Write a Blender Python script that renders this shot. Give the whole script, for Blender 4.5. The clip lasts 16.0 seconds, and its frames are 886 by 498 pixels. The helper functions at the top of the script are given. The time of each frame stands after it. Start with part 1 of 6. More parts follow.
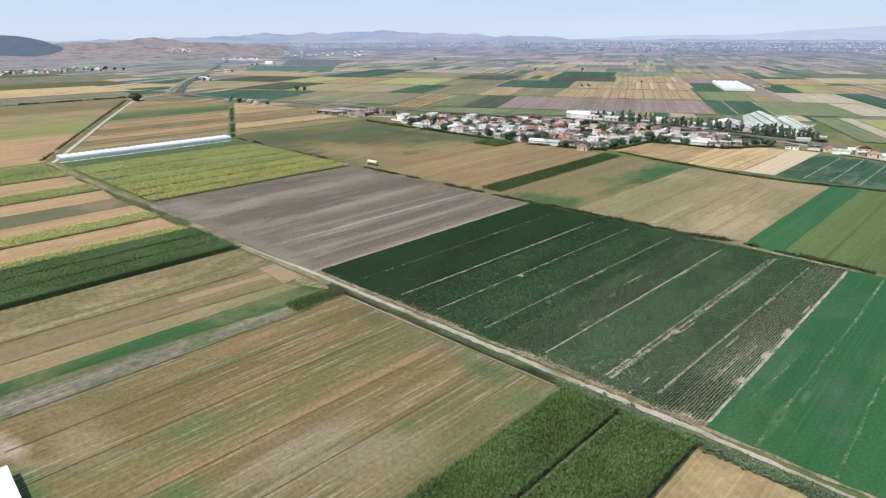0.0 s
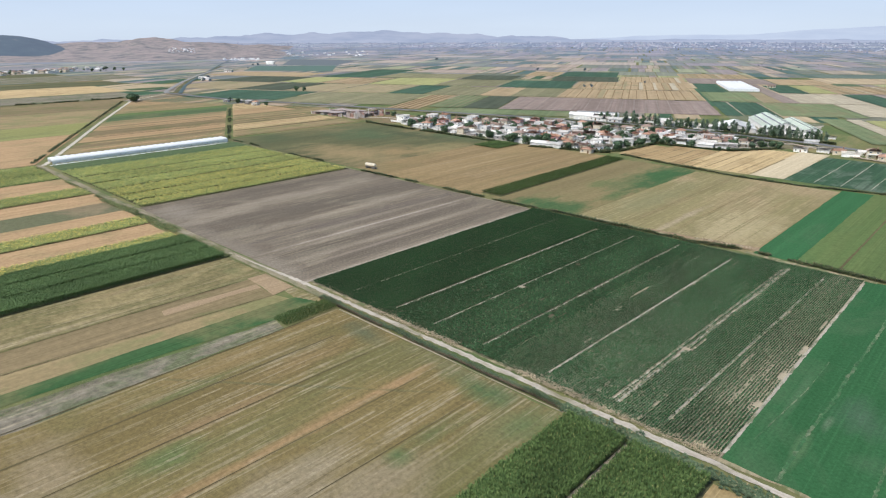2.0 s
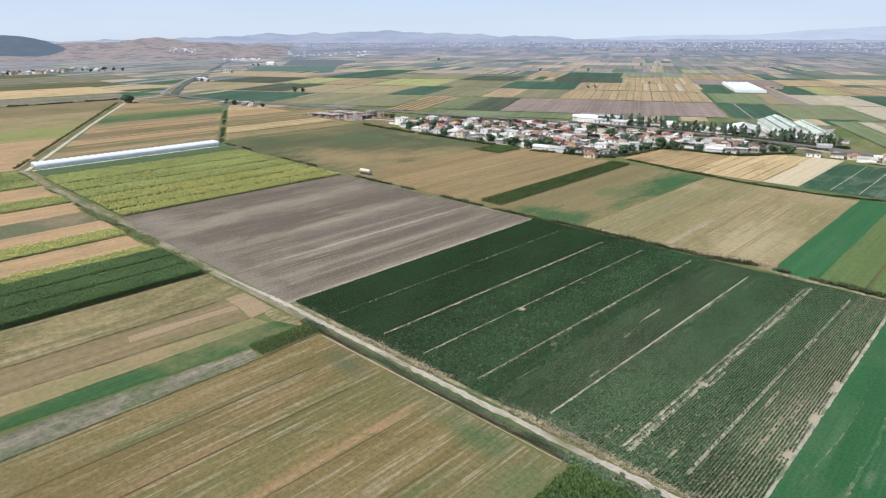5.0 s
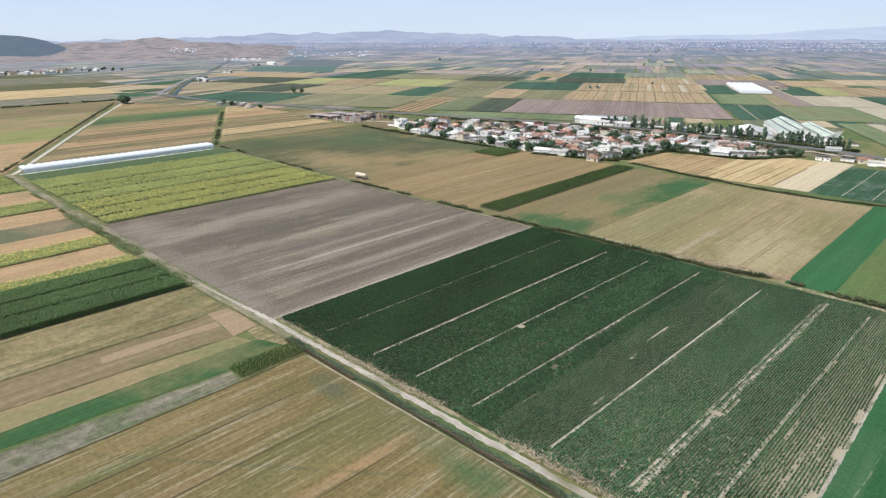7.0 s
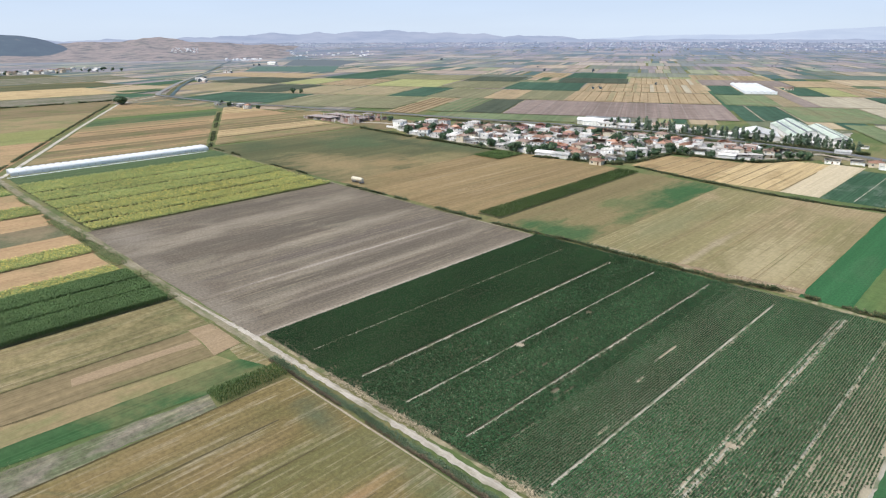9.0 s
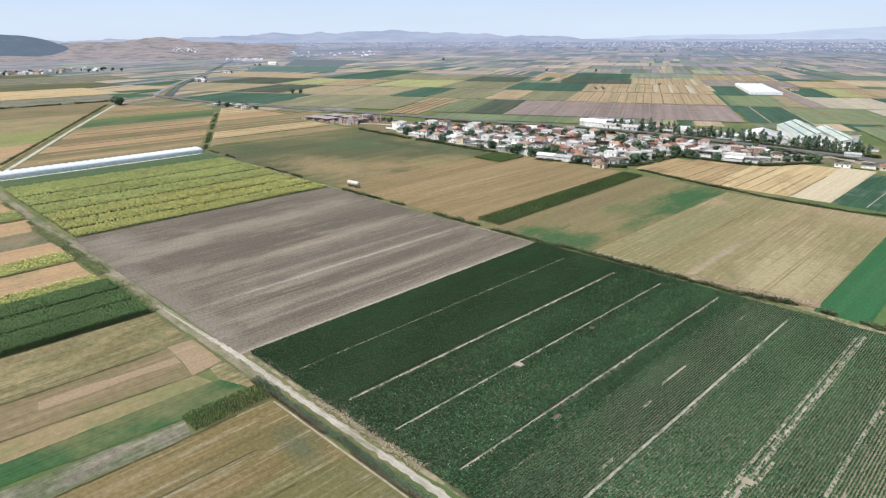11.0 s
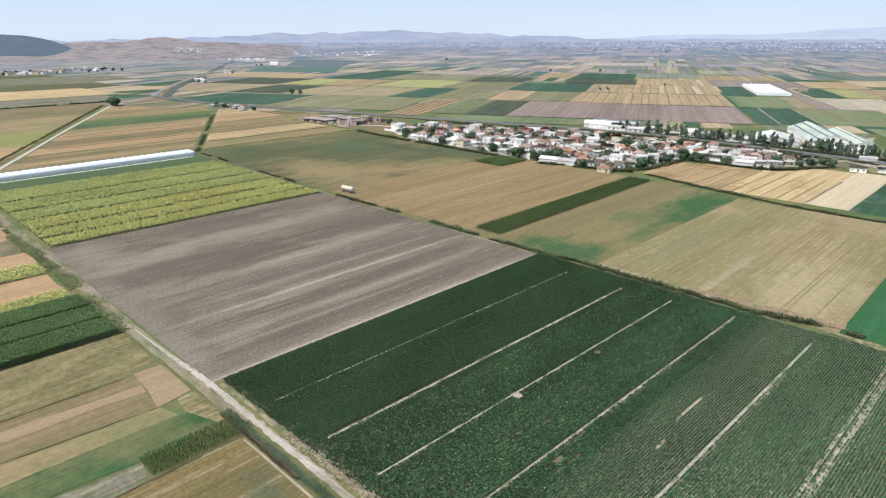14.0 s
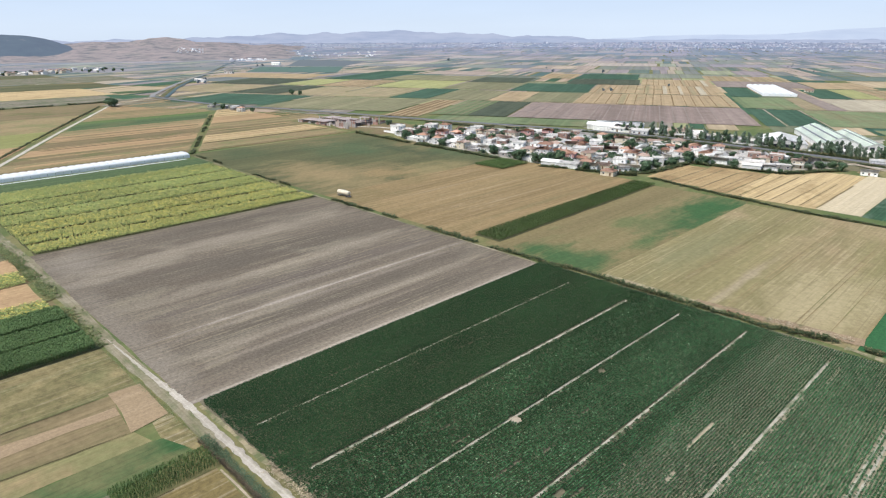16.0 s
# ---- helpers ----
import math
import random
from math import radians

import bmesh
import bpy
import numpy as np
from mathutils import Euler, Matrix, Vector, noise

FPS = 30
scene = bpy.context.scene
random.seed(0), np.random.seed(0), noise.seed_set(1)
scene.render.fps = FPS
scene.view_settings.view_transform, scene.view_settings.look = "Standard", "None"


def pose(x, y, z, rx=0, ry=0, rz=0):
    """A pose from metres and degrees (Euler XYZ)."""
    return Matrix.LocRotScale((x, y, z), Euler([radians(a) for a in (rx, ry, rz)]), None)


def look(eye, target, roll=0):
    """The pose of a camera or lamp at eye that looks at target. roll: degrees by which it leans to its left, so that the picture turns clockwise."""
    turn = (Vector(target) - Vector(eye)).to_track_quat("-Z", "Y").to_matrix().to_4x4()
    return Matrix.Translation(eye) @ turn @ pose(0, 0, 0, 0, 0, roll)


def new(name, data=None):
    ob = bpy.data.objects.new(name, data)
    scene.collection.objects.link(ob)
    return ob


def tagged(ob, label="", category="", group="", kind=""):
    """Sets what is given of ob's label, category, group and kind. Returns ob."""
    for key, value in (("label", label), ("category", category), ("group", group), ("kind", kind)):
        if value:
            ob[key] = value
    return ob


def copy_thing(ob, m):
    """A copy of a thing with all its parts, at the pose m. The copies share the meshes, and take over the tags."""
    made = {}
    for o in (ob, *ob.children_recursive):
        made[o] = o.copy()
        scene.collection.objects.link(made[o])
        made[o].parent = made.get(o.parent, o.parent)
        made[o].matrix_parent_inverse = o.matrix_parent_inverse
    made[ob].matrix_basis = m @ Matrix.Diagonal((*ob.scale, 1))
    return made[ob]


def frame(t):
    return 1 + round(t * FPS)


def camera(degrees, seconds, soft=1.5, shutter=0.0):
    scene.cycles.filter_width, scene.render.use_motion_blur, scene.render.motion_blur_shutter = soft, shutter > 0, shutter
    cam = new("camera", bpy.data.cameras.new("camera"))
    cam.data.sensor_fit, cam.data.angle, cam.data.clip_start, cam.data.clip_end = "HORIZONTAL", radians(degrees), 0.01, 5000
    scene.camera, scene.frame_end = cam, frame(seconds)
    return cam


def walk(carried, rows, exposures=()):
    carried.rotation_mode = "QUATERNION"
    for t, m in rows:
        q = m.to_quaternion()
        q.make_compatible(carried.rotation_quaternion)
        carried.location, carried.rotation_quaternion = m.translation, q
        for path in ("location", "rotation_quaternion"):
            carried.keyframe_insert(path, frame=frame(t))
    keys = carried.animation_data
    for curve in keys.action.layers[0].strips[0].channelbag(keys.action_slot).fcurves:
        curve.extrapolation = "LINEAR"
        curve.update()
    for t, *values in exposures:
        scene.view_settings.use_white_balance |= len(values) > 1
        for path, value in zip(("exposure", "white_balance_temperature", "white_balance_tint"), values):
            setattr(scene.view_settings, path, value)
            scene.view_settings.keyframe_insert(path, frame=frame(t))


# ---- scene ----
# Camera: a drone that flies straight on, about eighty metres over the fields.
# World: x runs along the dirt track, y along the crop rows, z = 0 is the ground.
EXPO = 0.22
cam = camera(71.0, 16.0, soft=1.2)
ROWS = [
    (0.0, 175.959, -119.706, 80.038, 43.397, -18.966, -0.150),
    (0.5, 174.513, -117.733, 80.025, 43.445, -18.971, -0.150),
    (1.0, 173.007, -115.635, 80.006, 43.491, -18.972, -0.150),
    (1.5, 171.453, -113.432, 79.986, 43.536, -18.973, -0.150),
    (2.0, 169.860, -111.144, 79.970, 43.580, -18.972, -0.150),
    (2.5, 168.239, -108.786, 79.961, 43.623, -18.970, -0.150),
    (3.0, 166.597, -106.375, 79.961, 43.665, -18.968, -0.150),
    (3.5, 164.941, -103.923, 79.971, 43.708, -18.967, -0.150),
    (4.0, 163.279, -101.443, 79.991, 43.750, -18.966, -0.150),
    (6.5, 155.025, -88.956, 80.191, 43.972, -18.972, -0.150),
    (7.0, 153.409, -86.490, 80.235, 44.019, -18.975, -0.150),
    (7.5, 151.810, -84.046, 80.274, 44.067, -18.978, -0.150),
    (8.0, 150.229, -81.626, 80.304, 44.117, -18.982, -0.150),
    (8.5, 148.665, -79.234, 80.324, 44.167, -18.986, -0.150),
    (9.0, 147.120, -76.870, 80.331, 44.219, -18.989, -0.150),
    (11.5, 139.647, -65.478, 80.118, 44.491, -18.999, -0.150),
    (12.0, 138.196, -63.279, 80.026, 44.548, -18.998, -0.150),
    (12.5, 136.758, -61.104, 79.921, 44.606, -18.997, -0.150),
    (13.0, 135.330, -58.950, 79.809, 44.664, -18.994, -0.150),
    (13.5, 133.911, -56.814, 79.695, 44.722, -18.991, -0.150),
    (14.0, 132.500, -54.696, 79.585, 44.780, -18.986, -0.150),
    (14.5, 131.096, -52.593, 79.489, 44.839, -18.982, -0.150),
    (15.0, 129.698, -50.504, 79.416, 44.896, -18.977, -0.150),
    (15.5, 128.306, -48.425, 79.379, 44.954, -18.972, -0.150),
    (16.0, 126.919, -46.357, 79.392, 45.011, -18.969, -0.150),
]
walk(cam, [(t, pose(x, y, z, 90 + pitch, 0, yaw) @ pose(0, 0, 0, 0, 0, roll)) for t, x, y, z, yaw, pitch, roll in ROWS],
     exposures=[(0.0, EXPO - 0.03), (16.0, EXPO + 0.08)])

# ---- light ----
SUN_EL, SUN_AZ = 56.0, 252.0      # degrees: height, and bearing of the sun from +x, turning towards +y
world = bpy.data.worlds.new("sky")
scene.world = world
world.use_nodes = True
wn, wl = world.node_tree.nodes, world.node_tree.links
sky = wn.new("ShaderNodeTexSky")
sky.sky_type, sky.sun_disc = "NISHITA", False
sky.sun_elevation, sky.sun_rotation = radians(SUN_EL), radians(90 - SUN_AZ)
sky.altitude, sky.air_density, sky.dust_density, sky.ozone_density = 100, 1.0, 1.0, 1.5
wl.new(sky.outputs[0], wn["Background"].inputs[0])
wn["Background"].inputs[1].default_value = 0.15
sun_data = bpy.data.lights.new("sun", "SUN")
sun_data.energy, sun_data.angle, sun_data.color = 3.6, radians(0.6), (1.0, 0.97, 0.92)
sun = new("sun", sun_data)
sd = Vector((math.cos(radians(SUN_AZ)) * math.cos(radians(SUN_EL)), math.sin(radians(SUN_AZ)) * math.cos(radians(SUN_EL)), math.sin(radians(SUN_EL))))
sun.matrix_world = look(sd * 300, (0, 0, 0))


# ---- materials ----
class Nodes:
    """A small builder of node materials."""

    def __init__(self, name, rough=0.9, spec=0.15):
        self.mat = bpy.data.materials.new(name)
        self.mat.use_nodes = True
        self.n, self.l = self.mat.node_tree.nodes, self.mat.node_tree.links
        self.b = self.n["Principled BSDF"]
        self.b.inputs["Roughness"].default_value = rough
        self.b.inputs["Specular IOR Level"].default_value = spec
        self.pos = self.n.new("ShaderNodeNewGeometry").outputs["Position"]

    def coords(self, scale, turn=0.0, source=None):
        m = self.n.new("ShaderNodeMapping")
        r = self.n.new("ShaderNodeMapping")
        r.inputs["Rotation"].default_value = (0, 0, radians(-turn))
        self.l.new(source or self.pos, r.inputs[0])
        self.l.new(r.outputs[0], m.inputs[0])
        m.inputs["Scale"].default_value = scale
        return m.outputs[0]

    def noise(self, scale, turn=0.0, detail=3.0, rough=0.55, source=None, warp=0.0):
        t = self.n.new("ShaderNodeTexNoise")
        t.inputs["Scale"].default_value = 1.0
        t.inputs["Detail"].default_value = detail
        t.inputs["Roughness"].default_value = rough
        t.inputs["Distortion"].default_value = warp
        self.l.new(self.coords(scale, turn, source), t.inputs["Vector"])
        return t.outputs[0]

    def ramp(self, fac, stops, mode="LINEAR"):
        r = self.n.new("ShaderNodeValToRGB")
        r.color_ramp.interpolation = mode
        e = r.color_ramp.elements
        while len(e) < len(stops):
            e.new(0.5)
        for el, (p, c) in zip(e, stops):
            el.position, el.color = p, (*c, 1) if isinstance(c, tuple) else (c, c, c, 1)
        self.l.new(fac, r.inputs[0])
        return r.outputs[0]

    def mix(self, fac, a, b, mode="MIX"):
        m = self.n.new("ShaderNodeMix")
        m.data_type, m.blend_type = "RGBA", mode
        for sock, val in ((m.inputs[0], fac), (m.inputs[6], a), (m.inputs[7], b)):
            if isinstance(val, tuple):
                sock.default_value = (*val, 1)
            elif isinstance(val, float):
                sock.default_value = val
            else:
                self.l.new(val, sock)
        return m.outputs[2]

    def spot(self, cx, cy, rx, ry, turn=0.0, soft=0.38):
        """A soft patch of growth with a ragged edge."""
        m, ln, add = self.n.new("ShaderNodeMapping"), self.n.new("ShaderNodeVectorMath"), self.n.new("ShaderNodeMath")
        m.vector_type, ln.operation, add.operation = "TEXTURE", "LENGTH", "ADD"
        m.inputs["Location"].default_value = (cx, cy, 0)
        m.inputs["Rotation"].default_value = (0, 0, radians(turn))
        m.inputs["Scale"].default_value = (rx / 0.6, ry / 0.6, 1000)
        self.l.new(self.pos, m.inputs[0])
        self.l.new(m.outputs[0], ln.inputs[0])
        self.l.new(ln.outputs["Value"], add.inputs[0])
        self.l.new(self.noise((0.13, 0.05, 1), 0, 5.0, 0.65), add.inputs[1])
        return self.ramp(add.outputs[0], [(1.0 - soft, 0.85), (1.0, 0.0)])

    def colour(self, c):
        if isinstance(c, tuple):
            self.b.inputs["Base Color"].default_value = (*c, 1)
        else:
            self.l.new(c, self.b.inputs["Base Color"])
        return self

    def bump(self, h, strength=0.4, dist=0.1):
        b = self.n.new("ShaderNodeBump")
        b.inputs["Strength"].default_value, b.inputs["Distance"].default_value = strength, dist
        self.l.new(h, b.inputs["Height"])
        self.l.new(b.outputs[0], self.b.inputs["Normal"])
        return self


def shade(c, k):
    return tuple(min(1.0, v * k) for v in c)


def field_mat(name, base, alt, patch=None, stripe=6.0, turn=0.0, amount=0.55, patch_at=0.6, fine=0.5, rows=0.0, patch_scale=0.02, length=140.0, spots=(), lines=0.5, straw=0.0, reach=1.0, straw_tone=(0.34, 0.285, 0.185), rough=1.0, growth=()):
    """Soil, stubble or low crop: streaks along the rows, blotches, grain, and drill rows if asked."""
    k = Nodes(name, 0.95, 0.1)
    streak = k.noise((1 / stripe, 1 / length, 1), turn, 4.0, 0.6)
    wide = k.noise((0.35 / stripe, 0.2 / length, 1), turn + 0.4, 2.0)
    c = k.mix(k.ramp(streak, [(0.5 - 0.5 * (1 - amount) * 0.5 - 0.08, 0.0), (0.66, 1.0)]), base, alt)
    c = k.mix(k.ramp(wide, [(0.42, 0.0), (0.62, 0.55)]), c, shade(base, 0.72))
    if patch:
        blot = k.noise((patch_scale, patch_scale * 0.55, 1), turn, 5.0, 0.6, warp=0.4)
        c = k.mix(k.ramp(blot, [(patch_at - 0.06, 0.0), (patch_at + 0.07, 0.9)]), c, patch)
    for cx, cy, rx, ry, col, *angle in spots:
        c = k.mix(k.spot(cx, cy, rx * reach, ry, *angle), c, col)
    thin = k.noise((1.7 if turn < 20 or turn > 60 else 0.3, 0.012 if turn < 20 or turn > 60 else 0.004, 1), turn + 0.3, 1.0, 0.5)
    c = k.mix(k.ramp(thin, [(0.30, 0.55 * lines), (0.45, 0.0)]), c, shade(base, 0.5))
    c = k.mix(k.ramp(thin, [(0.57, 0.0), (0.72, 0.5 * lines)]), c, shade(alt, 1.45))
    if straw:
        swath = k.noise((1.05, 0.02, 1), turn, 2.0, 0.6)
        broken = k.noise((0.5, 0.11, 1), turn, 4.0, 0.7)
        zone = k.noise((0.035, 0.02, 1), turn + 9, 3.0, 0.6)
        some = k.mix(1.0, k.ramp(broken, [(0.40, 0.0), (0.55, 1.0)]), k.ramp(zone, [(0.40, 0.3), (0.56, 1.0)]), "MULTIPLY")
        c = k.mix(k.mix(1.0, k.ramp(swath, [(0.52, 0.0), (0.60, straw)]), some, "MULTIPLY"), c, straw_tone)
        c = k.mix(k.mix(1.0, k.ramp(swath, [(0.38, straw * 0.8), (0.45, 0.0)]), some, "MULTIPLY"), c, shade(base, 0.6))
    for cx, cy, rx, ry, col, *angle in growth:
        c = k.mix(k.spot(cx, cy, rx, ry, *angle), c, col)
    grain = k.noise((fine, fine, 1), 0, 6.0, 0.75)
    c = k.mix(0.8, c, k.ramp(grain, [(0.3, 1 - 0.26 * rough), (0.7, 1 + 0.22 * rough)]), "MULTIPLY")
    if rows:
        w = k.n.new("ShaderNodeTexWave")
        w.bands_direction = "X"
        w.inputs["Scale"].default_value = 0.314 / rows
        w.inputs["Distortion"].default_value = 0.6
        w.inputs["Detail"].default_value = 2.0
        k.l.new(k.coords((1, 1, 1), turn), w.inputs["Vector"])
        c = k.mix(0.2, c, k.ramp(w.outputs[1], [(0.3, 0.72), (0.7, 1.18)]), "MULTIPLY")
    k.colour(c)
    k.bump(k.noise((1.4, 1.4, 1.4), 0, 5.0, 0.7), 0.5, 0.15)
    return k.mat


def leaf_mat(name, dark, light, dry=None, dry_share=0.08, patch=0.03, rough=0.55):
    """Leaves: each plant its own tint, larger drifts of colour over the field."""
    k = Nodes(name, rough, 0.12)
    g = k.n.new("ShaderNodeNewGeometry")
    stops = [(0.0, dark), (0.9 - dry_share, light)]
    if dry:
        stops += [(1.0 - dry_share, light), (1.0, dry)]
    c = k.ramp(g.outputs["Random Per Island"], stops)
    c = k.mix(0.8, c, k.ramp(k.noise((patch, patch * 0.5, patch), 0, 4.0), [(0.3, 0.68), (0.7, 1.3)]), "MULTIPLY")
    k.colour(c)
    k.b.inputs["Subsurface Weight"].default_value = 0.0
    return k.mat


def plain_mat(name, col, rough=0.7, metal=0.0, vary=0.25, scale=0.8, grime=None, per_object=0.0):
    """Painted, rendered or cast surfaces with grain, stains and weather streaks."""
    k = Nodes(name, rough, 0.3)
    k.b.inputs["Metallic"].default_value = metal
    c = k.mix(1.0, col, k.ramp(k.noise((scale, scale, scale), 0, 6.0, 0.7), [(0.3, 1 - vary), (0.7, 1 + vary * 0.6)]), "MULTIPLY")
    if grime:
        c = k.mix(k.ramp(k.noise((0.9, 0.9, 0.12), 0, 5.0, 0.6), [(0.5, 0.0), (0.75, 0.65)]), c, grime)
    if per_object:
        o = k.n.new("ShaderNodeObjectInfo")
        c = k.mix(1.0, c, k.ramp(o.outputs["Random"], [(0.0, 1 - per_object), (1.0, 1 + per_object * 0.5)]), "MULTIPLY")
    k.colour(c)
    k.bump(k.noise((6, 6, 6), 0, 4.0), 0.15, 0.02)
    return k.mat


WEED = (0.085, 0.135, 0.05)      # weeds in stubble
# soils and low crops of the near plots
M = {}
M["verge"] = field_mat("dry_verge", (0.22, 0.19, 0.09), (0.15, 0.16, 0.06), (0.09, 0.13, 0.045), 9, patch_at=0.52)
RAW = (0.30, 0.195, 0.098)
M["stubble"] = field_mat("wheat_stubble", (0.182, 0.139, 0.056), (0.212, 0.161, 0.069), (0.136, 0.125, 0.050), 9.0, amount=0.5, patch_at=0.56, patch_scale=0.025, lines=0.2, straw=0.62, fine=0.9, reach=1.45, rough=1.5, growth=((87, -11.5, 15, 6.5, (0.062, 0.112, 0.045), 0, 0.5), (104, -15, 7, 11, (0.09, 0.13, 0.052), 0, 0.5), (45, -11.5, 13, 6, (0.088, 0.105, 0.06), -8, 0.5), (91, -41.5, 5, 4.5, (0.085, 0.125, 0.048), 0, 0.5)),
                       spots=((84, -8.5, 26, 5.5, (0.150, 0.140, 0.068)), (40, -30, 7, 16, (0.165, 0.135, 0.062)), (38, -103, 9, 4.5, (0.40, 0.335, 0.245), 10, 0.4), (100, -18, 8, 22, (0.15, 0.145, 0.065)), (91, -31, 3, 16, (0.105, 0.125, 0.05)), (58, -73, 5, 10, (0.10, 0.135, 0.05)), (54, -104, 10, 6, WEED),
                              (76, -86, 6, 9, WEED), (36.5, -55, 2.6, 22, (0.125, 0.135, 0.055)), (30, -40, 6, 30, (0.215, 0.155, 0.07)), (44, -32, 4, 26, (0.225, 0.16, 0.075)), (52, -60, 2.0, 30, (0.225, 0.155, 0.08)), (70.6, -58, 1.9, 62, RAW), (70.0, -28, 1.6, 20, RAW),
                              (84, -60, 9, 30, (0.245, 0.20, 0.125)), (96, -52, 8, 26, (0.235, 0.19, 0.115)), (45, -92, 12, 12, (0.25, 0.195, 0.115)), (52.5, -41.5, 48, 0.9, (0.115, 0.115, 0.055), 38.3, 0.5)))
M["stubble_green"] = field_mat("weedy_stubble", (0.20, 0.165, 0.078), (0.155, 0.145, 0.062), (0.27, 0.215, 0.105), 4.0, patch_at=0.55, patch_scale=0.09, lines=0.3, straw=0.75, rough=1.7,
                              spots=((-21.5, -62, 2.6, 44, (0.285, 0.225, 0.12)), (-30, -32, 3.0, 22, (0.25, 0.205, 0.10)), (-39, -40, 2.6, 40, (0.215, 0.165, 0.085)), (-30, -12, 12, 6, (0.165, 0.155, 0.07))))
M["tan"] = field_mat("tan_stubble", (0.32, 0.24, 0.128), (0.26, 0.2, 0.1), (0.19, 0.185, 0.08), 3.5, patch_at=0.55, patch_scale=0.06, lines=0.45)
M["orange"] = field_mat("ploughed_orange_soil", (0.44, 0.29, 0.155), (0.35, 0.235, 0.125), (0.29, 0.215, 0.11), 3.0, patch_at=0.56, patch_scale=0.04, lines=0.6)
M["brown"] = field_mat("brown_stubble", (0.195, 0.15, 0.08), (0.24, 0.18, 0.095), (0.145, 0.14, 0.06), 3.0, patch_at=0.55, patch_scale=0.05, lines=0.5)
DAMP, PALE = (0.115, 0.096, 0.072), (0.255, 0.214, 0.158)
M["grey"] = field_mat("grey_ploughed_soil", (0.150, 0.121, 0.089), (0.172, 0.140, 0.103), (0.195, 0.164, 0.119), 11.0, amount=0.3, length=220.0, lines=0.2, patch_at=0.58, patch_scale=0.035, straw=0.32, fine=1.1, reach=1.5, rough=1.75,
                    spots=((-86, 66, 7.5, 110, DAMP), (-78, 66, 3, 100, DAMP), (-52, 66, 4.5, 110, (0.125, 0.103, 0.082)), (-28, 60, 4.5, 100, DAMP), (-10.5, 60, 3.6, 110, DAMP), (-130, 70, 8, 80, DAMP), (-118, 10, 20, 16, (0.235, 0.20, 0.155)),
                           (-108, 60, 8.0, 100, PALE), (-98.5, 20, 4.5, 40, PALE), (-64.5, 66, 4.0, 110, PALE), (-67, 100, 3.0, 50, PALE), (-47, 66, 1.6, 80, (0.215, 0.18, 0.138)), (-37.2, 66, 2.6, 110, PALE), (-37.4, 66, 0.75, 110, (0.37, 0.315, 0.255)), (-33.5, 60, 1.6, 90, (0.225, 0.188, 0.145)),
                           (-20.6, 66, 2.6, 110, PALE), (-14.5, 40, 1.2, 60, (0.215, 0.178, 0.138)), (-1.6, 66, 2.6, 120, PALE), (-0.8, 66, 0.8, 130, (0.40, 0.34, 0.27)), (-60, 2, 40, 9, (0.20, 0.168, 0.128)), (-20, 1, 18, 9, (0.225, 0.19, 0.145))))
M["bare_tan"] = field_mat("bare_tan_soil", (0.30, 0.215, 0.125), (0.335, 0.245, 0.15), (0.25, 0.19, 0.105), 3.0, patch_at=0.6, patch_scale=0.08, lines=0.2, fine=1.2)
M["fallow"] = field_mat("grey_green_fallow", (0.24, 0.185, 0.11), (0.19, 0.158, 0.092), (0.115, 0.122, 0.065), 5.0, patch_at=0.49, patch_scale=0.03, lines=0.2)
M["grey_light"] = field_mat("pale_grey_soil", (0.235, 0.205, 0.155), (0.19, 0.165, 0.115), (0.105, 0.125, 0.06), 2.5, patch_at=0.50, patch_scale=0.09, straw=0.5, rough=2.0)
M["grey_band"] = field_mat("dry_pale_soil", (0.225, 0.185, 0.15), (0.19, 0.155, 0.125), None, 1.5, length=60.0)
M["furrow"] = field_mat("dark_furrow", (0.11, 0.09, 0.045), (0.145, 0.12, 0.06), None, 1.0, length=20.0)
M["soil_under"] = field_mat("crop_bed_soil", (0.185, 0.16, 0.105), (0.14, 0.125, 0.08), (0.10, 0.10, 0.055), 2.0)
M["soil_row"] = field_mat("dry_pale_row_soil", (0.38, 0.325, 0.225), (0.32, 0.275, 0.185), (0.20, 0.19, 0.115), 2.0, patch_at=0.6)
M["lane_soil"] = field_mat("weedy_lane_soil", (0.47, 0.43, 0.34), (0.38, 0.345, 0.26), (0.13, 0.155, 0.08), 0.8, patch_at=0.54, patch_scale=0.35, length=8.0, fine=1.5)
M["white_sheet"] = plain_mat("white_ground_sheet", (0.78, 0.77, 0.74), 0.6, 0, 0.15, 0.4, (0.5, 0.46, 0.4))
M["chalk"] = field_mat("chalky_lane", (0.58, 0.53, 0.44), (0.48, 0.43, 0.34), (0.30, 0.26, 0.18), 3.0, patch_at=0.62, patch_scale=0.1, length=12.0)
M["soil_pale"] = field_mat("trodden_pale_soil", (0.42, 0.35, 0.26), (0.34, 0.28, 0.19), (0.20, 0.19, 0.1), 1.2, patch_at=0.62, length=25.0)
# Near-black; under the sunflowers it stands in for shade in the lanes.
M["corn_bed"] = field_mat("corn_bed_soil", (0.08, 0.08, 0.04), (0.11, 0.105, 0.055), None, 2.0)
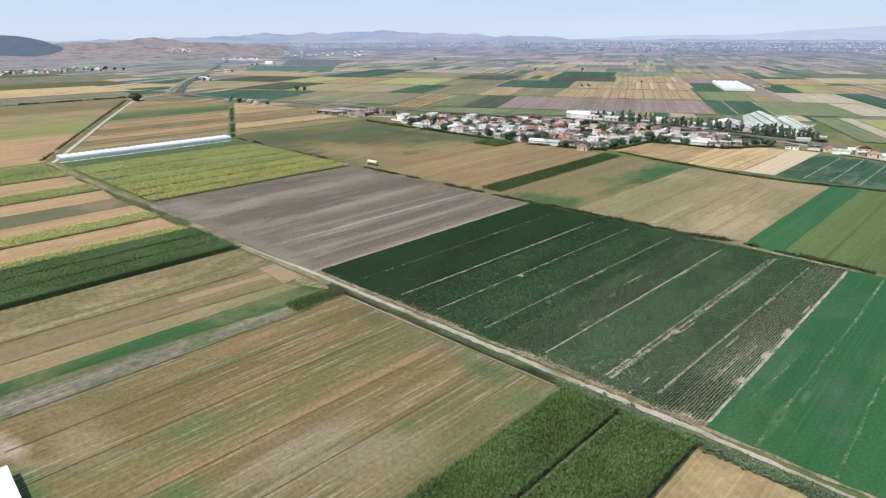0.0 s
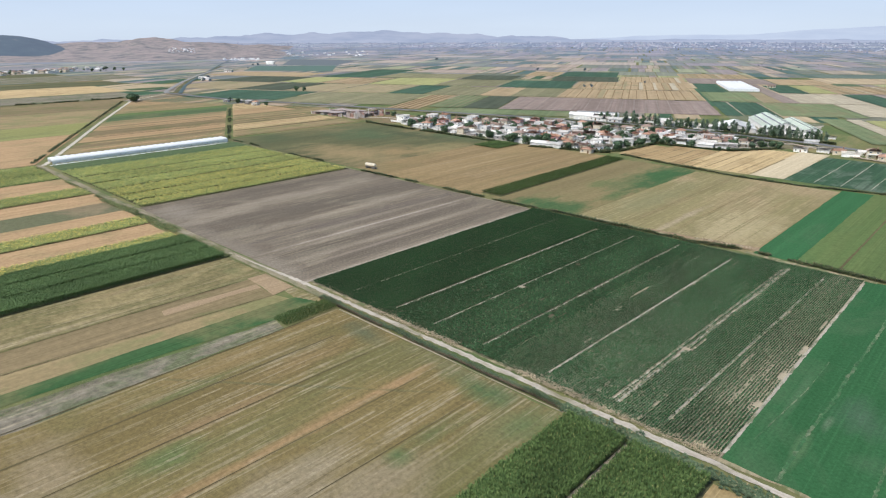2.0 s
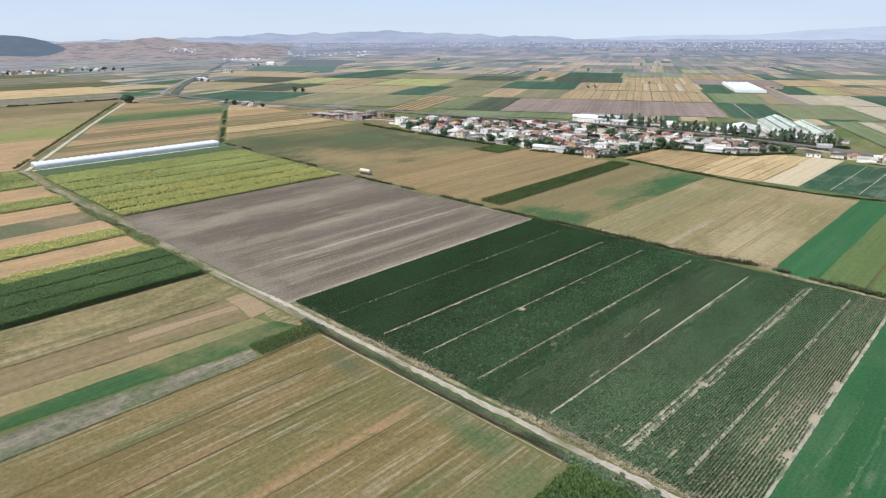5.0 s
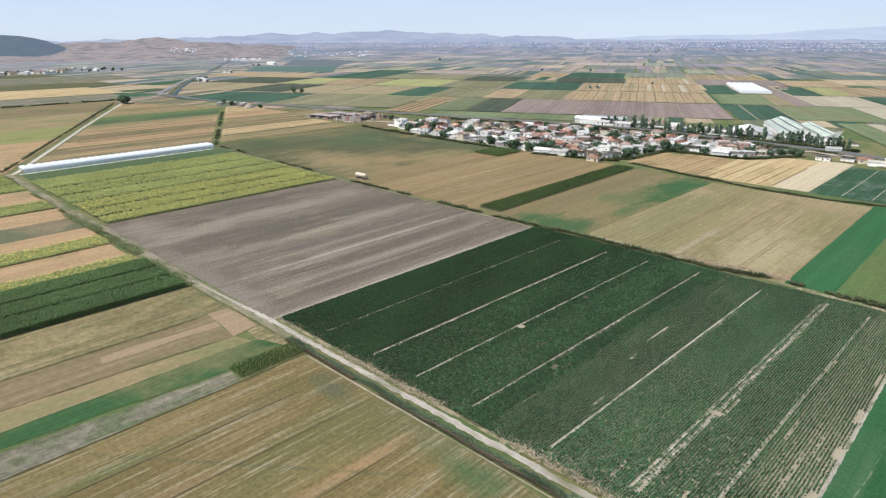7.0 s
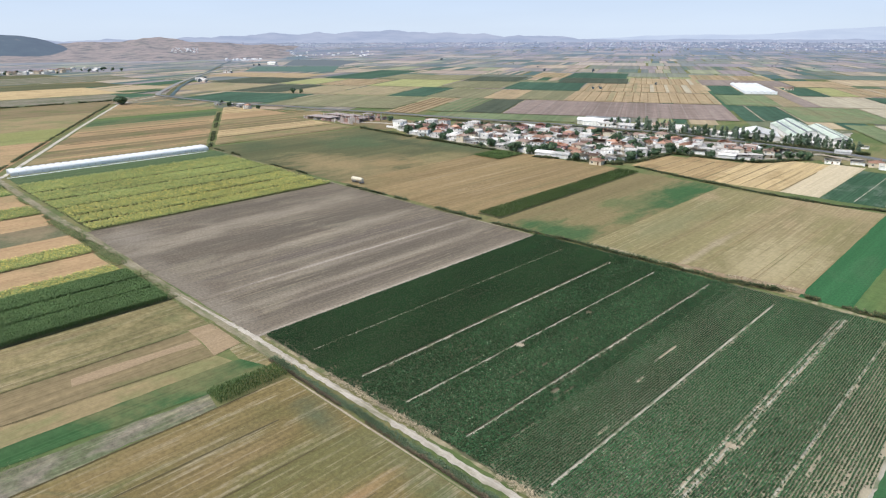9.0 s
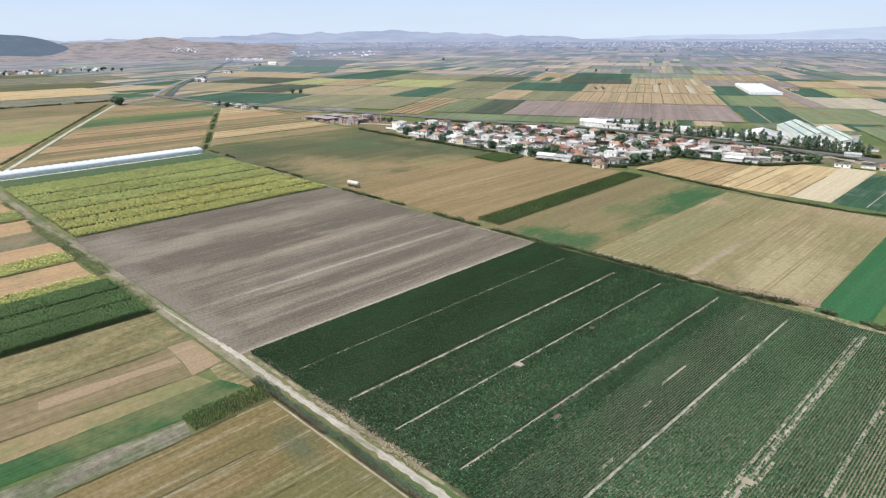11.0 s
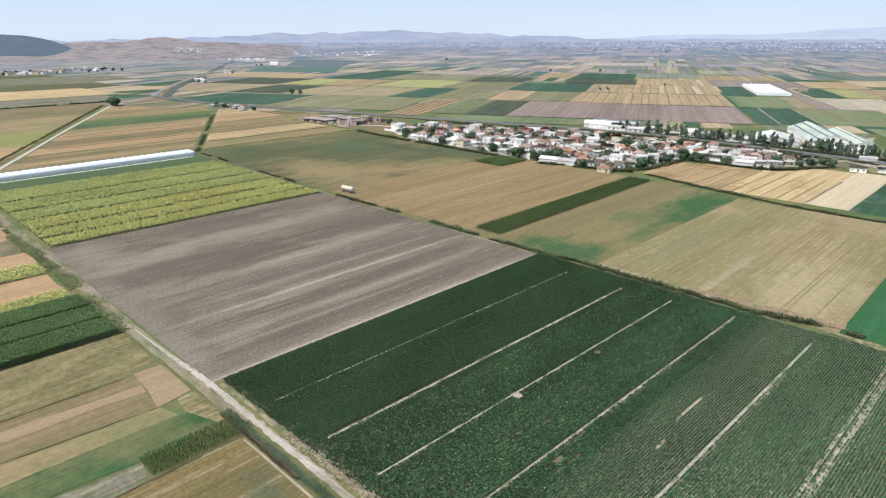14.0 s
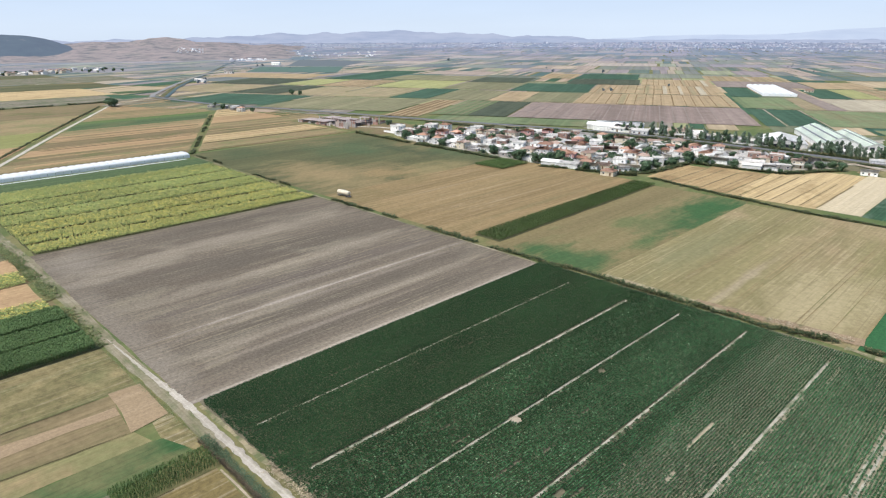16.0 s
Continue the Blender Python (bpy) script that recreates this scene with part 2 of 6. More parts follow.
M["clover"] = field_mat("clover_green", (0.033, 0.11, 0.04), (0.043, 0.128, 0.05), (0.07, 0.126, 0.06), 6.0, patch_at=0.57, patch_scale=0.025, fine=1.2, lines=0.3, rough=1.3,
                     spots=((155, 37, 9, 13, (0.066, 0.112, 0.068), 0, 0.5), (143, 40, 1.5, 20, (0.065, 0.128, 0.06)), (149, 16, 1.8, 12, (0.075, 0.14, 0.062)), (151, 30, 1.4, 6, (0.10, 0.15, 0.085)), (160, 20, 5, 6, (0.058, 0.118, 0.056), 0, 0.5)))
M["green"] = field_mat("grass_green", (0.075, 0.115, 0.05), (0.095, 0.125, 0.056), (0.12, 0.13, 0.06), 4.0, patch_at=0.6)
M["green_strip"] = field_mat("lucerne_green", (0.045, 0.108, 0.038), (0.06, 0.115, 0.044), (0.15, 0.145, 0.065), 2.5, patch_at=0.53, patch_scale=0.05)
M["meadow"] = field_mat("meadow_turning_dry", (0.095, 0.104, 0.05), (0.14, 0.126, 0.06), (0.21, 0.16, 0.08), 10.0, patch_at=0.60, patch_scale=0.011,
                      spots=((-185, 165, 75, 40, (0.27, 0.20, 0.10)), (-150, 225, 30, 45, (0.25, 0.20, 0.095)), (-250, 235, 60, 50, (0.075, 0.105, 0.05)), (-190, 272, 60, 22, (0.08, 0.105, 0.05)), (-290, 165, 40, 30, (0.075, 0.092, 0.044)), (-215, 255, 70, 16, (0.065, 0.08, 0.04)), (-160, 195, 26, 30, (0.26, 0.185, 0.09))))
M["drymeadow"] = field_mat("dry_meadow", (0.225, 0.175, 0.087), (0.185, 0.155, 0.072), (0.16, 0.165, 0.07), 6.0, patch_at=0.60, patch_scale=0.022,
                         growth=((8, 143, 22, 16, (0.062, 0.105, 0.042), 0, 0.5), (13, 250, 17, 46, (0.042, 0.10, 0.036), 8, 0.45), (2, 205, 15, 26, (0.12, 0.135, 0.058), 0, 0.5)),
                         spots=((6, 139, 34, 28, (0.05, 0.105, 0.038)), (12, 245, 22, 75, (0.042, 0.105, 0.038)), (-4, 200, 10, 20, (0.13, 0.15, 0.06)), (16, 180, 8, 20, (0.07, 0.12, 0.045)), (17, 235, 8, 60, (0.038, 0.095, 0.035)), (0, 141, 26, 12, (0.045, 0.10, 0.036))))
M["tanfield"] = field_mat("mown_tan_field", (0.256, 0.212, 0.102), (0.215, 0.186, 0.086), (0.31, 0.235, 0.13), 3.0, patch_at=0.56, lines=0.5, straw=0.45, straw_tone=(0.40, 0.325, 0.19),
                         spots=((84, 165, 24, 60, (0.36, 0.295, 0.165)), (60, 160, 3, 60, (0.33, 0.265, 0.17)), (34, 190, 14, 70, (0.20, 0.185, 0.092))))
M["drytan"] = field_mat("mown_dry_tan", (0.252, 0.178, 0.085), (0.277, 0.198, 0.098), (0.19, 0.15, 0.07), 3.0, patch_at=0.57, patch_scale=0.015, lines=0.8, straw=0.4, straw_tone=(0.36, 0.27, 0.16),
                      spots=((-110, 205, 1.8, 80, (0.31, 0.235, 0.135)), (-92, 205, 1.5, 80, (0.31, 0.235, 0.135)), (-70, 205, 1.6, 80, (0.31, 0.235, 0.135)), (-84, 205, 1.6, 80, (0.18, 0.14, 0.07)), (-52, 205, 3, 80, (0.18, 0.145, 0.07))))
M["gold"] = field_mat("golden_stubble", (0.56, 0.42, 0.225), (0.42, 0.305, 0.15), (0.32, 0.225, 0.11), 2.2, patch_at=0.58, patch_scale=0.05, lines=1.3)
M["gold_dark"] = field_mat("raked_golden_stubble", (0.46, 0.33, 0.165), (0.32, 0.22, 0.108), (0.25, 0.17, 0.085), 1.8, patch_at=0.56, patch_scale=0.05, lines=1.3)
M["mown_straw"] = field_mat("mown_straw_field", (0.38, 0.285, 0.14), (0.46, 0.36, 0.20), (0.24, 0.175, 0.08), 4.0, patch_at=0.50, patch_scale=0.06, length=30.0)
M["clover_line"] = field_mat("thin_clover", (0.12, 0.175, 0.095), (0.19, 0.225, 0.13), (0.038, 0.115, 0.045), 1.0, patch_at=0.46, patch_scale=0.3, length=5.0, rough=2.0)
M["palegold"] = field_mat("pale_straw", (0.58, 0.48, 0.32), (0.50, 0.41, 0.26), None, 3.0)
M["teal"] = field_mat("blue_green_crop", (0.035, 0.082, 0.042), (0.052, 0.10, 0.054), (0.11, 0.145, 0.10), 3.0, patch_at=0.55, patch_scale=0.06, lines=1.0, rough=1.6)
M["olive"] = field_mat("olive_crop", (0.10, 0.15, 0.05), (0.12, 0.155, 0.055), (0.07, 0.13, 0.05), 6.0, patch_at=0.6)
M["yellow"] = field_mat("yellow_crop", (0.27, 0.26, 0.095), (0.22, 0.225, 0.085), (0.17, 0.18, 0.07), 6.0, patch_at=0.62)
M["dry_path"] = field_mat("overgrown_path", (0.24, 0.205, 0.125), (0.30, 0.26, 0.18), (0.12, 0.135, 0.06), 6.0, turn=90, patch_at=0.52, patch_scale=0.12, length=4.0, fine=1.2)
M["dirt"] = field_mat("track_dirt", (0.41, 0.36, 0.285), (0.50, 0.445, 0.36), (0.22, 0.20, 0.125), 14.0, turn=90, patch_at=0.56, patch_scale=0.12, length=6.0, fine=1.2)
M["rust_verge"] = field_mat("rusty_dead_weeds", (0.33, 0.235, 0.145), (0.26, 0.195, 0.12), (0.15, 0.145, 0.07), 1.5, patch_at=0.60, patch_scale=0.2, length=6.0, fine=1.5)
M["straw_dry"] = field_mat("dry_rank_grass", (0.36, 0.29, 0.18), (0.27, 0.235, 0.14), (0.12, 0.14, 0.06), 1.0, patch_at=0.50, patch_scale=0.3, length=4.0)
M["asphalt"] = plain_mat("asphalt", (0.15, 0.152, 0.145), 0.85, 0, 0.3, 0.3, (0.16, 0.15, 0.12))
# far plots, laid out on the second grid; their base colours are paled for haze
FT = 27.0
M["f_purple"] = field_mat("far_mauve_soil", (0.235, 0.178, 0.145), (0.27, 0.21, 0.175), None, 11.0, FT, length=300.0, fine=0.1)
M["f_gold"] = field_mat("far_golden_stubble", (0.41, 0.305, 0.175), (0.335, 0.25, 0.145), (0.26, 0.22, 0.12), 9.0, FT, patch_at=0.6, fine=0.1)
M["f_green"] = field_mat("far_green_crop", (0.150, 0.190, 0.092), (0.178, 0.208, 0.105), (0.20, 0.185, 0.10), 20.0, FT, fine=0.1)
M["f_dark"] = field_mat("far_dark_olive_crop", (0.07, 0.085, 0.055), (0.085, 0.095, 0.06), None, 10.0, FT, fine=0.1)
M["f_teal"] = field_mat("far_dark_green_crop", (0.05, 0.098, 0.06), (0.062, 0.11, 0.068), None, 14.0, FT, fine=0.1)
M["f_tan"] = field_mat("far_tan_stubble", (0.33, 0.26, 0.155), (0.28, 0.235, 0.13), (0.22, 0.21, 0.11), 14.0, FT, patch_at=0.6, fine=0.1)
M["f_olive"] = field_mat("far_olive_meadow", (0.19, 0.185, 0.10), (0.235, 0.21, 0.12), None, 16.0, FT, fine=0.1)
M["f_beige"] = field_mat("far_beige_stubble", (0.44, 0.38, 0.27), (0.385, 0.335, 0.235), None, 12.0, FT, fine=0.1)
M["f_brown"] = field_mat("far_brown_strip", (0.25, 0.17, 0.085), (0.21, 0.15, 0.08), None, 5.0, FT, fine=0.1)
M["f_line"] = field_mat("far_pale_line", (0.28, 0.225, 0.185), (0.25, 0.2, 0.165), None, 12.0, FT, fine=0.1)
M["f_yellow"] = field_mat("far_yellow_crop", (0.34, 0.33, 0.14), (0.29, 0.29, 0.125), None, 20.0, FT, fine=0.1)

# leaves
# The palest crop leaves are dry specks and painted leaf glints alike.
M["crop_leaf"] = leaf_mat("dark_crop_leaves", (0.013, 0.037, 0.013), (0.031, 0.072, 0.026), (0.09, 0.14, 0.07), 0.04, 0.05, 0.8)
M["crop_mid"] = leaf_mat("mid_green_crop_leaves", (0.036, 0.096, 0.040), (0.076, 0.162, 0.070), (0.34, 0.41, 0.26), 0.05, 0.05, 0.8)
M["corn_leaf"] = leaf_mat("corn_leaves", (0.042, 0.080, 0.025), (0.100, 0.150, 0.048), (0.21, 0.21, 0.08), 0.04, 0.08)
M["tall_leaf"] = leaf_mat("tall_maize_leaves", (0.086, 0.148, 0.055), (0.124, 0.19, 0.075), (0.17, 0.16, 0.07), 0.03, 0.06)
M["sun_leaf"] = leaf_mat("sunflower_leaves", (0.14, 0.19, 0.06), (0.31, 0.355, 0.125), (0.42, 0.36, 0.16), 0.12, 0.03)
M["sun_head"] = leaf_mat("sunflower_heads", (0.40, 0.33, 0.07), (0.62, 0.51, 0.13), None, 0, 0.02)
M["reed"] = leaf_mat("reeds", (0.055, 0.095, 0.05), (0.125, 0.168, 0.092), (0.28, 0.24, 0.13), 0.1, 0.12)
M["bush"] = leaf_mat("bush_leaves", (0.032, 0.056, 0.024), (0.085, 0.104, 0.046), (0.24, 0.18, 0.09), 0.2, 0.1)
M["weed_leaf"] = leaf_mat("verge_weeds", (0.085, 0.125, 0.045), (0.185, 0.21, 0.09), (0.32, 0.26, 0.14), 0.15, 0.12)
M["straw"] = leaf_mat("dead_grass_blades", (0.30, 0.24, 0.14), (0.50, 0.41, 0.28), None, 0, 0.2)
# Brown of dry stalks, with shade at the reeds' foot painted in.
M["stalk"] = leaf_mat("shade_brown_dry_stalks", (0.075, 0.06, 0.036), (0.16, 0.125, 0.075), None, 0, 0.2)
M["rust"] = leaf_mat("dead_rusty_leaves", (0.26, 0.16, 0.09), (0.40, 0.27, 0.16), None, 0, 0.2)
# Tree and poplar leaf tones are lightened and greyed to suggest haze.
M["tree_leaf"] = leaf_mat("tree_leaves", (0.046, 0.082, 0.045), (0.108, 0.156, 0.082), None, 0, 0.15)
M["poplar_leaf"] = leaf_mat("poplar_leaves", (0.078, 0.118, 0.078), (0.165, 0.21, 0.138), None, 0, 0.15)
M["bark"] = plain_mat("bark", (0.12, 0.09, 0.06), 0.95)
# building stuffs
M["white_wall"] = plain_mat("white_render", (0.86, 0.83, 0.77), 0.85, 0, 0.22, 0.6, (0.42, 0.38, 0.33), 0.28)
M["cream_wall"] = plain_mat("cream_render", (0.66, 0.57, 0.42), 0.85, 0, 0.18, 0.6, (0.4, 0.34, 0.27), 0.15)
M["pink_wall"] = plain_mat("pink_render", (0.58, 0.33, 0.29), 0.85, 0, 0.18, 0.6, (0.36, 0.25, 0.22), 0.15)
M["grey_wall"] = plain_mat("bare_block_wall", (0.34, 0.31, 0.28), 0.9, 0, 0.25, 0.9, (0.2, 0.18, 0.16), 0.2)
M["brick_wall"] = plain_mat("hollow_brick_wall", (0.36, 0.215, 0.165), 0.9, 0, 0.3, 1.2, (0.25, 0.17, 0.13), 0.15)
M["concrete"] = plain_mat("grey_concrete", (0.60, 0.56, 0.50), 0.9, 0, 0.25, 0.7, (0.25, 0.23, 0.21), 0.15)
M["tile_roof"] = plain_mat("terracotta_tiles", (0.60, 0.36, 0.25), 0.85, 0, 0.25, 1.5, (0.42, 0.26, 0.18), 0.25)
M["old_roof"] = plain_mat("faded_tiles", (0.46, 0.33, 0.26), 0.9, 0, 0.3, 1.5, (0.28, 0.22, 0.18), 0.25)
M["tin_roof"] = plain_mat("weathered_sheet_roof", (0.70, 0.66, 0.60), 0.6, 0.1, 0.25, 0.8, (0.3, 0.26, 0.23), 0.25)
M["white_roof"] = plain_mat("white_sheet_roof", (0.86, 0.83, 0.77), 0.55, 0, 0.15, 0.4, (0.5, 0.46, 0.41), 0.35)
M["hall_roof"] = plain_mat("pale_green_sheet_roof", (0.84, 0.89, 0.78), 0.8, 0, 0.12, 0.3, (0.70, 0.76, 0.66))
M["hall_white"] = plain_mat("white_hall_sheet", (0.90, 0.89, 0.85), 0.6, 0, 0.1, 0.3, (0.62, 0.6, 0.56))
M["glass"] = plain_mat("dark_window_glass", (0.03, 0.035, 0.045), 0.12, 0, 0.1)
M["wood"] = plain_mat("brown_wood", (0.16, 0.09, 0.05), 0.8)
M["foil"] = plain_mat("white_greenhouse_film", (0.94, 0.94, 0.93), 0.45, 0, 0.04, 0.5)
fb = M["foil"].node_tree
tr, mx = fb.nodes.new("ShaderNodeBsdfTranslucent"), fb.nodes.new("ShaderNodeMixShader")
tr.inputs[0].default_value, mx.inputs[0].default_value = (0.95, 0.95, 0.94, 1), 0.28
fb.links.new(fb.nodes["Principled BSDF"].outputs[0], mx.inputs[1])
fb.links.new(tr.outputs[0], mx.inputs[2])
fb.links.new(mx.outputs[0], fb.nodes["Material Output"].inputs[0])
M["rubble"] = plain_mat("weathered_site_concrete", (0.40, 0.325, 0.29), 0.9, 0, 0.4, 0.5, (0.22, 0.18, 0.16))
M["tank"] = plain_mat("cream_tank_paint", (0.66, 0.58, 0.44), 0.6, 0, 0.2, 0.8, (0.42, 0.32, 0.2))
M["rubber"] = plain_mat("black_rubber", (0.03, 0.03, 0.03), 0.85)
M["steel"] = plain_mat("grey_steel", (0.35, 0.35, 0.35), 0.5, 0.7)
M["pale_asphalt"] = plain_mat("sun_bleached_asphalt", (0.25, 0.24, 0.22), 0.85, 0, 0.25, 0.3)
M["canal"] = plain_mat("canal_water", (0.06, 0.09, 0.085), 0.7, 0, 0.1, 0.1)
M["yard"] = field_mat("village_yard_dirt", (0.44, 0.40, 0.33), (0.32, 0.285, 0.22), (0.09, 0.11, 0.05), 6.0, patch_at=0.5, patch_scale=0.06)


HAZE_GLOW = (0.31, 0.36, 0.535)


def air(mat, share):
    """Mixes a bluish glow into a far material to imitate haze."""
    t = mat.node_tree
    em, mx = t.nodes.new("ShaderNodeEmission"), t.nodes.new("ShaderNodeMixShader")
    em.inputs[0].default_value, mx.inputs[0].default_value = (*HAZE_GLOW, 1), share
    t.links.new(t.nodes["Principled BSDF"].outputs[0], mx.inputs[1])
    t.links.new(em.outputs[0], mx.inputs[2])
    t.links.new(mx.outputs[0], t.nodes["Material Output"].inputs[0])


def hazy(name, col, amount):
    """A far-off material with haze mixed in as glow, for the distant backdrop."""
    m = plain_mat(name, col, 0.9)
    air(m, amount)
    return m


# The last number is the share of haze painted into each material.
M["hazy_wall"] = hazy("hazed_white_walls", (0.75, 0.74, 0.72), 0.58)
M["thin_haze_wall"] = hazy("hazed_farmstead_walls", (0.9, 0.88, 0.84), 0.2)
M["thin_haze_roof"] = hazy("hazed_farmstead_roofs", (0.30, 0.24, 0.2), 0.28)
M["hazy_roof"] = hazy("hazed_far_roofs", (0.24, 0.20, 0.18), 0.66)
M["hazy_leaf"] = hazy("hazed_far_leaves", (0.05, 0.07, 0.06), 0.66)
M["plain_green"] = hazy("hazed_green_crop", (0.065, 0.125, 0.07), 0.13)
M["plain_dull"] = hazy("hazed_dull_crop", (0.09, 0.105, 0.085), 0.2)
M["plain_leaf"] = hazy("hazed_plain_trees", (0.05, 0.08, 0.055), 0.16)

# ---- small tools ----
rng = np.random.default_rng(7)


def far(u, v):
    """A place on the second field grid, which is turned by 27 degrees."""
    c, s = math.cos(radians(FT)), math.sin(radians(FT))
    return u * c - v * s, u * s + v * c


def mesh_of(name, verts, faces, mats, index=None, smooth=False):
    me = bpy.data.meshes.new(name)
    me.from_pydata([tuple(v) for v in verts], [], [tuple(f) for f in faces])
    for m in mats:
        me.materials.append(m)
    if index is not None:
        me.polygons.foreach_set("material_index", np.asarray(index, dtype=np.int32))
    if smooth:
        me.polygons.foreach_set("use_smooth", np.ones(len(me.polygons), dtype=bool))
    me.update()
    return me


def part(name, bm, material, parent, label=""):
    """Link a bmesh as one mesh object under a thing or under a part."""
    me = bpy.data.meshes.new(name)
    bm.to_mesh(me)
    bm.free()
    for m in material if isinstance(material, (list, tuple)) else [material]:
        me.materials.append(m)
    ob = new(name, me)
    ob.parent = parent
    if label:
        tagged(ob, label)
    return ob


def box(bm, x0, x1, y0, y1, z0, z1, mat=0, bevel=0.0):
    vs = [bm.verts.new((x, y, z)) for z in (z0, z1) for x, y in ((x0, y0), (x1, y0), (x1, y1), (x0, y1))]
    fs = [(3, 2, 1, 0), (4, 5, 6, 7), (0, 1, 5, 4), (1, 2, 6, 5), (2, 3, 7, 6), (3, 0, 4, 7)]
    made = []
    for f in fs:
        face = bm.faces.new([vs[i] for i in f])
        face.material_index = mat
        made.append(face)
    if bevel:
        bmesh.ops.bevel(bm, geom=list({e for f in made for e in f.edges}), offset=bevel, segments=1, affect="EDGES")
    return made


def outline(corners, step=9.0, wobble=0.35):
    """The edge of a plot, with the small bends that a plough leaves."""
    pts = []
    for (ax, ay), (bx, by) in zip(corners, corners[1:] + corners[:1]):
        n = max(1, min(40, int(math.hypot(bx - ax, by - ay) / step)))
        dx, dy = bx - ax, by - ay
        ln = math.hypot(dx, dy) or 1
        for i in range(n):
            w = wobble * noise.noise(Vector((ax + dx * i / n, ay + dy * i / n, 3.3)) * 0.09) * (i > 0) * 2
            pts.append((ax + dx * i / n - dy / ln * w, ay + dy * i / n + dx / ln * w))
    return pts


LAYER = [0]


def plot(name, corners, mat, label, z=0.05, wobble=0.35, category="field"):
    LAYER[0] += 1
    z += 0.0011 * LAYER[0]
    pts = outline([tuple(c) for c in corners], wobble=wobble)
    ob = new(name, mesh_of(name, [(x, y, z) for x, y in pts], [range(len(pts))], [M[mat]]))
    if ob.data.polygons[0].normal.z < 0:
        ob.data.flip_normals()
    return tagged(ob, label, category, kind="structure")


def rect(name, x0, x1, y0, y1, mat, label, z=0.05, wobble=0.35):
    return plot(name, [(x0, y0), (x1, y0), (x1, y1), (x0, y1)], mat, label, z, wobble)


def frect(name, u0, u1, v0, v1, mat, label, z=0.35):
    return plot(name, [far(u0, v0), far(u1, v0), far(u1, v1), far(u0, v1)], mat, label, z, 0.3)


def ribbon(name, pts, width, mat, label, z=0.1, category="road", wobble=0.0, step=6.0, freq=0.25):
    """A strip along a line; width may be one number or one for each point."""
    LAYER[0] += 1
    z += 0.0011 * LAYER[0]
    P = [Vector((*p, 0)) for p in pts]
    W = list(width) if isinstance(width, (list, tuple)) else [width] * len(P)
    line, wide = [], []
    for a, b, wa, wb in zip(P, P[1:], W, W[1:]):
        n = max(1, int((b - a).length / step))
        line += [a.lerp(b, i / n) for i in range(n)]
        wide += [wa + (wb - wa) * i / n for i in range(n)]
    line.append(P[-1])
    wide.append(W[-1])
    vs, fs = [], []
    for i, p in enumerate(line):
        d = (line[min(i + 1, len(line) - 1)] - line[max(i - 1, 0)]).normalized()
        side = Vector((-d.y, d.x, 0))
        for s in (-1, 1):
            w = wide[i] / 2 * (1 + wobble * 1.6 * noise.noise(p * freq + Vector((s * 9, 0, 1))))
            vs.append((p.x + side.x * s * w, p.y + side.y * s * w, z))
        if i:
            k = 2 * i
            fs.append((k - 2, k - 1, k + 1, k))
    ob = new(name, mesh_of(name, vs, fs, [M[mat]]))
    if ob.data.polygons[0].normal.z < 0:
        ob.data.flip_normals()
    return tagged(ob, label, category, kind="structure")


# ---- plants as real leaves ----
def leafy(n, h, spread, droop=0.5, wide=0.3, up=0.55, seed=0):
    """A plant of n pointed leaves: verts (n*4, 3) and quads."""
    r = np.random.default_rng(seed)
    vs = []
    for i in range(n):
        a = 2 * math.pi * (i + r.uniform(-0.3, 0.3)) / n
        d, s = np.array((math.cos(a), math.sin(a), 0)), np.array((-math.sin(a), math.cos(a), 0))
        z0 = h * r.uniform(0.05, up)
        mid = d * spread * 0.55 + np.array((0, 0, min(h, z0 + h * 0.4)))
        tip = d * spread * r.uniform(0.8, 1.15) + np.array((0, 0, max(0.05, z0 + h * (0.4 - droop * 0.5))))
        vs += [np.array((0, 0, z0)), mid - s * wide * spread, tip, mid + s * wide * spread]
    return np.array(vs), np.arange(n * 4).reshape(n, 4)


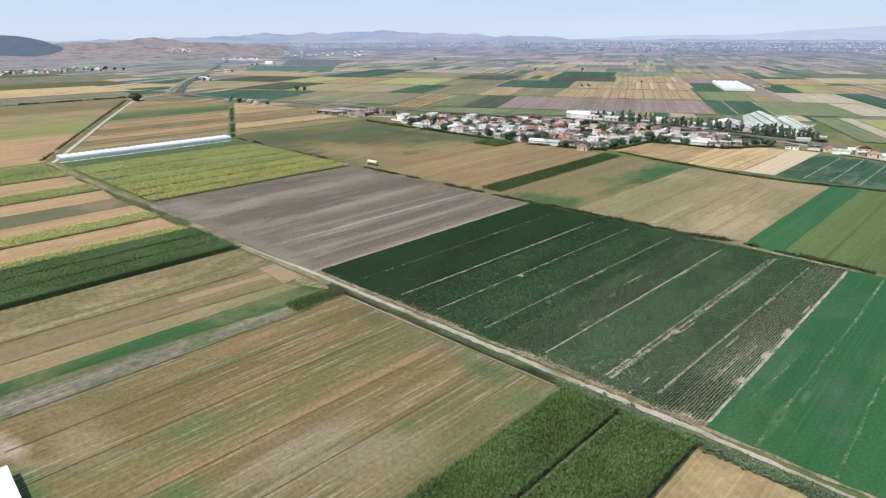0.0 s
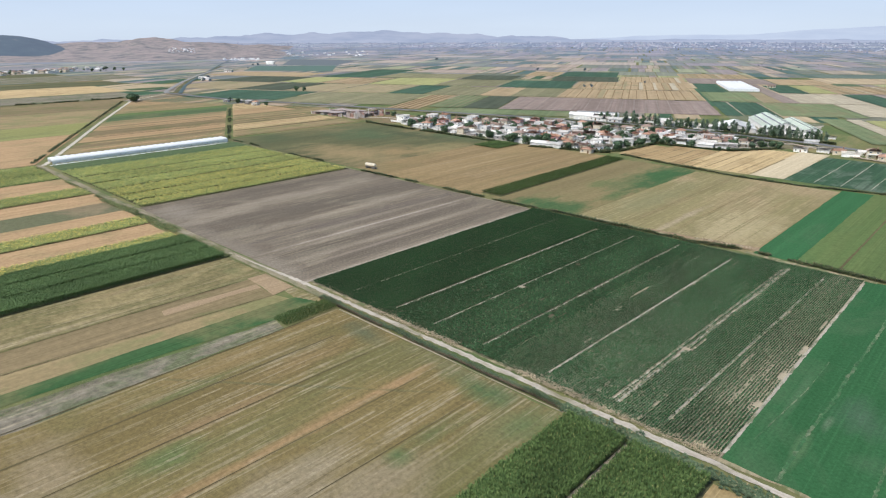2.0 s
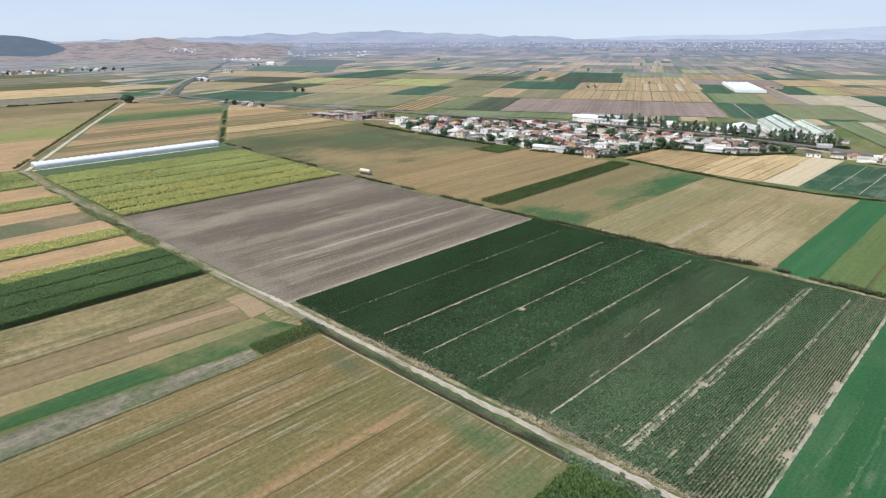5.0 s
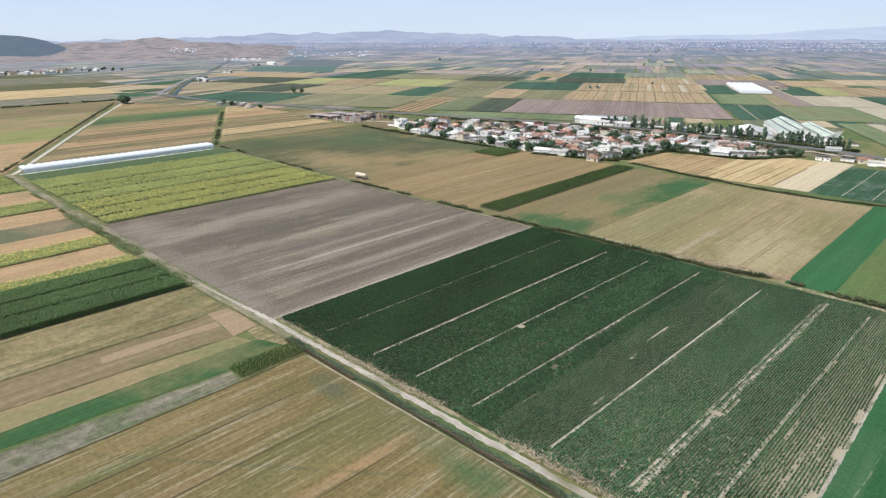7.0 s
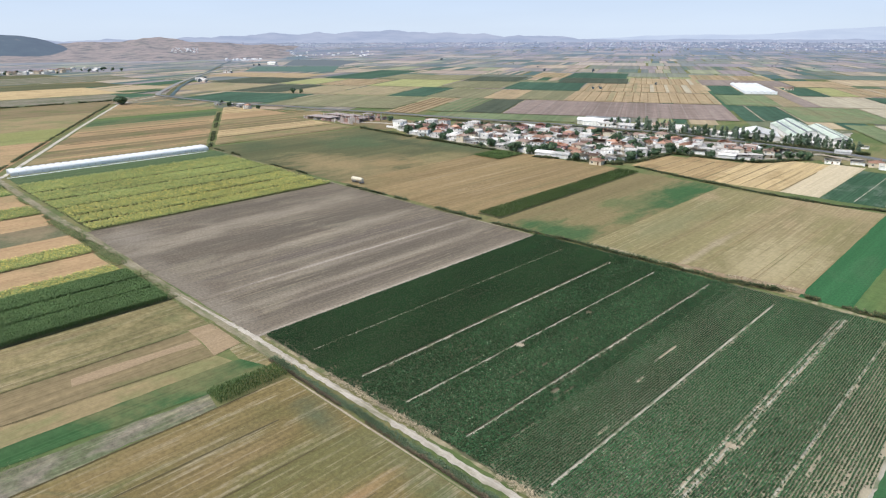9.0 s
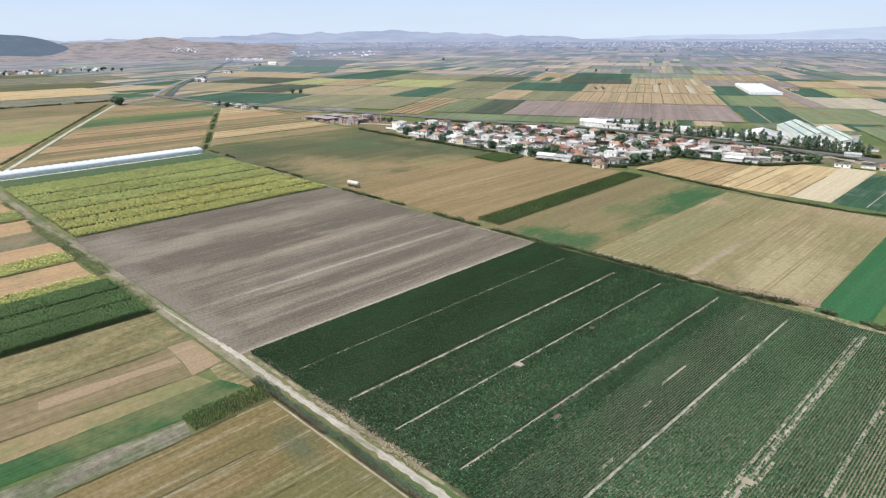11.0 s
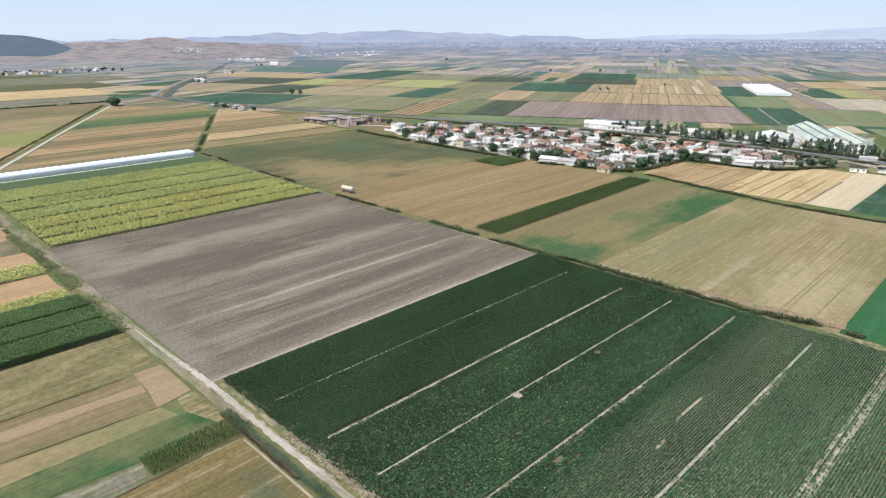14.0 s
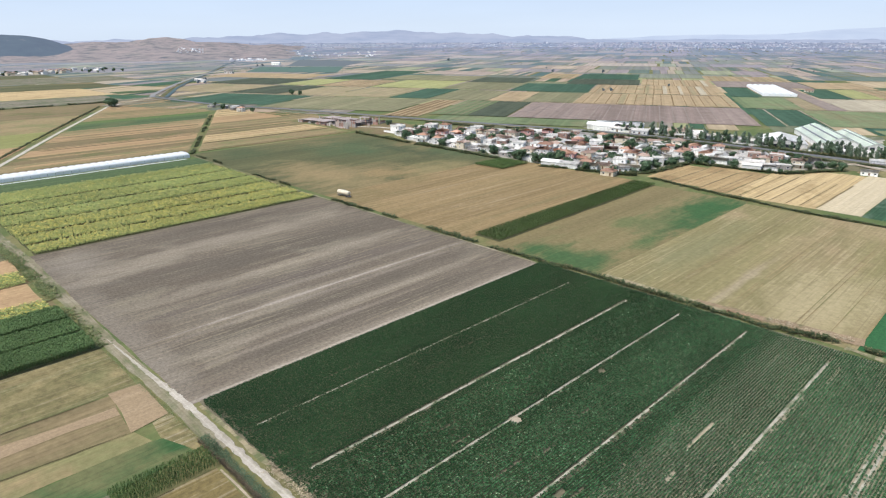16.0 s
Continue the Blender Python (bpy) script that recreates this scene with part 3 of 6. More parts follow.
def scatter_mesh(name, spots, templates, mats, tmpl_mats, scale=(0.75, 1.25), squash=None):
    """One joined mesh of many plants. spots: (n, 2 or 3)."""
    spots = np.asarray(spots)
    n = len(spots)
    pick = rng.integers(0, len(templates), n)
    allv, allf, alli, base = [], [], [], 0
    for k, (tv, tf) in enumerate(templates):
        idx = np.where(pick == k)[0]
        m = len(idx)
        if not m:
            continue
        a = rng.uniform(0, 2 * math.pi, m)
        s = rng.uniform(*scale, m)
        sz = s * (squash[idx] if squash is not None else 1.0)
        c, sn = np.cos(a) * s, np.sin(a) * s
        v = np.empty((m, len(tv), 3))
        v[:, :, 0] = tv[None, :, 0] * c[:, None] - tv[None, :, 1] * sn[:, None] + spots[idx, 0][:, None]
        v[:, :, 1] = tv[None, :, 0] * sn[:, None] + tv[None, :, 1] * c[:, None] + spots[idx, 1][:, None]
        v[:, :, 2] = tv[None, :, 2] * sz[:, None] + (spots[idx, 2][:, None] if spots.shape[1] > 2 else 0)
        f = tf[None] + (np.arange(m) * len(tv))[:, None, None] + base
        allv.append(v.reshape(-1, 3))
        allf.append(f.reshape(-1, 4))
        alli.append(np.tile(tmpl_mats[k], m))
        base += m * len(tv)
    V, F, I = np.concatenate(allv), np.concatenate(allf), np.concatenate(alli)
    me = bpy.data.meshes.new(name)
    me.vertices.add(len(V))
    me.vertices.foreach_set("co", V.ravel())
    me.loops.add(F.size)
    me.loops.foreach_set("vertex_index", F.ravel().astype(np.int32))
    me.polygons.add(len(F))
    me.polygons.foreach_set("loop_start", np.arange(0, F.size, 4, dtype=np.int32))
    me.polygons.foreach_set("material_index", I.astype(np.int32))
    for m in mats:
        me.materials.append(m)
    me.update()
    me.validate()
    return me


def crop(name, x0, x1, y0, y1, gap, step, templates, mats, tmpl_mats, label, keep=None, scale=(0.75, 1.25), category="crop", z=0.05, spread=0.13, shear=None):
    """A field of plants in drill rows along y."""
    xs = np.arange(x0 + gap / 2, x1, gap)
    ys = np.arange(y0, y1, step)
    X, Y = np.meshgrid(xs, ys)
    X, Y = X.ravel(), Y.ravel()
    X = X + rng.normal(0, gap * spread, X.size)
    Y = Y + rng.uniform(-step / 2, step / 2, X.size)
    ok = np.ones(X.size, bool) if keep is None else keep(X, Y)
    X, Y = X[ok], Y[ok]
    if shear:
        X = shear(X, Y)
    ob = new(name, scatter_mesh(name, np.c_[X, Y, np.full(X.size, z)], templates, mats, tmpl_mats, scale))
    return tagged(ob, label, category, kind="stuff")


def drift(X, Y, sx, sy, seed):
    """Smooth random values over the plane, from a few waves."""
    r = np.random.default_rng(seed)
    v = np.zeros(np.shape(X))
    for _ in range(9):
        kx, ky, p = r.normal(0, 1 / sx), r.normal(0, 1 / sy), r.uniform(0, 6.3)
        v = v + np.sin(kx * X + ky * Y + p)
    return v / 3


def slots(t, m):
    return np.full(len(t[1]), m)


# ---- the ground and its plots ----
def build_ground():
    n = 48
    xs = np.linspace(-5600, 5600, n + 1)
    vs = [(x, y, 0.0) for y in xs for x in xs]
    fs = [(j * (n + 1) + i, j * (n + 1) + i + 1, (j + 1) * (n + 1) + i + 1, (j + 1) * (n + 1) + i) for j in range(n) for i in range(n)]
    tagged(new("ground", mesh_of("ground", vs, fs, [M["verge"]])), "dry grassy plain under the fields", "ground", kind="structure")


build_ground()
# plots on the camera's side of the track
rect("field_1", 24.8, 108, -108, -6.6, "stubble", "brown wheat stubble field with paler drill streaks")
plot("field_2", [(11.0, -140), (24.7, -140), (24.9, -25.2), (17.9, -23.9), (15.0, -69)], "grey_light", "narrow strip of pale grey bare soil with weeds", 0.05, 1.0)
plot("field_3", [(6.2, -140), (11.2, -140), (13.6, -69), (18.0, -24), (17.2, -7.2), (8.4, -9.2), (7.3, -12), (6.7, -67)], "green_strip", "narrow green lucerne strip", 0.09, 0.5)
plot("field_4", [(-8, -140), (6.2, -140), (6.8, -67), (7.3, -12), (1.4, -13.6), (-3, -65)], "tan", "narrow tan stubble strip")
plot("field_5", [(-18.4, -140), (-8, -140), (-3, -65), (1.3, -14), (-17.3, -12)], "brown", "brown stubble strip between dark furrows")
plot("field_6", [(-13.0, -44.5), (-8.9, -45.5), (-7.4, -13.4), (-11.2, -13.2)], "bare_tan", "pale bare streak in the brown stubble", 0.1, 0.6)
plot("field_7", [(-18.2, -12.4), (1.3, -14.2), (-0.4, -5.6), (-17.8, -5.3)], "bare_tan", "small bare tan patch by the track", 0.12, 0.5)
plot("field_8", [(0.8, -9.6), (7.4, -10.4), (16.4, -7.0), (16.2, -4.8), (-0.2, -5.3)], "stubble_green", "yellow-green grass by the track", 0.11, 0.5)
plot("field_42", [(2.6, -26), (7.2, -27), (7.2, -12.2), (2.0, -13.6)], "tan", "bare tan end of the stubble strip", 0.11, 0.5)
rect("field_9", -43.6, -18.2, -140, -6, "stubble_green", "yellow-green weedy stubble field")
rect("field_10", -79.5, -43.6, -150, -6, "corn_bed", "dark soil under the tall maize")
rect("field_11", -90, -79.5, -150, -6, "brown", "soil under a sunflower strip")
rect("field_12", -111.3, -90, -150, -8, "orange", "orange-brown ploughed strip")
rect("field_13", -125, -111.3, -150, -7, "brown", "soil under a yellowing sunflower strip")
rect("field_14", -143.5, -125, -150, -7, "orange", "orange-brown bare strip")
rect("field_15", -166.5, -143.5, -150, -7, "fallow", "grey-green fallow strip")
rect("field_16", -189, -166.5, -150, -5, "orange", "tan and orange bare strip")
rect("field_17", -209, -189, -150, -5, "brown", "soil under a green sunflower strip")
rect("field_18", -243, -209, -150, -5, "orange", "orange-tan stubble strip")
rect("field_19", -297, -243, -150, -5, "olive", "green and yellow strip crop")
rect("field_20", 140.4, 230, -120, -6.6, "mown_straw", "pale straw-coloured mown field")
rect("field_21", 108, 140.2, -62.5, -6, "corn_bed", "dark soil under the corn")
rect("field_43", 108, 140.2, -110, -62.5, "brown", "brown stubble plot behind the corn")
# between the track and the first hedge
rect("field_22", 0, 138.6, 1.2, 132, "soil_under", "brown soil between the dark crop rows")
rect("field_23", -142.3, 0, -0.7, 130, "grey", "grey-brown ploughed field with pale streaks")
# Dark bed colour imitates the shaded sides of the sunflower lanes.
rect("field_24", -267, -142.3, 1.5, 131, "corn_bed", "dark soil under the sunflowers, standing in for shaded lanes")
rect("field_25", -293, -267, 3, 136, "green", "dull green fallow strip before the greenhouse")
rect("field_26", 138.6, 330, 1.5, 132, "clover", "bright green clover field with faint wheel lines")
# between the first and the second hedge
rect("field_27", -310, -142, 134.5, 286, "meadow", "green meadow turning dry")
rect("field_28", -142, -38, 134.5, 281, "drytan", "tan mown field with brown lanes", z=0.06)
rect("field_30", -30, 22, 134.5, 276, "drymeadow", "half green, half dry meadow", z=0.06)
plot("field_29", [(-40.0, 139), (-26.0, 139), (-28.6, 277), (-42.6, 279)], "corn_bed", "soil under a dark strip of maize", 0.09)
rect("field_31", 22, 100.5, 134.5, 271, "tanfield", "wide mown tan field with tractor lines", z=0.05)
rect("field_32", 100.5, 115.3, 136, 275, "clover", "dark green clover strip")
rect("field_33", 115.3, 300, 135, 277, "olive", "olive green crop with a dark furrow")
# beyond the second hedge
for i, (a, b, m) in enumerate([(-44, -28, "gold_dark"), (-28, -9, "gold_dark"), (-9, 6, "gold_dark"), (6, 21, "gold"), (21, 36, "gold"), (36, 49.5, "gold"), (49.5, 68.6, "palegold")]):
    y1 = (345, 352, 352, 365, 382, 384, 388)[i]
    rect("field_%d" % (34 + i), a, b, 284 + max(0, -a) * 0.25, y1, m, "golden stubble strip near the village" if m != "palegold" else "pale straw strip near the village")
rect("field_41", 68.8, 320, 283, 377, "teal", "dark blue-green crop with pale wheel lines")

# pale bands in the grey field, lines in the stubble and the mown field
for x, w, m in ((39.0, 0.42, "furrow"), (53.4, 0.34, "furrow"), (72.4, 0.3, "furrow"), (88.6, 0.22, "furrow")):
    ribbon("stubble_band", [(x - 0.8, -104), (x - 0.5, -60), (x, -18)], w, m, "long streak in the stubble", 0.07, "field band", 0.5)
for x, dx in ((-18.3, 1.0), (-6.5, 7.6), (24.8, 0.2)):
    ribbon("furrow", [(x, -138), (x + dx * 0.5, -70), (x + dx, -15)], 0.34, "furrow", "dark furrow between two strips", 0.12, "furrow", 1.0, 2.0)
for x in (44.5, 45.9, 64.5, 66, 83.5, 84.9, 92.5):
    ribbon("wheel_line", [(x, 141), (x + 0.4, 200), (x + 1.2, 268)], 0.26, "tan", "tractor line in the mown field", 0.12, "wheel line", 0.4)
for x in (-120, -98, -76, -60):
    ribbon("wheel_line", [(x, 150), (x + 1, 276)], 0.38, "brown", "brown lane in the mown field", 0.12, "wheel line", 0.6)
for x in (83.8, 97.3, 111.5, 125, 139):
    ribbon("wheel_line", [(x, 286), (x + 0.2, 330), (x, 375)], 0.5, "lane_soil", "pale patchy wheel line in the green crop", 0.12, "wheel line", 0.7, 2.0)
for pts, w in (([(148.8, 2.2), (148.9, 24.8), (149.6, 38), (149.5, 54), (150.2, 90), (149.8, 129)], 0.75), ([(163.2, 2.7), (163.1, 23), (162.6, 35), (163, 80), (163.2, 129)], 0.6), ([(141.3, 13), (143.8, 41), (144.2, 60)], 0.3), ([(180, 4), (180.3, 60), (180, 129)], 0.4)):
    ribbon("wheel_line", pts, w, "clover_line", "faint patchy wheel line in the clover", 0.1, "wheel line", 0.8, 0.8, 0.9)
ribbon("furrow", [(129.3, 139), (129.3, 275)], 0.8, "furrow", "dark furrow in the olive crop", 0.12, "furrow", 0.3)
ribbon("wheel_line", [(100.4, 139), (100.0, 272)], 0.5, "tan", "pale edge between two crops", 0.12, "wheel line", 0.3)
for x in (-36, -28.2, -19, -9.2, -1, 5.8, 13, 20.8, 28, 35.8, 42, 49.4):
    ribbon("furrow", [(x, 286 + max(0, -x) * 0.25), (x + 0.5, 343 if x < 0 else 352)], 0.9 if x in (-9.2, 20.8, 49.4, -28.2) else 0.5, "brown", "brown furrow between the straw strips", 0.12, "furrow", 0.5)


def lane_y(x):
    return 4 + (-303 - x) * 0.518


def ditch_y(x):
    return 138 + (-309 - x) * 0.545


# skewed strips between the greenhouse lane and the ditch
n_field = 44
for x0, x1, m, what in [(-330, -309, "brown", "brown stubble strip"), (-352, -330, "tan", "tan stubble strip"), (-378, -352, "brown", "brown stubble strip"),
                        (-405, -378, "orange", "orange-tan stubble strip"), (-440, -405, "brown", "brown stubble strip"), (-470, -440, "orange", "orange-tan stubble strip"),
                        (-498, -470, "tan", "tan stubble strip"), (-537, -498, "green", "dark green crop strip"), (-556, -537, "olive", "light green crop strip"),
                        (-640, -556, "tan", "tan stubble field"), (-775, -640, "orange", "orange-tan field by the junction")]:
    top0, top1 = min(ditch_y(x0) - 4, 300), min(ditch_y(x1) - 4, 300)
    plot("field_%d" % n_field, [(x0, lane_y(x0) + 3), (x1, lane_y(x1) + 3), (x1, top1), (x0, top0)], m, what)
    n_field += 1
r_k = np.random.default_rng(23)
x = -311.0
while x > -770:
    w = r_k.uniform(1.2, 5.0)
    if not -558 < x < -492:
        top0, top1 = min(ditch_y(x) - 4, 300) - r_k.uniform(0, 6), min(ditch_y(x - w) - 4, 300) - r_k.uniform(0, 6)
        plot("field_strip", [(x, lane_y(x) + 4 + r_k.uniform(0, 12)), (x - w, lane_y(x - w) + 4 + r_k.uniform(0, 12)), (x - w, top1), (x, top0)],
             str(r_k.choice(["brown", "tan", "furrow", "orange", "orange", "brown"])), "narrow strip of stubble or turned soil", 0.16, 0.5)
    x -= w + r_k.uniform(2, 12)
x = -318.0
while x > -555:
    w = r_k.uniform(1.2, 4.0)
    hi = 282 if x > -420 else 328 if x > -500 else 298
    plot("field_strip", [(x, ditch_y(x) + 6), (x - w, ditch_y(x - w) + 6), (x - w, hi - r_k.uniform(0, 8)), (x, hi)], str(r_k.choice(["brown", "tan", "orange", "brown", "furrow"])), "narrow strip of stubble or turned soil", 0.3, 0.5)
    x -= w + r_k.uniform(4, 14)
# past the ditch, towards the road
for x0, x1, m, what in [(-352, -316, "tan", "tan stubble strip past the ditch"), (-386, -352, "gold", "golden stubble strip past the ditch"), (-418, -386, "brown", "brown strip past the ditch"),
                        (-455, -418, "tan", "golden stubble strip past the ditch"), (-500, -455, "orange", "orange stubble strip past the ditch"), (-560, -500, "gold", "golden stubble by the farm")]:
    hi = 284 if x0 > -420 else 330 if x0 > -500 else 300
    plot("field_%d" % n_field, [(x0, ditch_y(x0) + 4), (x1, ditch_y(x1) + 4), (x1, hi), (x0, hi)], m, what, z=0.12)
    n_field += 1
# on the other side of the lane
for x0, x1, m, what in [(-432, -303, "orange", "tan and brown stubble by the lane"), (-508, -432, "yellow", "yellow-green crop by the lane"), (-620, -508, "tan", "grey-tan stubble field"),
                        (-740, -620, "brown", "grey-brown stubble field")]:
    plot("field_%d" % n_field, [(x0, -180), (x1, -180), (x1, lane_y(x1) - 7), (x0, lane_y(x0) - 7)], m, what)
    n_field += 1
for x0, x1, y0, y1, m, what in [(-850, -745, -60, 250, "grey_light", "grey fallow field"), (-1010, -855, 60, 268, "gold", "orange-gold stubble field"), (-1010, -860, -200, 55, "tan", "tan stubble field"),
                                (-1160, -1015, 0, 330, "meadow", "green-grey meadow"), (-900, -862, 275, 380, "green", "green crop strip by the canal"),
                                (-1340, -1170, -40, 420, "grey_light", "grey-green fallow field"), (-1480, -1350, 0, 330, "meadow", "dull green meadow before the hamlet")]:
    plot("field_%d" % n_field, [(x0, y0), (x1, y0), (x1, y1), (x0, y1)], m, what, z=0.25)
    n_field += 1
# the second grid, beyond the road: u across, v away
GRID = [(-45, 192, 536, 688, "f_purple", "mauve-brown bare field with pale lines"), (-130, -89, 536, 690, "f_green", "light green crop in strips"), (-88, -47, 536, 690, "f_dark", "dark olive-green crop field"),
        (-112, 62, 484, 532, "f_green", "green crop strip behind the village"), (-345, -176, 545, 686, "f_olive", "olive meadow along the road"), (-172, -134, 512, 686, "f_gold", "orange and gold strips"), (-500, -352, 565, 690, "f_teal", "dark green crop by the canal"),
        (196, 213, 538, 685, "f_teal", "dark green crop plot"), (216, 248, 545, 686, "f_teal", "dark green crop plot"), (251, 332, 548, 686, "f_green", "green meadow with mown strips"), (334, 378, 560, 690, "f_beige", "pale beige stubble field"),
        (380, 420, 632, 838, "f_teal", "dark green crop field"), (280, 303, 372, 532, "f_green", "green strip behind the halls"), (304, 318, 380, 532, "f_beige", "pale strip behind the halls"), (319, 420, 380, 528, "f_yellow", "yellow-green crop field"),
        (-106, -62, 694, 840, "f_gold", "pale yellow stubble plot"), (-61, 2, 694, 838, "f_olive", "dry olive meadow"), (3, 192, 694, 842, "f_gold", "golden stubble field in strips"), (196, 258, 692, 832, "f_green", "bright green meadow"),
        (260, 279, 692, 842, "f_tan", "tan stubble strip"), (280, 299, 692, 1008, "f_line", "brown bare strip"), (300, 378, 694, 832, "f_beige", "wide beige stubble field"), (-243, -188, 695, 852, "f_teal", "dark green plot"), (-186, -108, 694, 846, "f_olive", "dull green meadow"),
        (-338, -246, 694, 850, "f_tan", "tan and olive stubble"), (-415, -342, 700, 846, "f_tan", "brown stubble field"), (-505, -420, 702, 845, "f_dark", "dark green meadow"), (-640, -508, 700, 850, "f_tan", "orange-tan stubble by the canal"),
        (-112, 4, 850, 1010, "f_teal", "dark green crop field"), (7, 192, 848, 1008, "f_gold", "golden stubble field in strips"), (198, 236, 842, 1006, "f_teal", "dark green plot beside the greenhouse"), (303, 343, 838, 985, "f_teal", "dark green plot"),
        (345, 380, 845, 1000, "f_yellow", "yellow-green plot"), (382, 520, 850, 1000, "f_gold", "golden stubble field in strips"), (-345, -226, 857, 1030, "f_yellow", "yellow crop field"), (-222, -116, 856, 1010, "f_olive", "green-grey meadow"),
        (-440, -350, 856, 1008, "f_gold", "golden stubble in strips"), (-520, -444, 862, 1010, "f_yellow", "yellow-green plot"), (-665, -525, 858, 1004, "f_dark", "dark grey-green meadow"),
        (-47, 73, 1014, 1146, "f_dark", "dull dark green crop field"), (-47, 68, 1150, 1322, "f_teal", "dark green crop field"), (76, 190, 1012, 1165, "f_gold", "golden stubble field in strips"), (194, 332, 1012, 1152, "f_line", "grey-brown bare field"),
        (334, 420, 1012, 1160, "f_gold", "golden stubble"), (-790, -560, 1010, 1150, "f_gold", "orange stubble field"), (-515, -408, 1018, 1330, "f_teal", "long dark green crop field"), (-402, -226, 1036, 1180, "f_olive", "grey-green field"),
        (-222, -120, 1016, 1150, "f_dark", "dark meadow"), (-118, -50, 1152, 1312, "f_gold", "golden strips"), (188, 328, 1156, 1300, "f_gold", "golden stubble in strips")]
for u0, u1, v0, v1, m, what in GRID:
    frect("field_%d" % n_field, u0, u1, v0, v1, m, what)
    n_field += 1
# Both plots carry haze mixed into their colour.
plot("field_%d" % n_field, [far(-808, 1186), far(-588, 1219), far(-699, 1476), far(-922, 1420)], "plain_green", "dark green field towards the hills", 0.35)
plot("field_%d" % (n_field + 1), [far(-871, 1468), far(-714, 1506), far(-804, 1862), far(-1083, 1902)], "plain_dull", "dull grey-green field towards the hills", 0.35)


r_s = np.random.default_rng(14)
for v0, v1, u0, u1 in ((696, 840, 5, 190), (850, 1006, 9, 190), (1014, 1163, 78, 188), (852, 998, 384, 516), (1158, 1298, 190, 326), (1154, 1310, -116, -52), (858, 1006, -438, -352)):
    u = u0 + r_s.uniform(4, 9)
    while u < u1 - 4:
        frect("far_strip", u, u + r_s.uniform(0.9, 1.6), v0, v1, "f_brown", "brown furrow in the golden stubble", z=0.46)
        if r_s.random() < 0.45:
            w = r_s.uniform(4, 9)
            frect("far_strip", u + 1.8, min(u1, u + 1.8 + w), v0 + r_s.uniform(0, 5), v1 - r_s.uniform(0, 5), str(r_s.choice(["f_tan", "f_beige", "f_gold", "f_tan"])), "narrow strip in the golden stubble", z=0.45)
        u += r_s.uniform(9, 15)
for u in (278, 305, 318):
    frect("far_strip", u, u + 1.0, 550, 684, "f_olive", "pale mown line in the meadow", z=0.45)
for u in np.arange(-32, 172, 13.5):
    frect("far_strip", u, u + 1.5, 537, 679, "f_line", "pale line in the mauve field", z=0.45)
for u in (213.4, 248.6):
    frect("far_strip", u, u + 1.2, 540, 684, "f_beige", "pale line between the green plots", z=0.45)
for u in (-124, -115, -106, -97):
    frect("far_strip", u, u + 3, 538, 688, "f_olive", "pale strip in the green crop", z=0.45)
for u in (-168, -160, -152, -143):
    frect("far_strip", u, u + 4, 513, 680, "f_brown", "brown strip in the orange field", z=0.45)


def rise(p):
    """The far edge of the plain, raised to fit the horizon in the camera's view."""
    d = math.hypot(p[0] - 176, p[1] + 120)
    return 34 * max(0.0, min(1.0, (d - 3000) / 1600)) ** 1.4


V_END = 4800


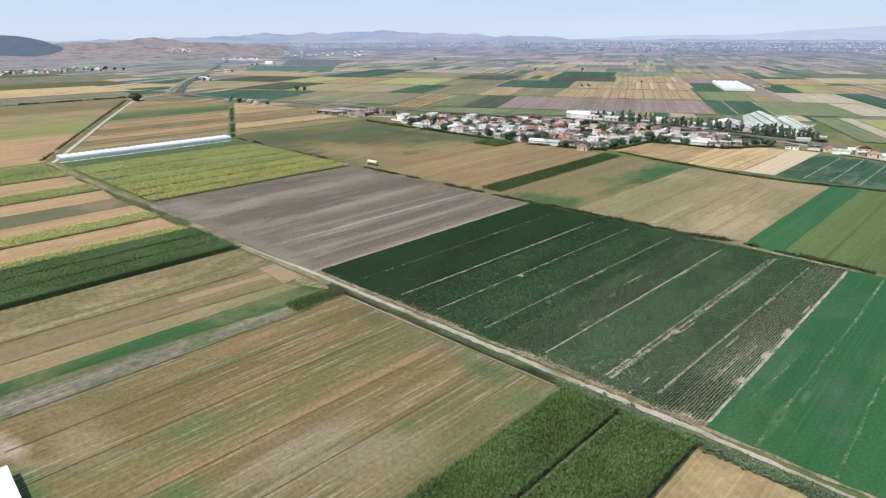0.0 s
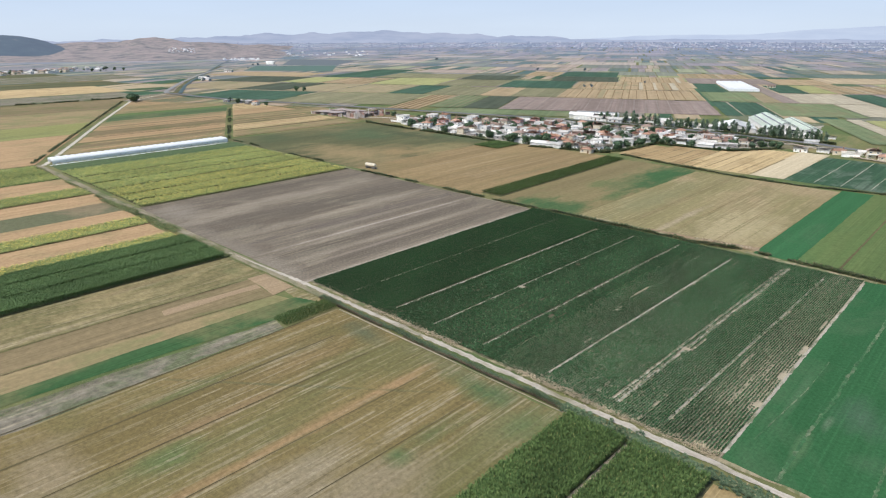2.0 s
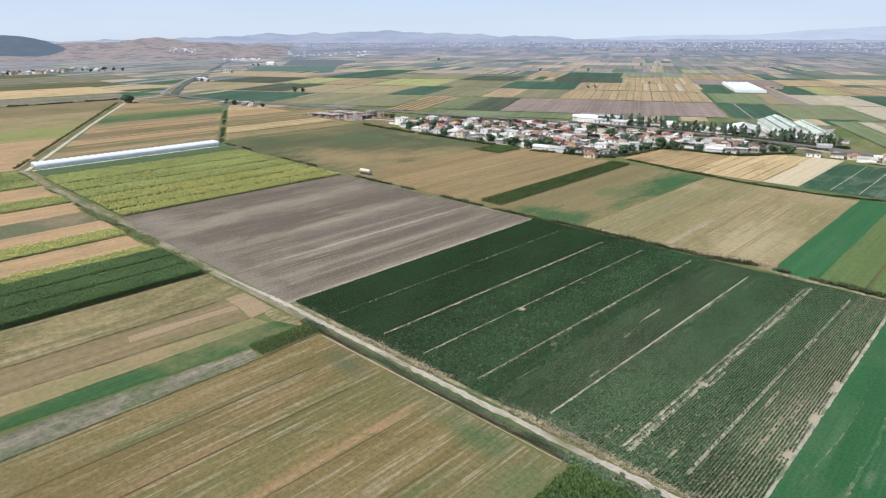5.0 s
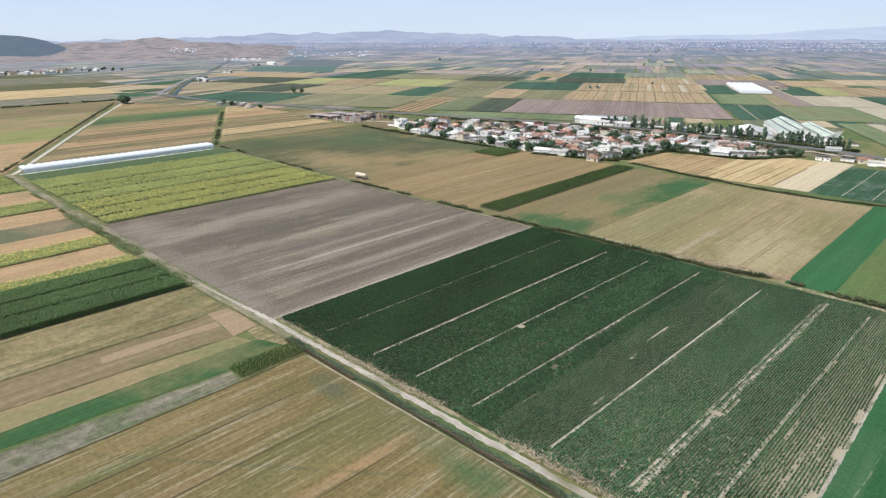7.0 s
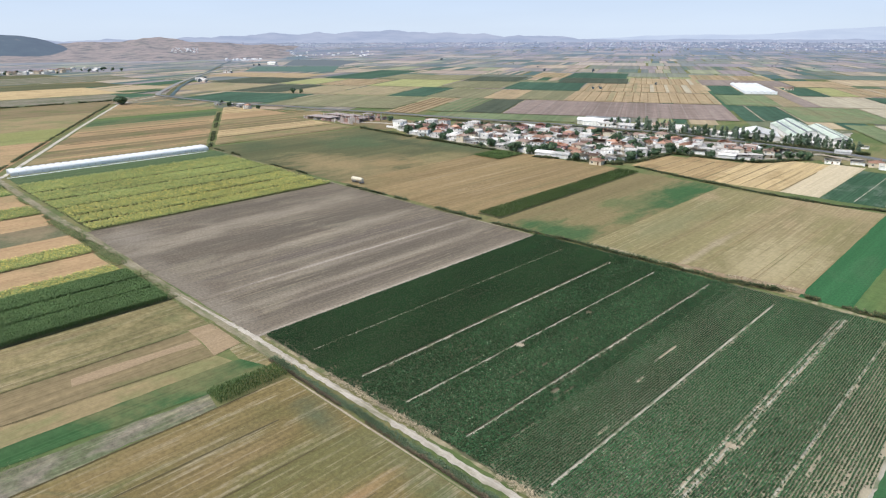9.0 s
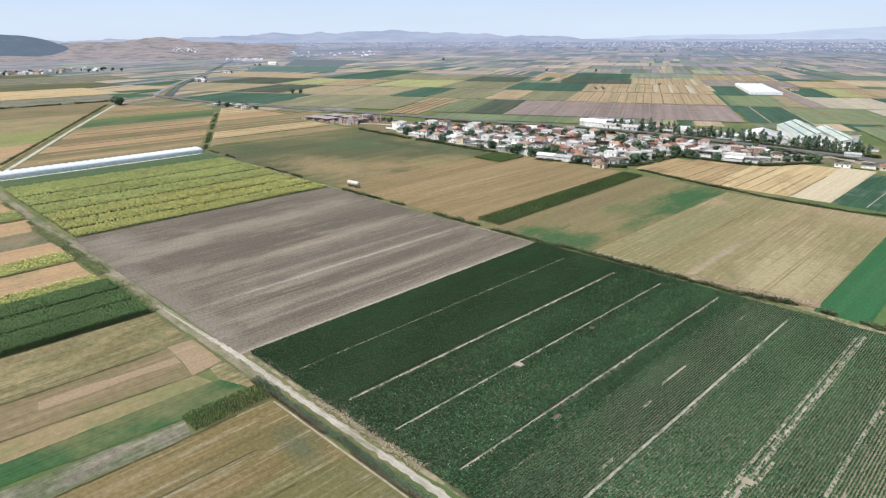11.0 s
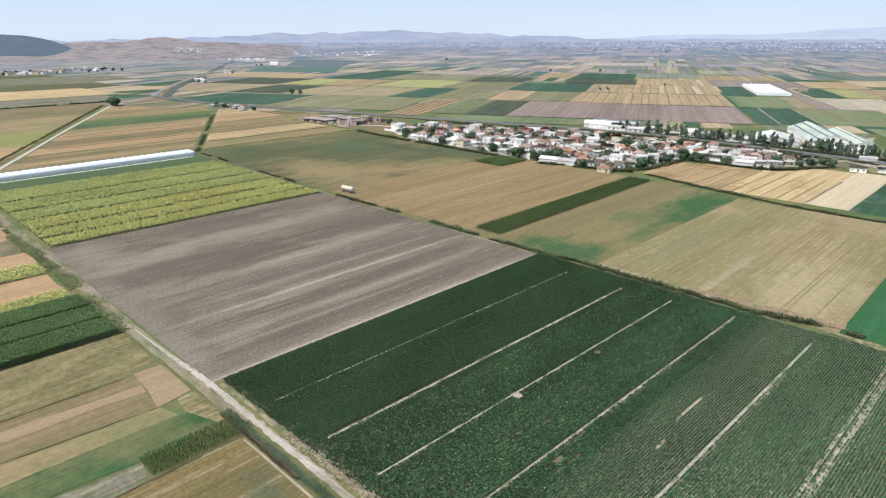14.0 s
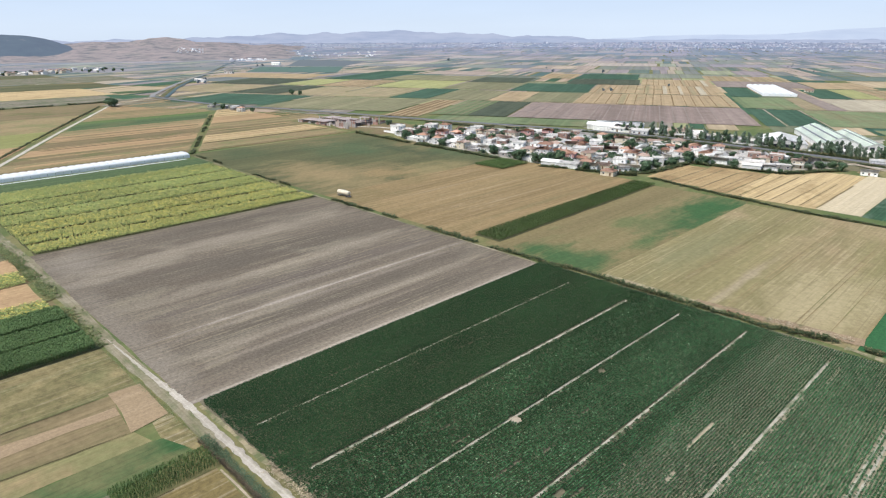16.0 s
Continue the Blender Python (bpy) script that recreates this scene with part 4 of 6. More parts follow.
def patchwork():
    """Hundreds of far plots as one sheet of separate quads."""
    r = np.random.default_rng(11)
    steps = (1300, 1750, 2300, 2900, 3600)
    sheets = [([], []) for _ in range(6)]

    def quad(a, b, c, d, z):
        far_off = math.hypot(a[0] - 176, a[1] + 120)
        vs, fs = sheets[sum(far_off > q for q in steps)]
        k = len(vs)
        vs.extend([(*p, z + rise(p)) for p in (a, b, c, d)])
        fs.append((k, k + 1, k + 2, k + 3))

    v = 500.0
    while v < V_END:
        dv = r.uniform(110, 150) * (1 + v / 6000)
        u = -2600 - r.uniform(0, 200)
        while u < 3600:
            du = r.uniform(50, 210)
            strips = 1 if r.random() < 0.35 else int(r.integers(2, 10))
            for i in range(strips):
                a, b = u + du * i / strips, u + du * (i + 1) / strips
                if r.random() < 0.96 or v > 1200:
                    pts = [far(a + 0.6, v + 2), far(b - 0.6, v + 2), far(b - 0.6, v + dv - 2), far(a + 0.6, v + dv - 2)]
                    if not any(p[0] > -420 and p[1] < 470 for p in pts):
                        quad(*pts, 0.2 + 0.02 * (i % 3))
            u += du + (6 if r.random() < 0.3 else 1)
        v += dv + 4
    # the plain to the west, in long strips
    x = -1500.0
    while x > -4200:
        dx = r.uniform(40, 120)
        y = -900.0
        while y < 900 + (-1500 - x) * 0.35:
            dy = r.uniform(150, 420)
            quad((x - dx + 2, y), (x - 2, y), (x - 2 - dy * 0.1, y + dy - 5), (x - dx + 2 - dy * 0.1, y + dy - 5), 0.12)
            y += dy
        x -= dx
    # Plot colours are greyed and brightened to suggest haze.
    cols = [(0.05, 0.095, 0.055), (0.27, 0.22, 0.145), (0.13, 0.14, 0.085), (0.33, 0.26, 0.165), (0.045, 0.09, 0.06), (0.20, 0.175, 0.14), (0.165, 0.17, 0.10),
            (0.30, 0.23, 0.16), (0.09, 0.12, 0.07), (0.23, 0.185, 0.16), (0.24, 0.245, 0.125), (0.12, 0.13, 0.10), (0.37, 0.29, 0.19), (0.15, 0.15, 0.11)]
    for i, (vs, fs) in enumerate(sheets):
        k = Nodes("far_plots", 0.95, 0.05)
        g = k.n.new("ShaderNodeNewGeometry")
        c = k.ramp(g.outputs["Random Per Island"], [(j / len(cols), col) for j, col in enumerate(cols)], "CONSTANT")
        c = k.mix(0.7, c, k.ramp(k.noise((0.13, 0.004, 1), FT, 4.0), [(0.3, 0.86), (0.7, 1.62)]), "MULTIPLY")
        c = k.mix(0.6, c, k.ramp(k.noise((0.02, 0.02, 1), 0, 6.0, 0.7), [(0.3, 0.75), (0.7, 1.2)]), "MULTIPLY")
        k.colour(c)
        # Farther sheets have more haze mixed in as bluish glow.
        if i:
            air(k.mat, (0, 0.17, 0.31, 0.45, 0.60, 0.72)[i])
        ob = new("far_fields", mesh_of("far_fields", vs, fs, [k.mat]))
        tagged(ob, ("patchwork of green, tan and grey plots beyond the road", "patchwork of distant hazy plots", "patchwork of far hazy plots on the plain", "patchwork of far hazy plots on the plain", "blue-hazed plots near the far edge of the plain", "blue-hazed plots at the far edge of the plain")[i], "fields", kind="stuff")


patchwork()

# ---- hills ----
EX, EY = 176.0, -120.0


def bearing(x):
    """Bearing of a column of the wide view: 0 is its middle, 1 its right edge."""
    return radians(133.4) - math.atan(x * 0.7133 * math.cos(radians(18.97)))


def hill_sheet(name, mat, label, r0, r1, nr, b0, b1, nb, height, category="hill"):
    vs, fs = [], []
    for j in range(nr + 1):
        rr = r0 + (r1 - r0) * j / nr
        for i in range(nb + 1):
            s = b0 + (b1 - b0) * i / nb
            a = bearing(s)
            vs.append((EX + rr * math.cos(a), EY + rr * math.sin(a), height(s, j / nr, rr)))
    for j in range(nr):
        for i in range(nb):
            k = j * (nb + 1) + i
            fs.append((k, k + nb + 1, k + nb + 2, k + 1))
    ob = new(name, mesh_of(name, vs, fs, [mat], smooth=True))
    return tagged(ob, label, category, kind="structure")


def bump_at(s, c, w):
    return math.exp(-((s - c) / w) ** 2)


def brown_h(s, t, rr):
    ridge = 44 * bump_at(s, -0.65, 0.13) + 46 * bump_at(s, -1.25, 0.5) + 20 * bump_at(s, -0.47, 0.12) + 16 * bump_at(s, -0.83, 0.08)
    fade = 1.0 if s < -0.4 else max(0.0, 1 - (s + 0.4) / 0.25)
    n = noise.fractal(Vector((s * 10, t * 4.0, 1.7)), 1.0, 2.0, 5)
    return -1 + max(0.0, (ridge + 22 * n) * fade) * math.sin(min(1.0, t * 1.15) * math.pi / 2) ** 1.6


def forest_h(s, t, rr):
    n = noise.fractal(Vector((s * 9, t * 3.0, 7.7)), 1.0, 2.0, 5)
    fall = max(0.0, min(1.0, (s + 0.97) / 0.19))
    return -4 + (90 + 6 * n) * (1 - fall * fall * (3 - 2 * fall)) * math.sin(min(1.0, t * 1.5) * math.pi / 2)


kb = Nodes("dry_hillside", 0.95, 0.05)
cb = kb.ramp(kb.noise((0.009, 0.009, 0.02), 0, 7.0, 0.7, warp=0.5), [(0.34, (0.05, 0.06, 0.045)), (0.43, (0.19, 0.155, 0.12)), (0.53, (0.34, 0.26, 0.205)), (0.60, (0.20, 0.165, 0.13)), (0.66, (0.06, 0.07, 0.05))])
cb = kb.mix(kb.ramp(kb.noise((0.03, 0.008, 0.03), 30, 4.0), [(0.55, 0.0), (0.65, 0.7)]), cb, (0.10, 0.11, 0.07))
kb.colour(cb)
# A quarter of the hillside's colour is glow painted as haze.
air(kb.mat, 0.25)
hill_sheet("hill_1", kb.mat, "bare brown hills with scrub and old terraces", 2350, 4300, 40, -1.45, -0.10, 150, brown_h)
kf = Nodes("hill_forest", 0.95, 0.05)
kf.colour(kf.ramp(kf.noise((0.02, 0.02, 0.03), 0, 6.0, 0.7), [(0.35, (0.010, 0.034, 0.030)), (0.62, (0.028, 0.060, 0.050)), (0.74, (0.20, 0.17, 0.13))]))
# The forest's blue cast is haze put in as glow.
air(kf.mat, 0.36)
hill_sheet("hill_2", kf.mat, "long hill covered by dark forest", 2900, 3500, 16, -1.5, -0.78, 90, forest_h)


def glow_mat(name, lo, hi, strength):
    """A far backdrop that glows in a painted haze colour."""
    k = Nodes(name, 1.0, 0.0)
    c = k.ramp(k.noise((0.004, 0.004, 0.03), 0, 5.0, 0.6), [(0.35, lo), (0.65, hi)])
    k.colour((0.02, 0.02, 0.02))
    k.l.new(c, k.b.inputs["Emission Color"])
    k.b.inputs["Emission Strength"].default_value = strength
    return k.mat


def far_h(s, t, rr):
    top = 48 * bump_at(s, -0.12, 0.15) + 30 * bump_at(s, -0.40, 0.2) + 18 * bump_at(s, 0.04, 0.07) + 16 * bump_at(s, 0.2, 0.1) + 34
    n = noise.fractal(Vector((s * 19, 0.3, 4.1)), 0.8, 2.0, 6)
    low = max(0.0, min(1.0, (s - 0.15) / 0.2))
    return 26 + (top - 2 - 8 * low + (15 - 9 * low) * n) * t ** 0.7


def haze_h(s, t, rr):
    n = noise.fractal(Vector((s * 7, 2.3, 9.1)), 1.0, 2.0, 5)
    return -2 + (52 + 75 * bump_at(s, 1.0, 0.35) + 40 * bump_at(s, 0.5, 0.12) * 0.5 + 12 * n) * t


hill_sheet("backdrop_1", glow_mat("far_ridge_haze_glow", (0.29, 0.35, 0.50), (0.38, 0.43, 0.57), 1.0), "hazy blue ridge far beyond the plain", 4560, 4760, 8, -0.95, 1.5, 220, far_h, "distant ridge")
hill_sheet("backdrop_2", glow_mat("far_hills_haze_glow", (0.43, 0.51, 0.67), (0.49, 0.57, 0.72), 1.0), "very faint pale hills on the horizon", 4780, 4850, 4, 0.05, 1.5, 120, haze_h, "distant hills")


def sky_veil():
    """A glowing sheet painted as hazy sky over the horizon, far behind everything."""
    k = Nodes("sky_veil", 1.0, 0.0)
    sep = k.n.new("ShaderNodeSeparateXYZ")
    k.l.new(k.coords((1, 1, 1 / 420.0)), sep.inputs[0])
    c = k.ramp(sep.outputs[2], [(0.0, (0.57, 0.655, 0.775)), (0.35, (0.57, 0.665, 0.795)), (1.0, (0.50, 0.625, 0.81))])
    c = k.mix(0.5, c, k.ramp(k.noise((0.0006, 0.0006, 0.004), 0, 4.0), [(0.3, 0.96), (0.7, 1.05)]), "MULTIPLY")
    k.colour((0.0, 0.0, 0.0))
    k.l.new(c, k.b.inputs["Emission Color"])
    k.b.inputs["Emission Strength"].default_value = 1.0
    hill_sheet("backdrop_3", k.mat, "glowing sheet painted as pale blue hazy sky over the horizon", 4890, 4892, 1, -2.6, 2.6, 90, lambda s, t, rr: -10 + 700 * t, "sky")


sky_veil()

# ---- the dark crop field ----
LAYER[0] = 40
LANES = [(18.3, 0.45, 6, 122), (39.2, 0.6, 6, 122), (55.6, 0.65, 6, 124), (74.5, 0.6, 6, 126), (95.9, 0.7, 6, 123), (113.5, 0.4, 6, 126), (114.8, 0.5, 6, 126), (126.3, 0.45, 7, 124)]


def dark_keep(X, Y):
    """Failed plants: thin spots, short gaps along a row, ragged rows beside the lanes."""
    row = np.round((X - 0.6) / ROW)
    gap = drift(row * 7.3, Y, 3.0, 9, 8)
    thinness = drift(X, Y, 14, 22, 3)
    p = np.where(gap > 1.75, 0.35, 0.985) - 0.10 * np.clip(thinness - 0.5, 0, 1.2) * (X > 60)
    p = np.where(Y < 3.2 + 1.4 * drift(X, Y * 0, 1.5, 5, 21), 0.7, p)
    ok = rng.random(X.size) < p
    for x, w, y0, y1 in LANES:
        inside_run = (Y > y0) & (Y < y1)
        ok &= ~((np.abs(X - x) < 0.25 + 0.22 * w) & inside_run & (rng.random(X.size) < (0.75 if w < 0.55 else 0.97)))
        ragged = drift(X * 0 + x, Y, 3, 3.5, int(x)) > 0.25
        ok &= ~((X - x > 0) & (X - x < 0.9 + 0.5 * w) & ragged & inside_run & (rng.random(X.size) < (0.2 if w < 0.55 else 0.4)))
    for cx, cy, rx, ry in ((56.4, 46.6, 1.6, 1.2), (114.8, 41.6, 1.5, 1.2), (77, 34, 0.8, 1.5), (58, 78, 0.8, 1.2), (83.6, 28, 0.2, 6), (84.8, 32, 0.22, 8), (86.6, 38, 0.2, 9), (87, 70, 0.22, 7), (137.6, 27, 0.5, 2.0), (137.6, 44, 0.4, 4), (137.6, 62, 0.4, 5), (137.4, 83, 0.5, 4)):
        ok &= ((X - cx) / rx) ** 2 + ((Y - cy) / ry) ** 2 > 1
    return ok


def thin_keep(X, Y):
    """The failing strip beside the clover: rows broken by long bare runs."""
    row = np.round((X - 0.6) / ROW)
    p = 0.96 - 0.3 * np.clip(drift(row * 5.1, Y, 3, 14, 12) - 0.4, 0, 2) - 0.12 * (X > 132) * (drift(X, Y, 5, 18, 14) > 0.3)
    return dark_keep(X, Y) & (rng.random(X.size) < p)


ROW = 0.6
def skew(x, y):
    """The drill rows run a little aslant to the field's edges."""
    return x + 0.021 * (y - 65) * np.clip(x / 35, 0, 1) * np.clip((138.6 - x) / 8, 0, 1)


low = [leafy(4, 0.54, 0.25, 0.3, 0.46, 0.55, s) for s in range(6)]
rect("crop_bed", 80, 138.4, 1.9, 131.4, "soil_row", "pale dry soil between the crop rows", 0.06)
# More paler leaves towards the right also imitate sheen on the crop.
for x0, x1, pale, size, keep, what in [(0.2, 42.2, 0, (1.0, 1.36), dark_keep, "dark green low crop in close drill rows"), (42.2, 60.2, 1, (0.98, 1.34), dark_keep, "dark green low crop in close drill rows"), (60.2, 82.4, 2, (0.95, 1.3), dark_keep, "dark green low crop in drill rows over dry soil"),
                                       (82.4, 96.2, 2, (0.9, 1.16), dark_keep, "green low crop in open drill rows over pale soil"), (96.2, 121.4, 4, (0.95, 1.26), dark_keep, "green low crop in close drill rows over pale soil"),
                                       (121.4, 128.0, 3, (0.94, 1.24), dark_keep, "green low crop in open drill rows over pale soil"), (128.0, 138.2, 3, (0.85, 1.08), thin_keep, "thin failing crop in open rows over pale soil"), (128.0, 138.2, 2, (0.9, 1.2), dark_keep, "dark green low crop at the front of the failing strip")]:
    y0, y1 = (1.8, 131.0) if x0 < 128 else (22.0, 131.0) if keep is thin_keep else (1.8, 22.0)
    crop("dark_crop", x0, x1, y0, y1, ROW, 0.22, low, [M["crop_leaf"], M["crop_mid"]], [slots(t, int(i < pale)) for i, t in enumerate(low)], what, keep, size, spread=0.08, shear=skew)
for x, w, y0, y1 in LANES:
    ribbon("bare_lane", [(float(skew(x, y)), y) for y in (y0, (y0 + y1) / 2, y1)], 1.02 * w, "lane_soil", "pale trodden lane between the crop rows", 0.1, "lane", 0.3, 1.0, 0.6)
ribbon("bare_lane", [(138.4, 4), (138.6, 60), (138.8, 129)], 0.62, "lane_soil", "pale trodden edge between two crops", 0.1, "lane", 0.5, 1.0, 0.6)
for cx, cy, r in ((56.4, 46.6, 1.5), (114.8, 41.6, 1.3)):
    plot("bare_spot", [(cx + r * (0.7 + 0.5 * ((i * 7) % 5) / 4) * math.cos(a) * 1.3, cy + r * (0.7 + 0.5 * ((i * 7) % 5) / 4) * math.sin(a)) for i, a in enumerate(np.linspace(0, 2 * math.pi, 12)[:-1])], "soil_pale", "round bare patch of pale soil", 0.11, 0.4, "bare patch")

# ---- corn, maize and sunflowers ----
tall = [leafy(7, 2.1, 0.62, 0.5, 0.30, 0.75, s) for s in range(4)]
fine_tall = []
for q in range(4):
    v, f = leafy(7, 0.8, 0.33, 0.7, 0.24, 0.75, 130 + q)
    v[:, 2] += 1.25
    v[[0, 4, 8], 2] = 0.0      # three leaves start at the foot of the stalk
    fine_tall.append((v, f))
corn = [leafy(9, 1.75, 0.55, 0.6, 0.16, 0.75, 90 + s) for s in range(4)]
crop("corn", 108.4, 122.3, -62, -6.5, 0.70, 0.28, corn, [M["corn_leaf"]], [slots(t, 0) for t in corn], "tall green corn standing in rows")
crop("corn", 123.6, 140.0, -62, -6.5, 0.70, 0.28, corn, [M["corn_leaf"]], [slots(t, 0) for t in corn], "tall green corn standing in rows")
ribbon("bare_lane", [(122.9, -62), (122.9, -7)], 1.0, "soil_pale", "bare lane between two corn plots", 0.12, "lane", 0.4)


def maize_keep(X, Y):
    return (np.abs(X + 67.5) > 0.75) & (np.abs(X + 55.5) > 0.75)


crop("maize", -79.2, -44.2, -128, -7, 0.55, 0.30, fine_tall, [M["tall_leaf"]], [slots(t, 0) for t in fine_tall], "tall dark green maize in three blocks", maize_keep, (0.92, 1.12))
crop("maize", -39.8, -26.3, 139.5, 277.5, 0.7, 0.42, fine_tall, [M["corn_leaf"]], [slots(t, 0) for t in fine_tall], "narrow strip of dark green maize", None, (0.55, 0.75), shear=lambda x, y: x - 0.0185 * (y - 140))
crop("maize", -141, -117.6, 250.5, 277, 0.8, 0.6, tall, [M["corn_leaf"]], [slots(t, 0) for t in tall], "small dark green maize plot by the village", None, (0.6, 0.8))
crop("maize", 17.4, 24.4, -24.2, -5.8, 0.6, 0.33, fine_tall, [M["corn_leaf"]], [slots(t, 0) for t in fine_tall], "small green maize plot by the track", None, (0.5, 0.75))


def sun_templates(head):
    out, mats = [], []
    for s in range(3):
        v, f = leafy(5, 1.1, 0.6, 0.6, 0.3, 0.7, 20 + s)
        if head > s:
            d = 0.29
            hv = np.array([(-d, -0.05, 1.11), (0.05, -d, 1.17), (d, 0.05, 1.23), (-0.05, d, 1.17)])
            f = np.vstack([f, np.arange(4) + len(v)])
            v = np.vstack([v, hv])
        m = np.zeros(len(f), int)
        m[5:] = 1
        out.append((v, f))
        mats.append(m)
    return out, mats


def sunflowers(name, x0, x1, y0, y1, head, step, label, keep=None):
    t, m = sun_templates(head)
    crop(name, x0, x1, y0, y1, 0.85, step, t, [M["sun_leaf"], M["sun_head"]], m, label, keep, (0.55, 1.3))


def sun_keep(X, Y):
    ok = rng.random(X.size) < 0.93
    for x in (-157, -173.4, -193.2, -214, -238):
        ok &= np.abs(X - x + 0.3 * drift(X, Y, 50, 20, 4)) > 1.5
    return ok


sunflowers("sunflowers", -266, -190, 2, 130, 1, 0.62, "yellowing green sunflowers in rows", sun_keep)
sunflowers("sunflowers", -190, -143, 2, 129, 3, 0.62, "ripening yellow sunflowers in rows", sun_keep)
sunflowers("sunflowers", -90, -80, -128, -8, 2, 0.55, "strip of yellow sunflowers")
sunflowers("sunflowers", -124.8, -111.6, -128, -8, 2, 0.55, "strip of yellow sunflowers")
sunflowers("sunflowers", -209, -189.3, -128, -6, 1, 0.65, "strip of green sunflowers")
sunflowers("sunflowers", -296, -243.5, -128, -6, 1, 0.8, "strips of green and yellow sunflowers", lambda X, Y: (np.abs(X + 266) > 1.5) & ((X < -284) | (X > -282)))

# ---- the dirt track with its reeds, the hedges ----
ribbon("track", [(-330, 1), (-296, -1.5), (-173, -2.6), (-133, -1.4), (-41, -2.9), (-24, -2.2), (-14, -1.7), (0, -1.2), (18, -1.3)], 0.9, "dry_path", "narrow overgrown part of the dirt track", 0.14, "dirt track", 0.35)
ribbon("track", [(-48, -2.95), (-24, -2.2), (-14, -1.7), (0, -1.2), (30, -1.3), (66, -1.3), (104, -1.2), (137, -0.6), (166, -1.4), (260, -1.6)], (0.2, 0.9, 1.4, 1.7, 1.8, 1.8, 1.8, 1.8, 0.9, 0.9), "dirt", "dry pale dirt track between the fields", 0.14, "dirt track", 0.4, 1.0, 0.5)
ribbon("track_verge", [(-300, -1.8), (-173, -3.0), (-133, -1.9), (-41, -3.3), (0, -2.6), (20, -3.6)], 3.6, "dry_path", "grassy verge along the track", 0.1, "verge", 0.2, 3.0)
ribbon("straw_edge", [(2, 0.9), (66, 0.9), (137, 1.4), (200, 0.9)], 1.0, "straw_dry", "dry rank grass on the field's edge", 0.12, "verge", 0.8, 1.5)
ribbon("field_path", [(26, -6.3), (66, -6.2), (107, -6.2)], 0.42, "soil_pale", "narrow pale trodden field edge", 0.16, "path", 0.5)


def belt(name, a, b, width, density, templates, mats, label, keep=0.0, scale=(0.6, 1.4), category="hedge", seed=1, z=0.05):
    """Shrubs or reeds in a belt between two places, thicker here and thinner there."""
    A, B = np.array(a, float), np.array(b, float)
    d = B - A
    ln = np.hypot(*d)
    n = int(ln * width * density)
    t, w = rng.random(n), rng.normal(0, 0.27, n)
    ok = drift(t * ln, w * 0, 6, 6, seed) > keep
    t, w = t[ok], w[ok]
    side = np.array((-d[1], d[0])) / ln
    P = A + t[:, None] * d + w[:, None] * width * side
    size = 0.75 + 0.35 * drift(P[:, 0], P[:, 1], 4, 4, seed + 3)
    ob = new(name, scatter_mesh(name, np.c_[P, np.full(len(P), z)], templates, mats, [slots(q, 0) for q in templates], scale, np.clip(size, 0.35, 1.5)))
    return tagged(ob, label, category, kind="stuff")


reed = [leafy(7, 1.7, 0.5, 0.3, 0.10, 0.35, 40 + s) for s in range(3)]
shrub = [leafy(11, 1.5, 0.85, 0.4, 0.3, 0.6, 50 + s) for s in range(4)]
grass = [leafy(6, 0.7, 0.35, 0.1, 0.10, 0.2, 60 + s) for s in range(3)]
belt("reeds", (14, -4.3), (108, -4.2), 1.9, 19.0, reed, [M["reed"]], "belt of grey-green reeds along the ditch", -3, (0.55, 0.95), "reeds", 3)
# These dark stalks also stand in for the reeds' shaded lower part.
belt("shaded_reed_foot", (14, -5.3), (108, -5.2), 0.8, 22.0, grass, [M["stalk"]], "brown dry stalks, dark as the shaded foot of the reeds", -1.2, (0.9, 1.7), "reeds", 63)
belt("reeds", (106, -4.4), (240, -4.8), 3.4, 11.0, reed + shrub[:2], [M["reed"]], "belt of reeds and weeds beside the track", -3, (0.4, 0.8), "reeds", 4)
belt("weeds", (-292, -4.4), (-173, -6.2), 2.4, 3.0, grass + shrub[:1], [M["weed_leaf"]], "weeds along the track", 0.0, (0.5, 1.0), "weeds", 5)
belt("weeds", (-173, -6.2), (-133, -4.6), 4.5, 4.5, shrub + grass, [M["weed_leaf"]], "rank green weeds along the track", -2.0, (0.25, 0.65), "scrub", 6)
belt("weeds", (-133, -4.6), (-44, -5.6), 4.5, 5.0, shrub + grass, [M["weed_leaf"]], "rank green weeds between track and maize", -2.0, (0.25, 0.6), "scrub", 7)
belt("weeds", (-44, -6.0), (16, -4.6), 2.0, 14.0, grass, [M["weed_leaf"]], "weeds in the ditch along the track", -3, (0.2, 0.5), "weeds", 8)
belt("weeds", (15.2, -98), (16.2, -58), 4.0, 9.0, grass, [M["weed_leaf"], ], "low grey-green weeds between two strips", -0.4, (0.3, 0.7), "weeds", 61)
belt("dead_grass", (131, 2.6), (138, 3.0), 2.4, 12.0, grass, [M["straw"]], "heap of dead brush at the field's corner", -3, (0.8, 1.8), "dry brush", 12)
belt("dead_grass", (30, 1.0), (138, 1.7), 2.6, 7.0, grass, [M["straw"]], "tufts of dead straw-coloured grass", -0.5, (0.5, 1.5), "dry grass", 9)
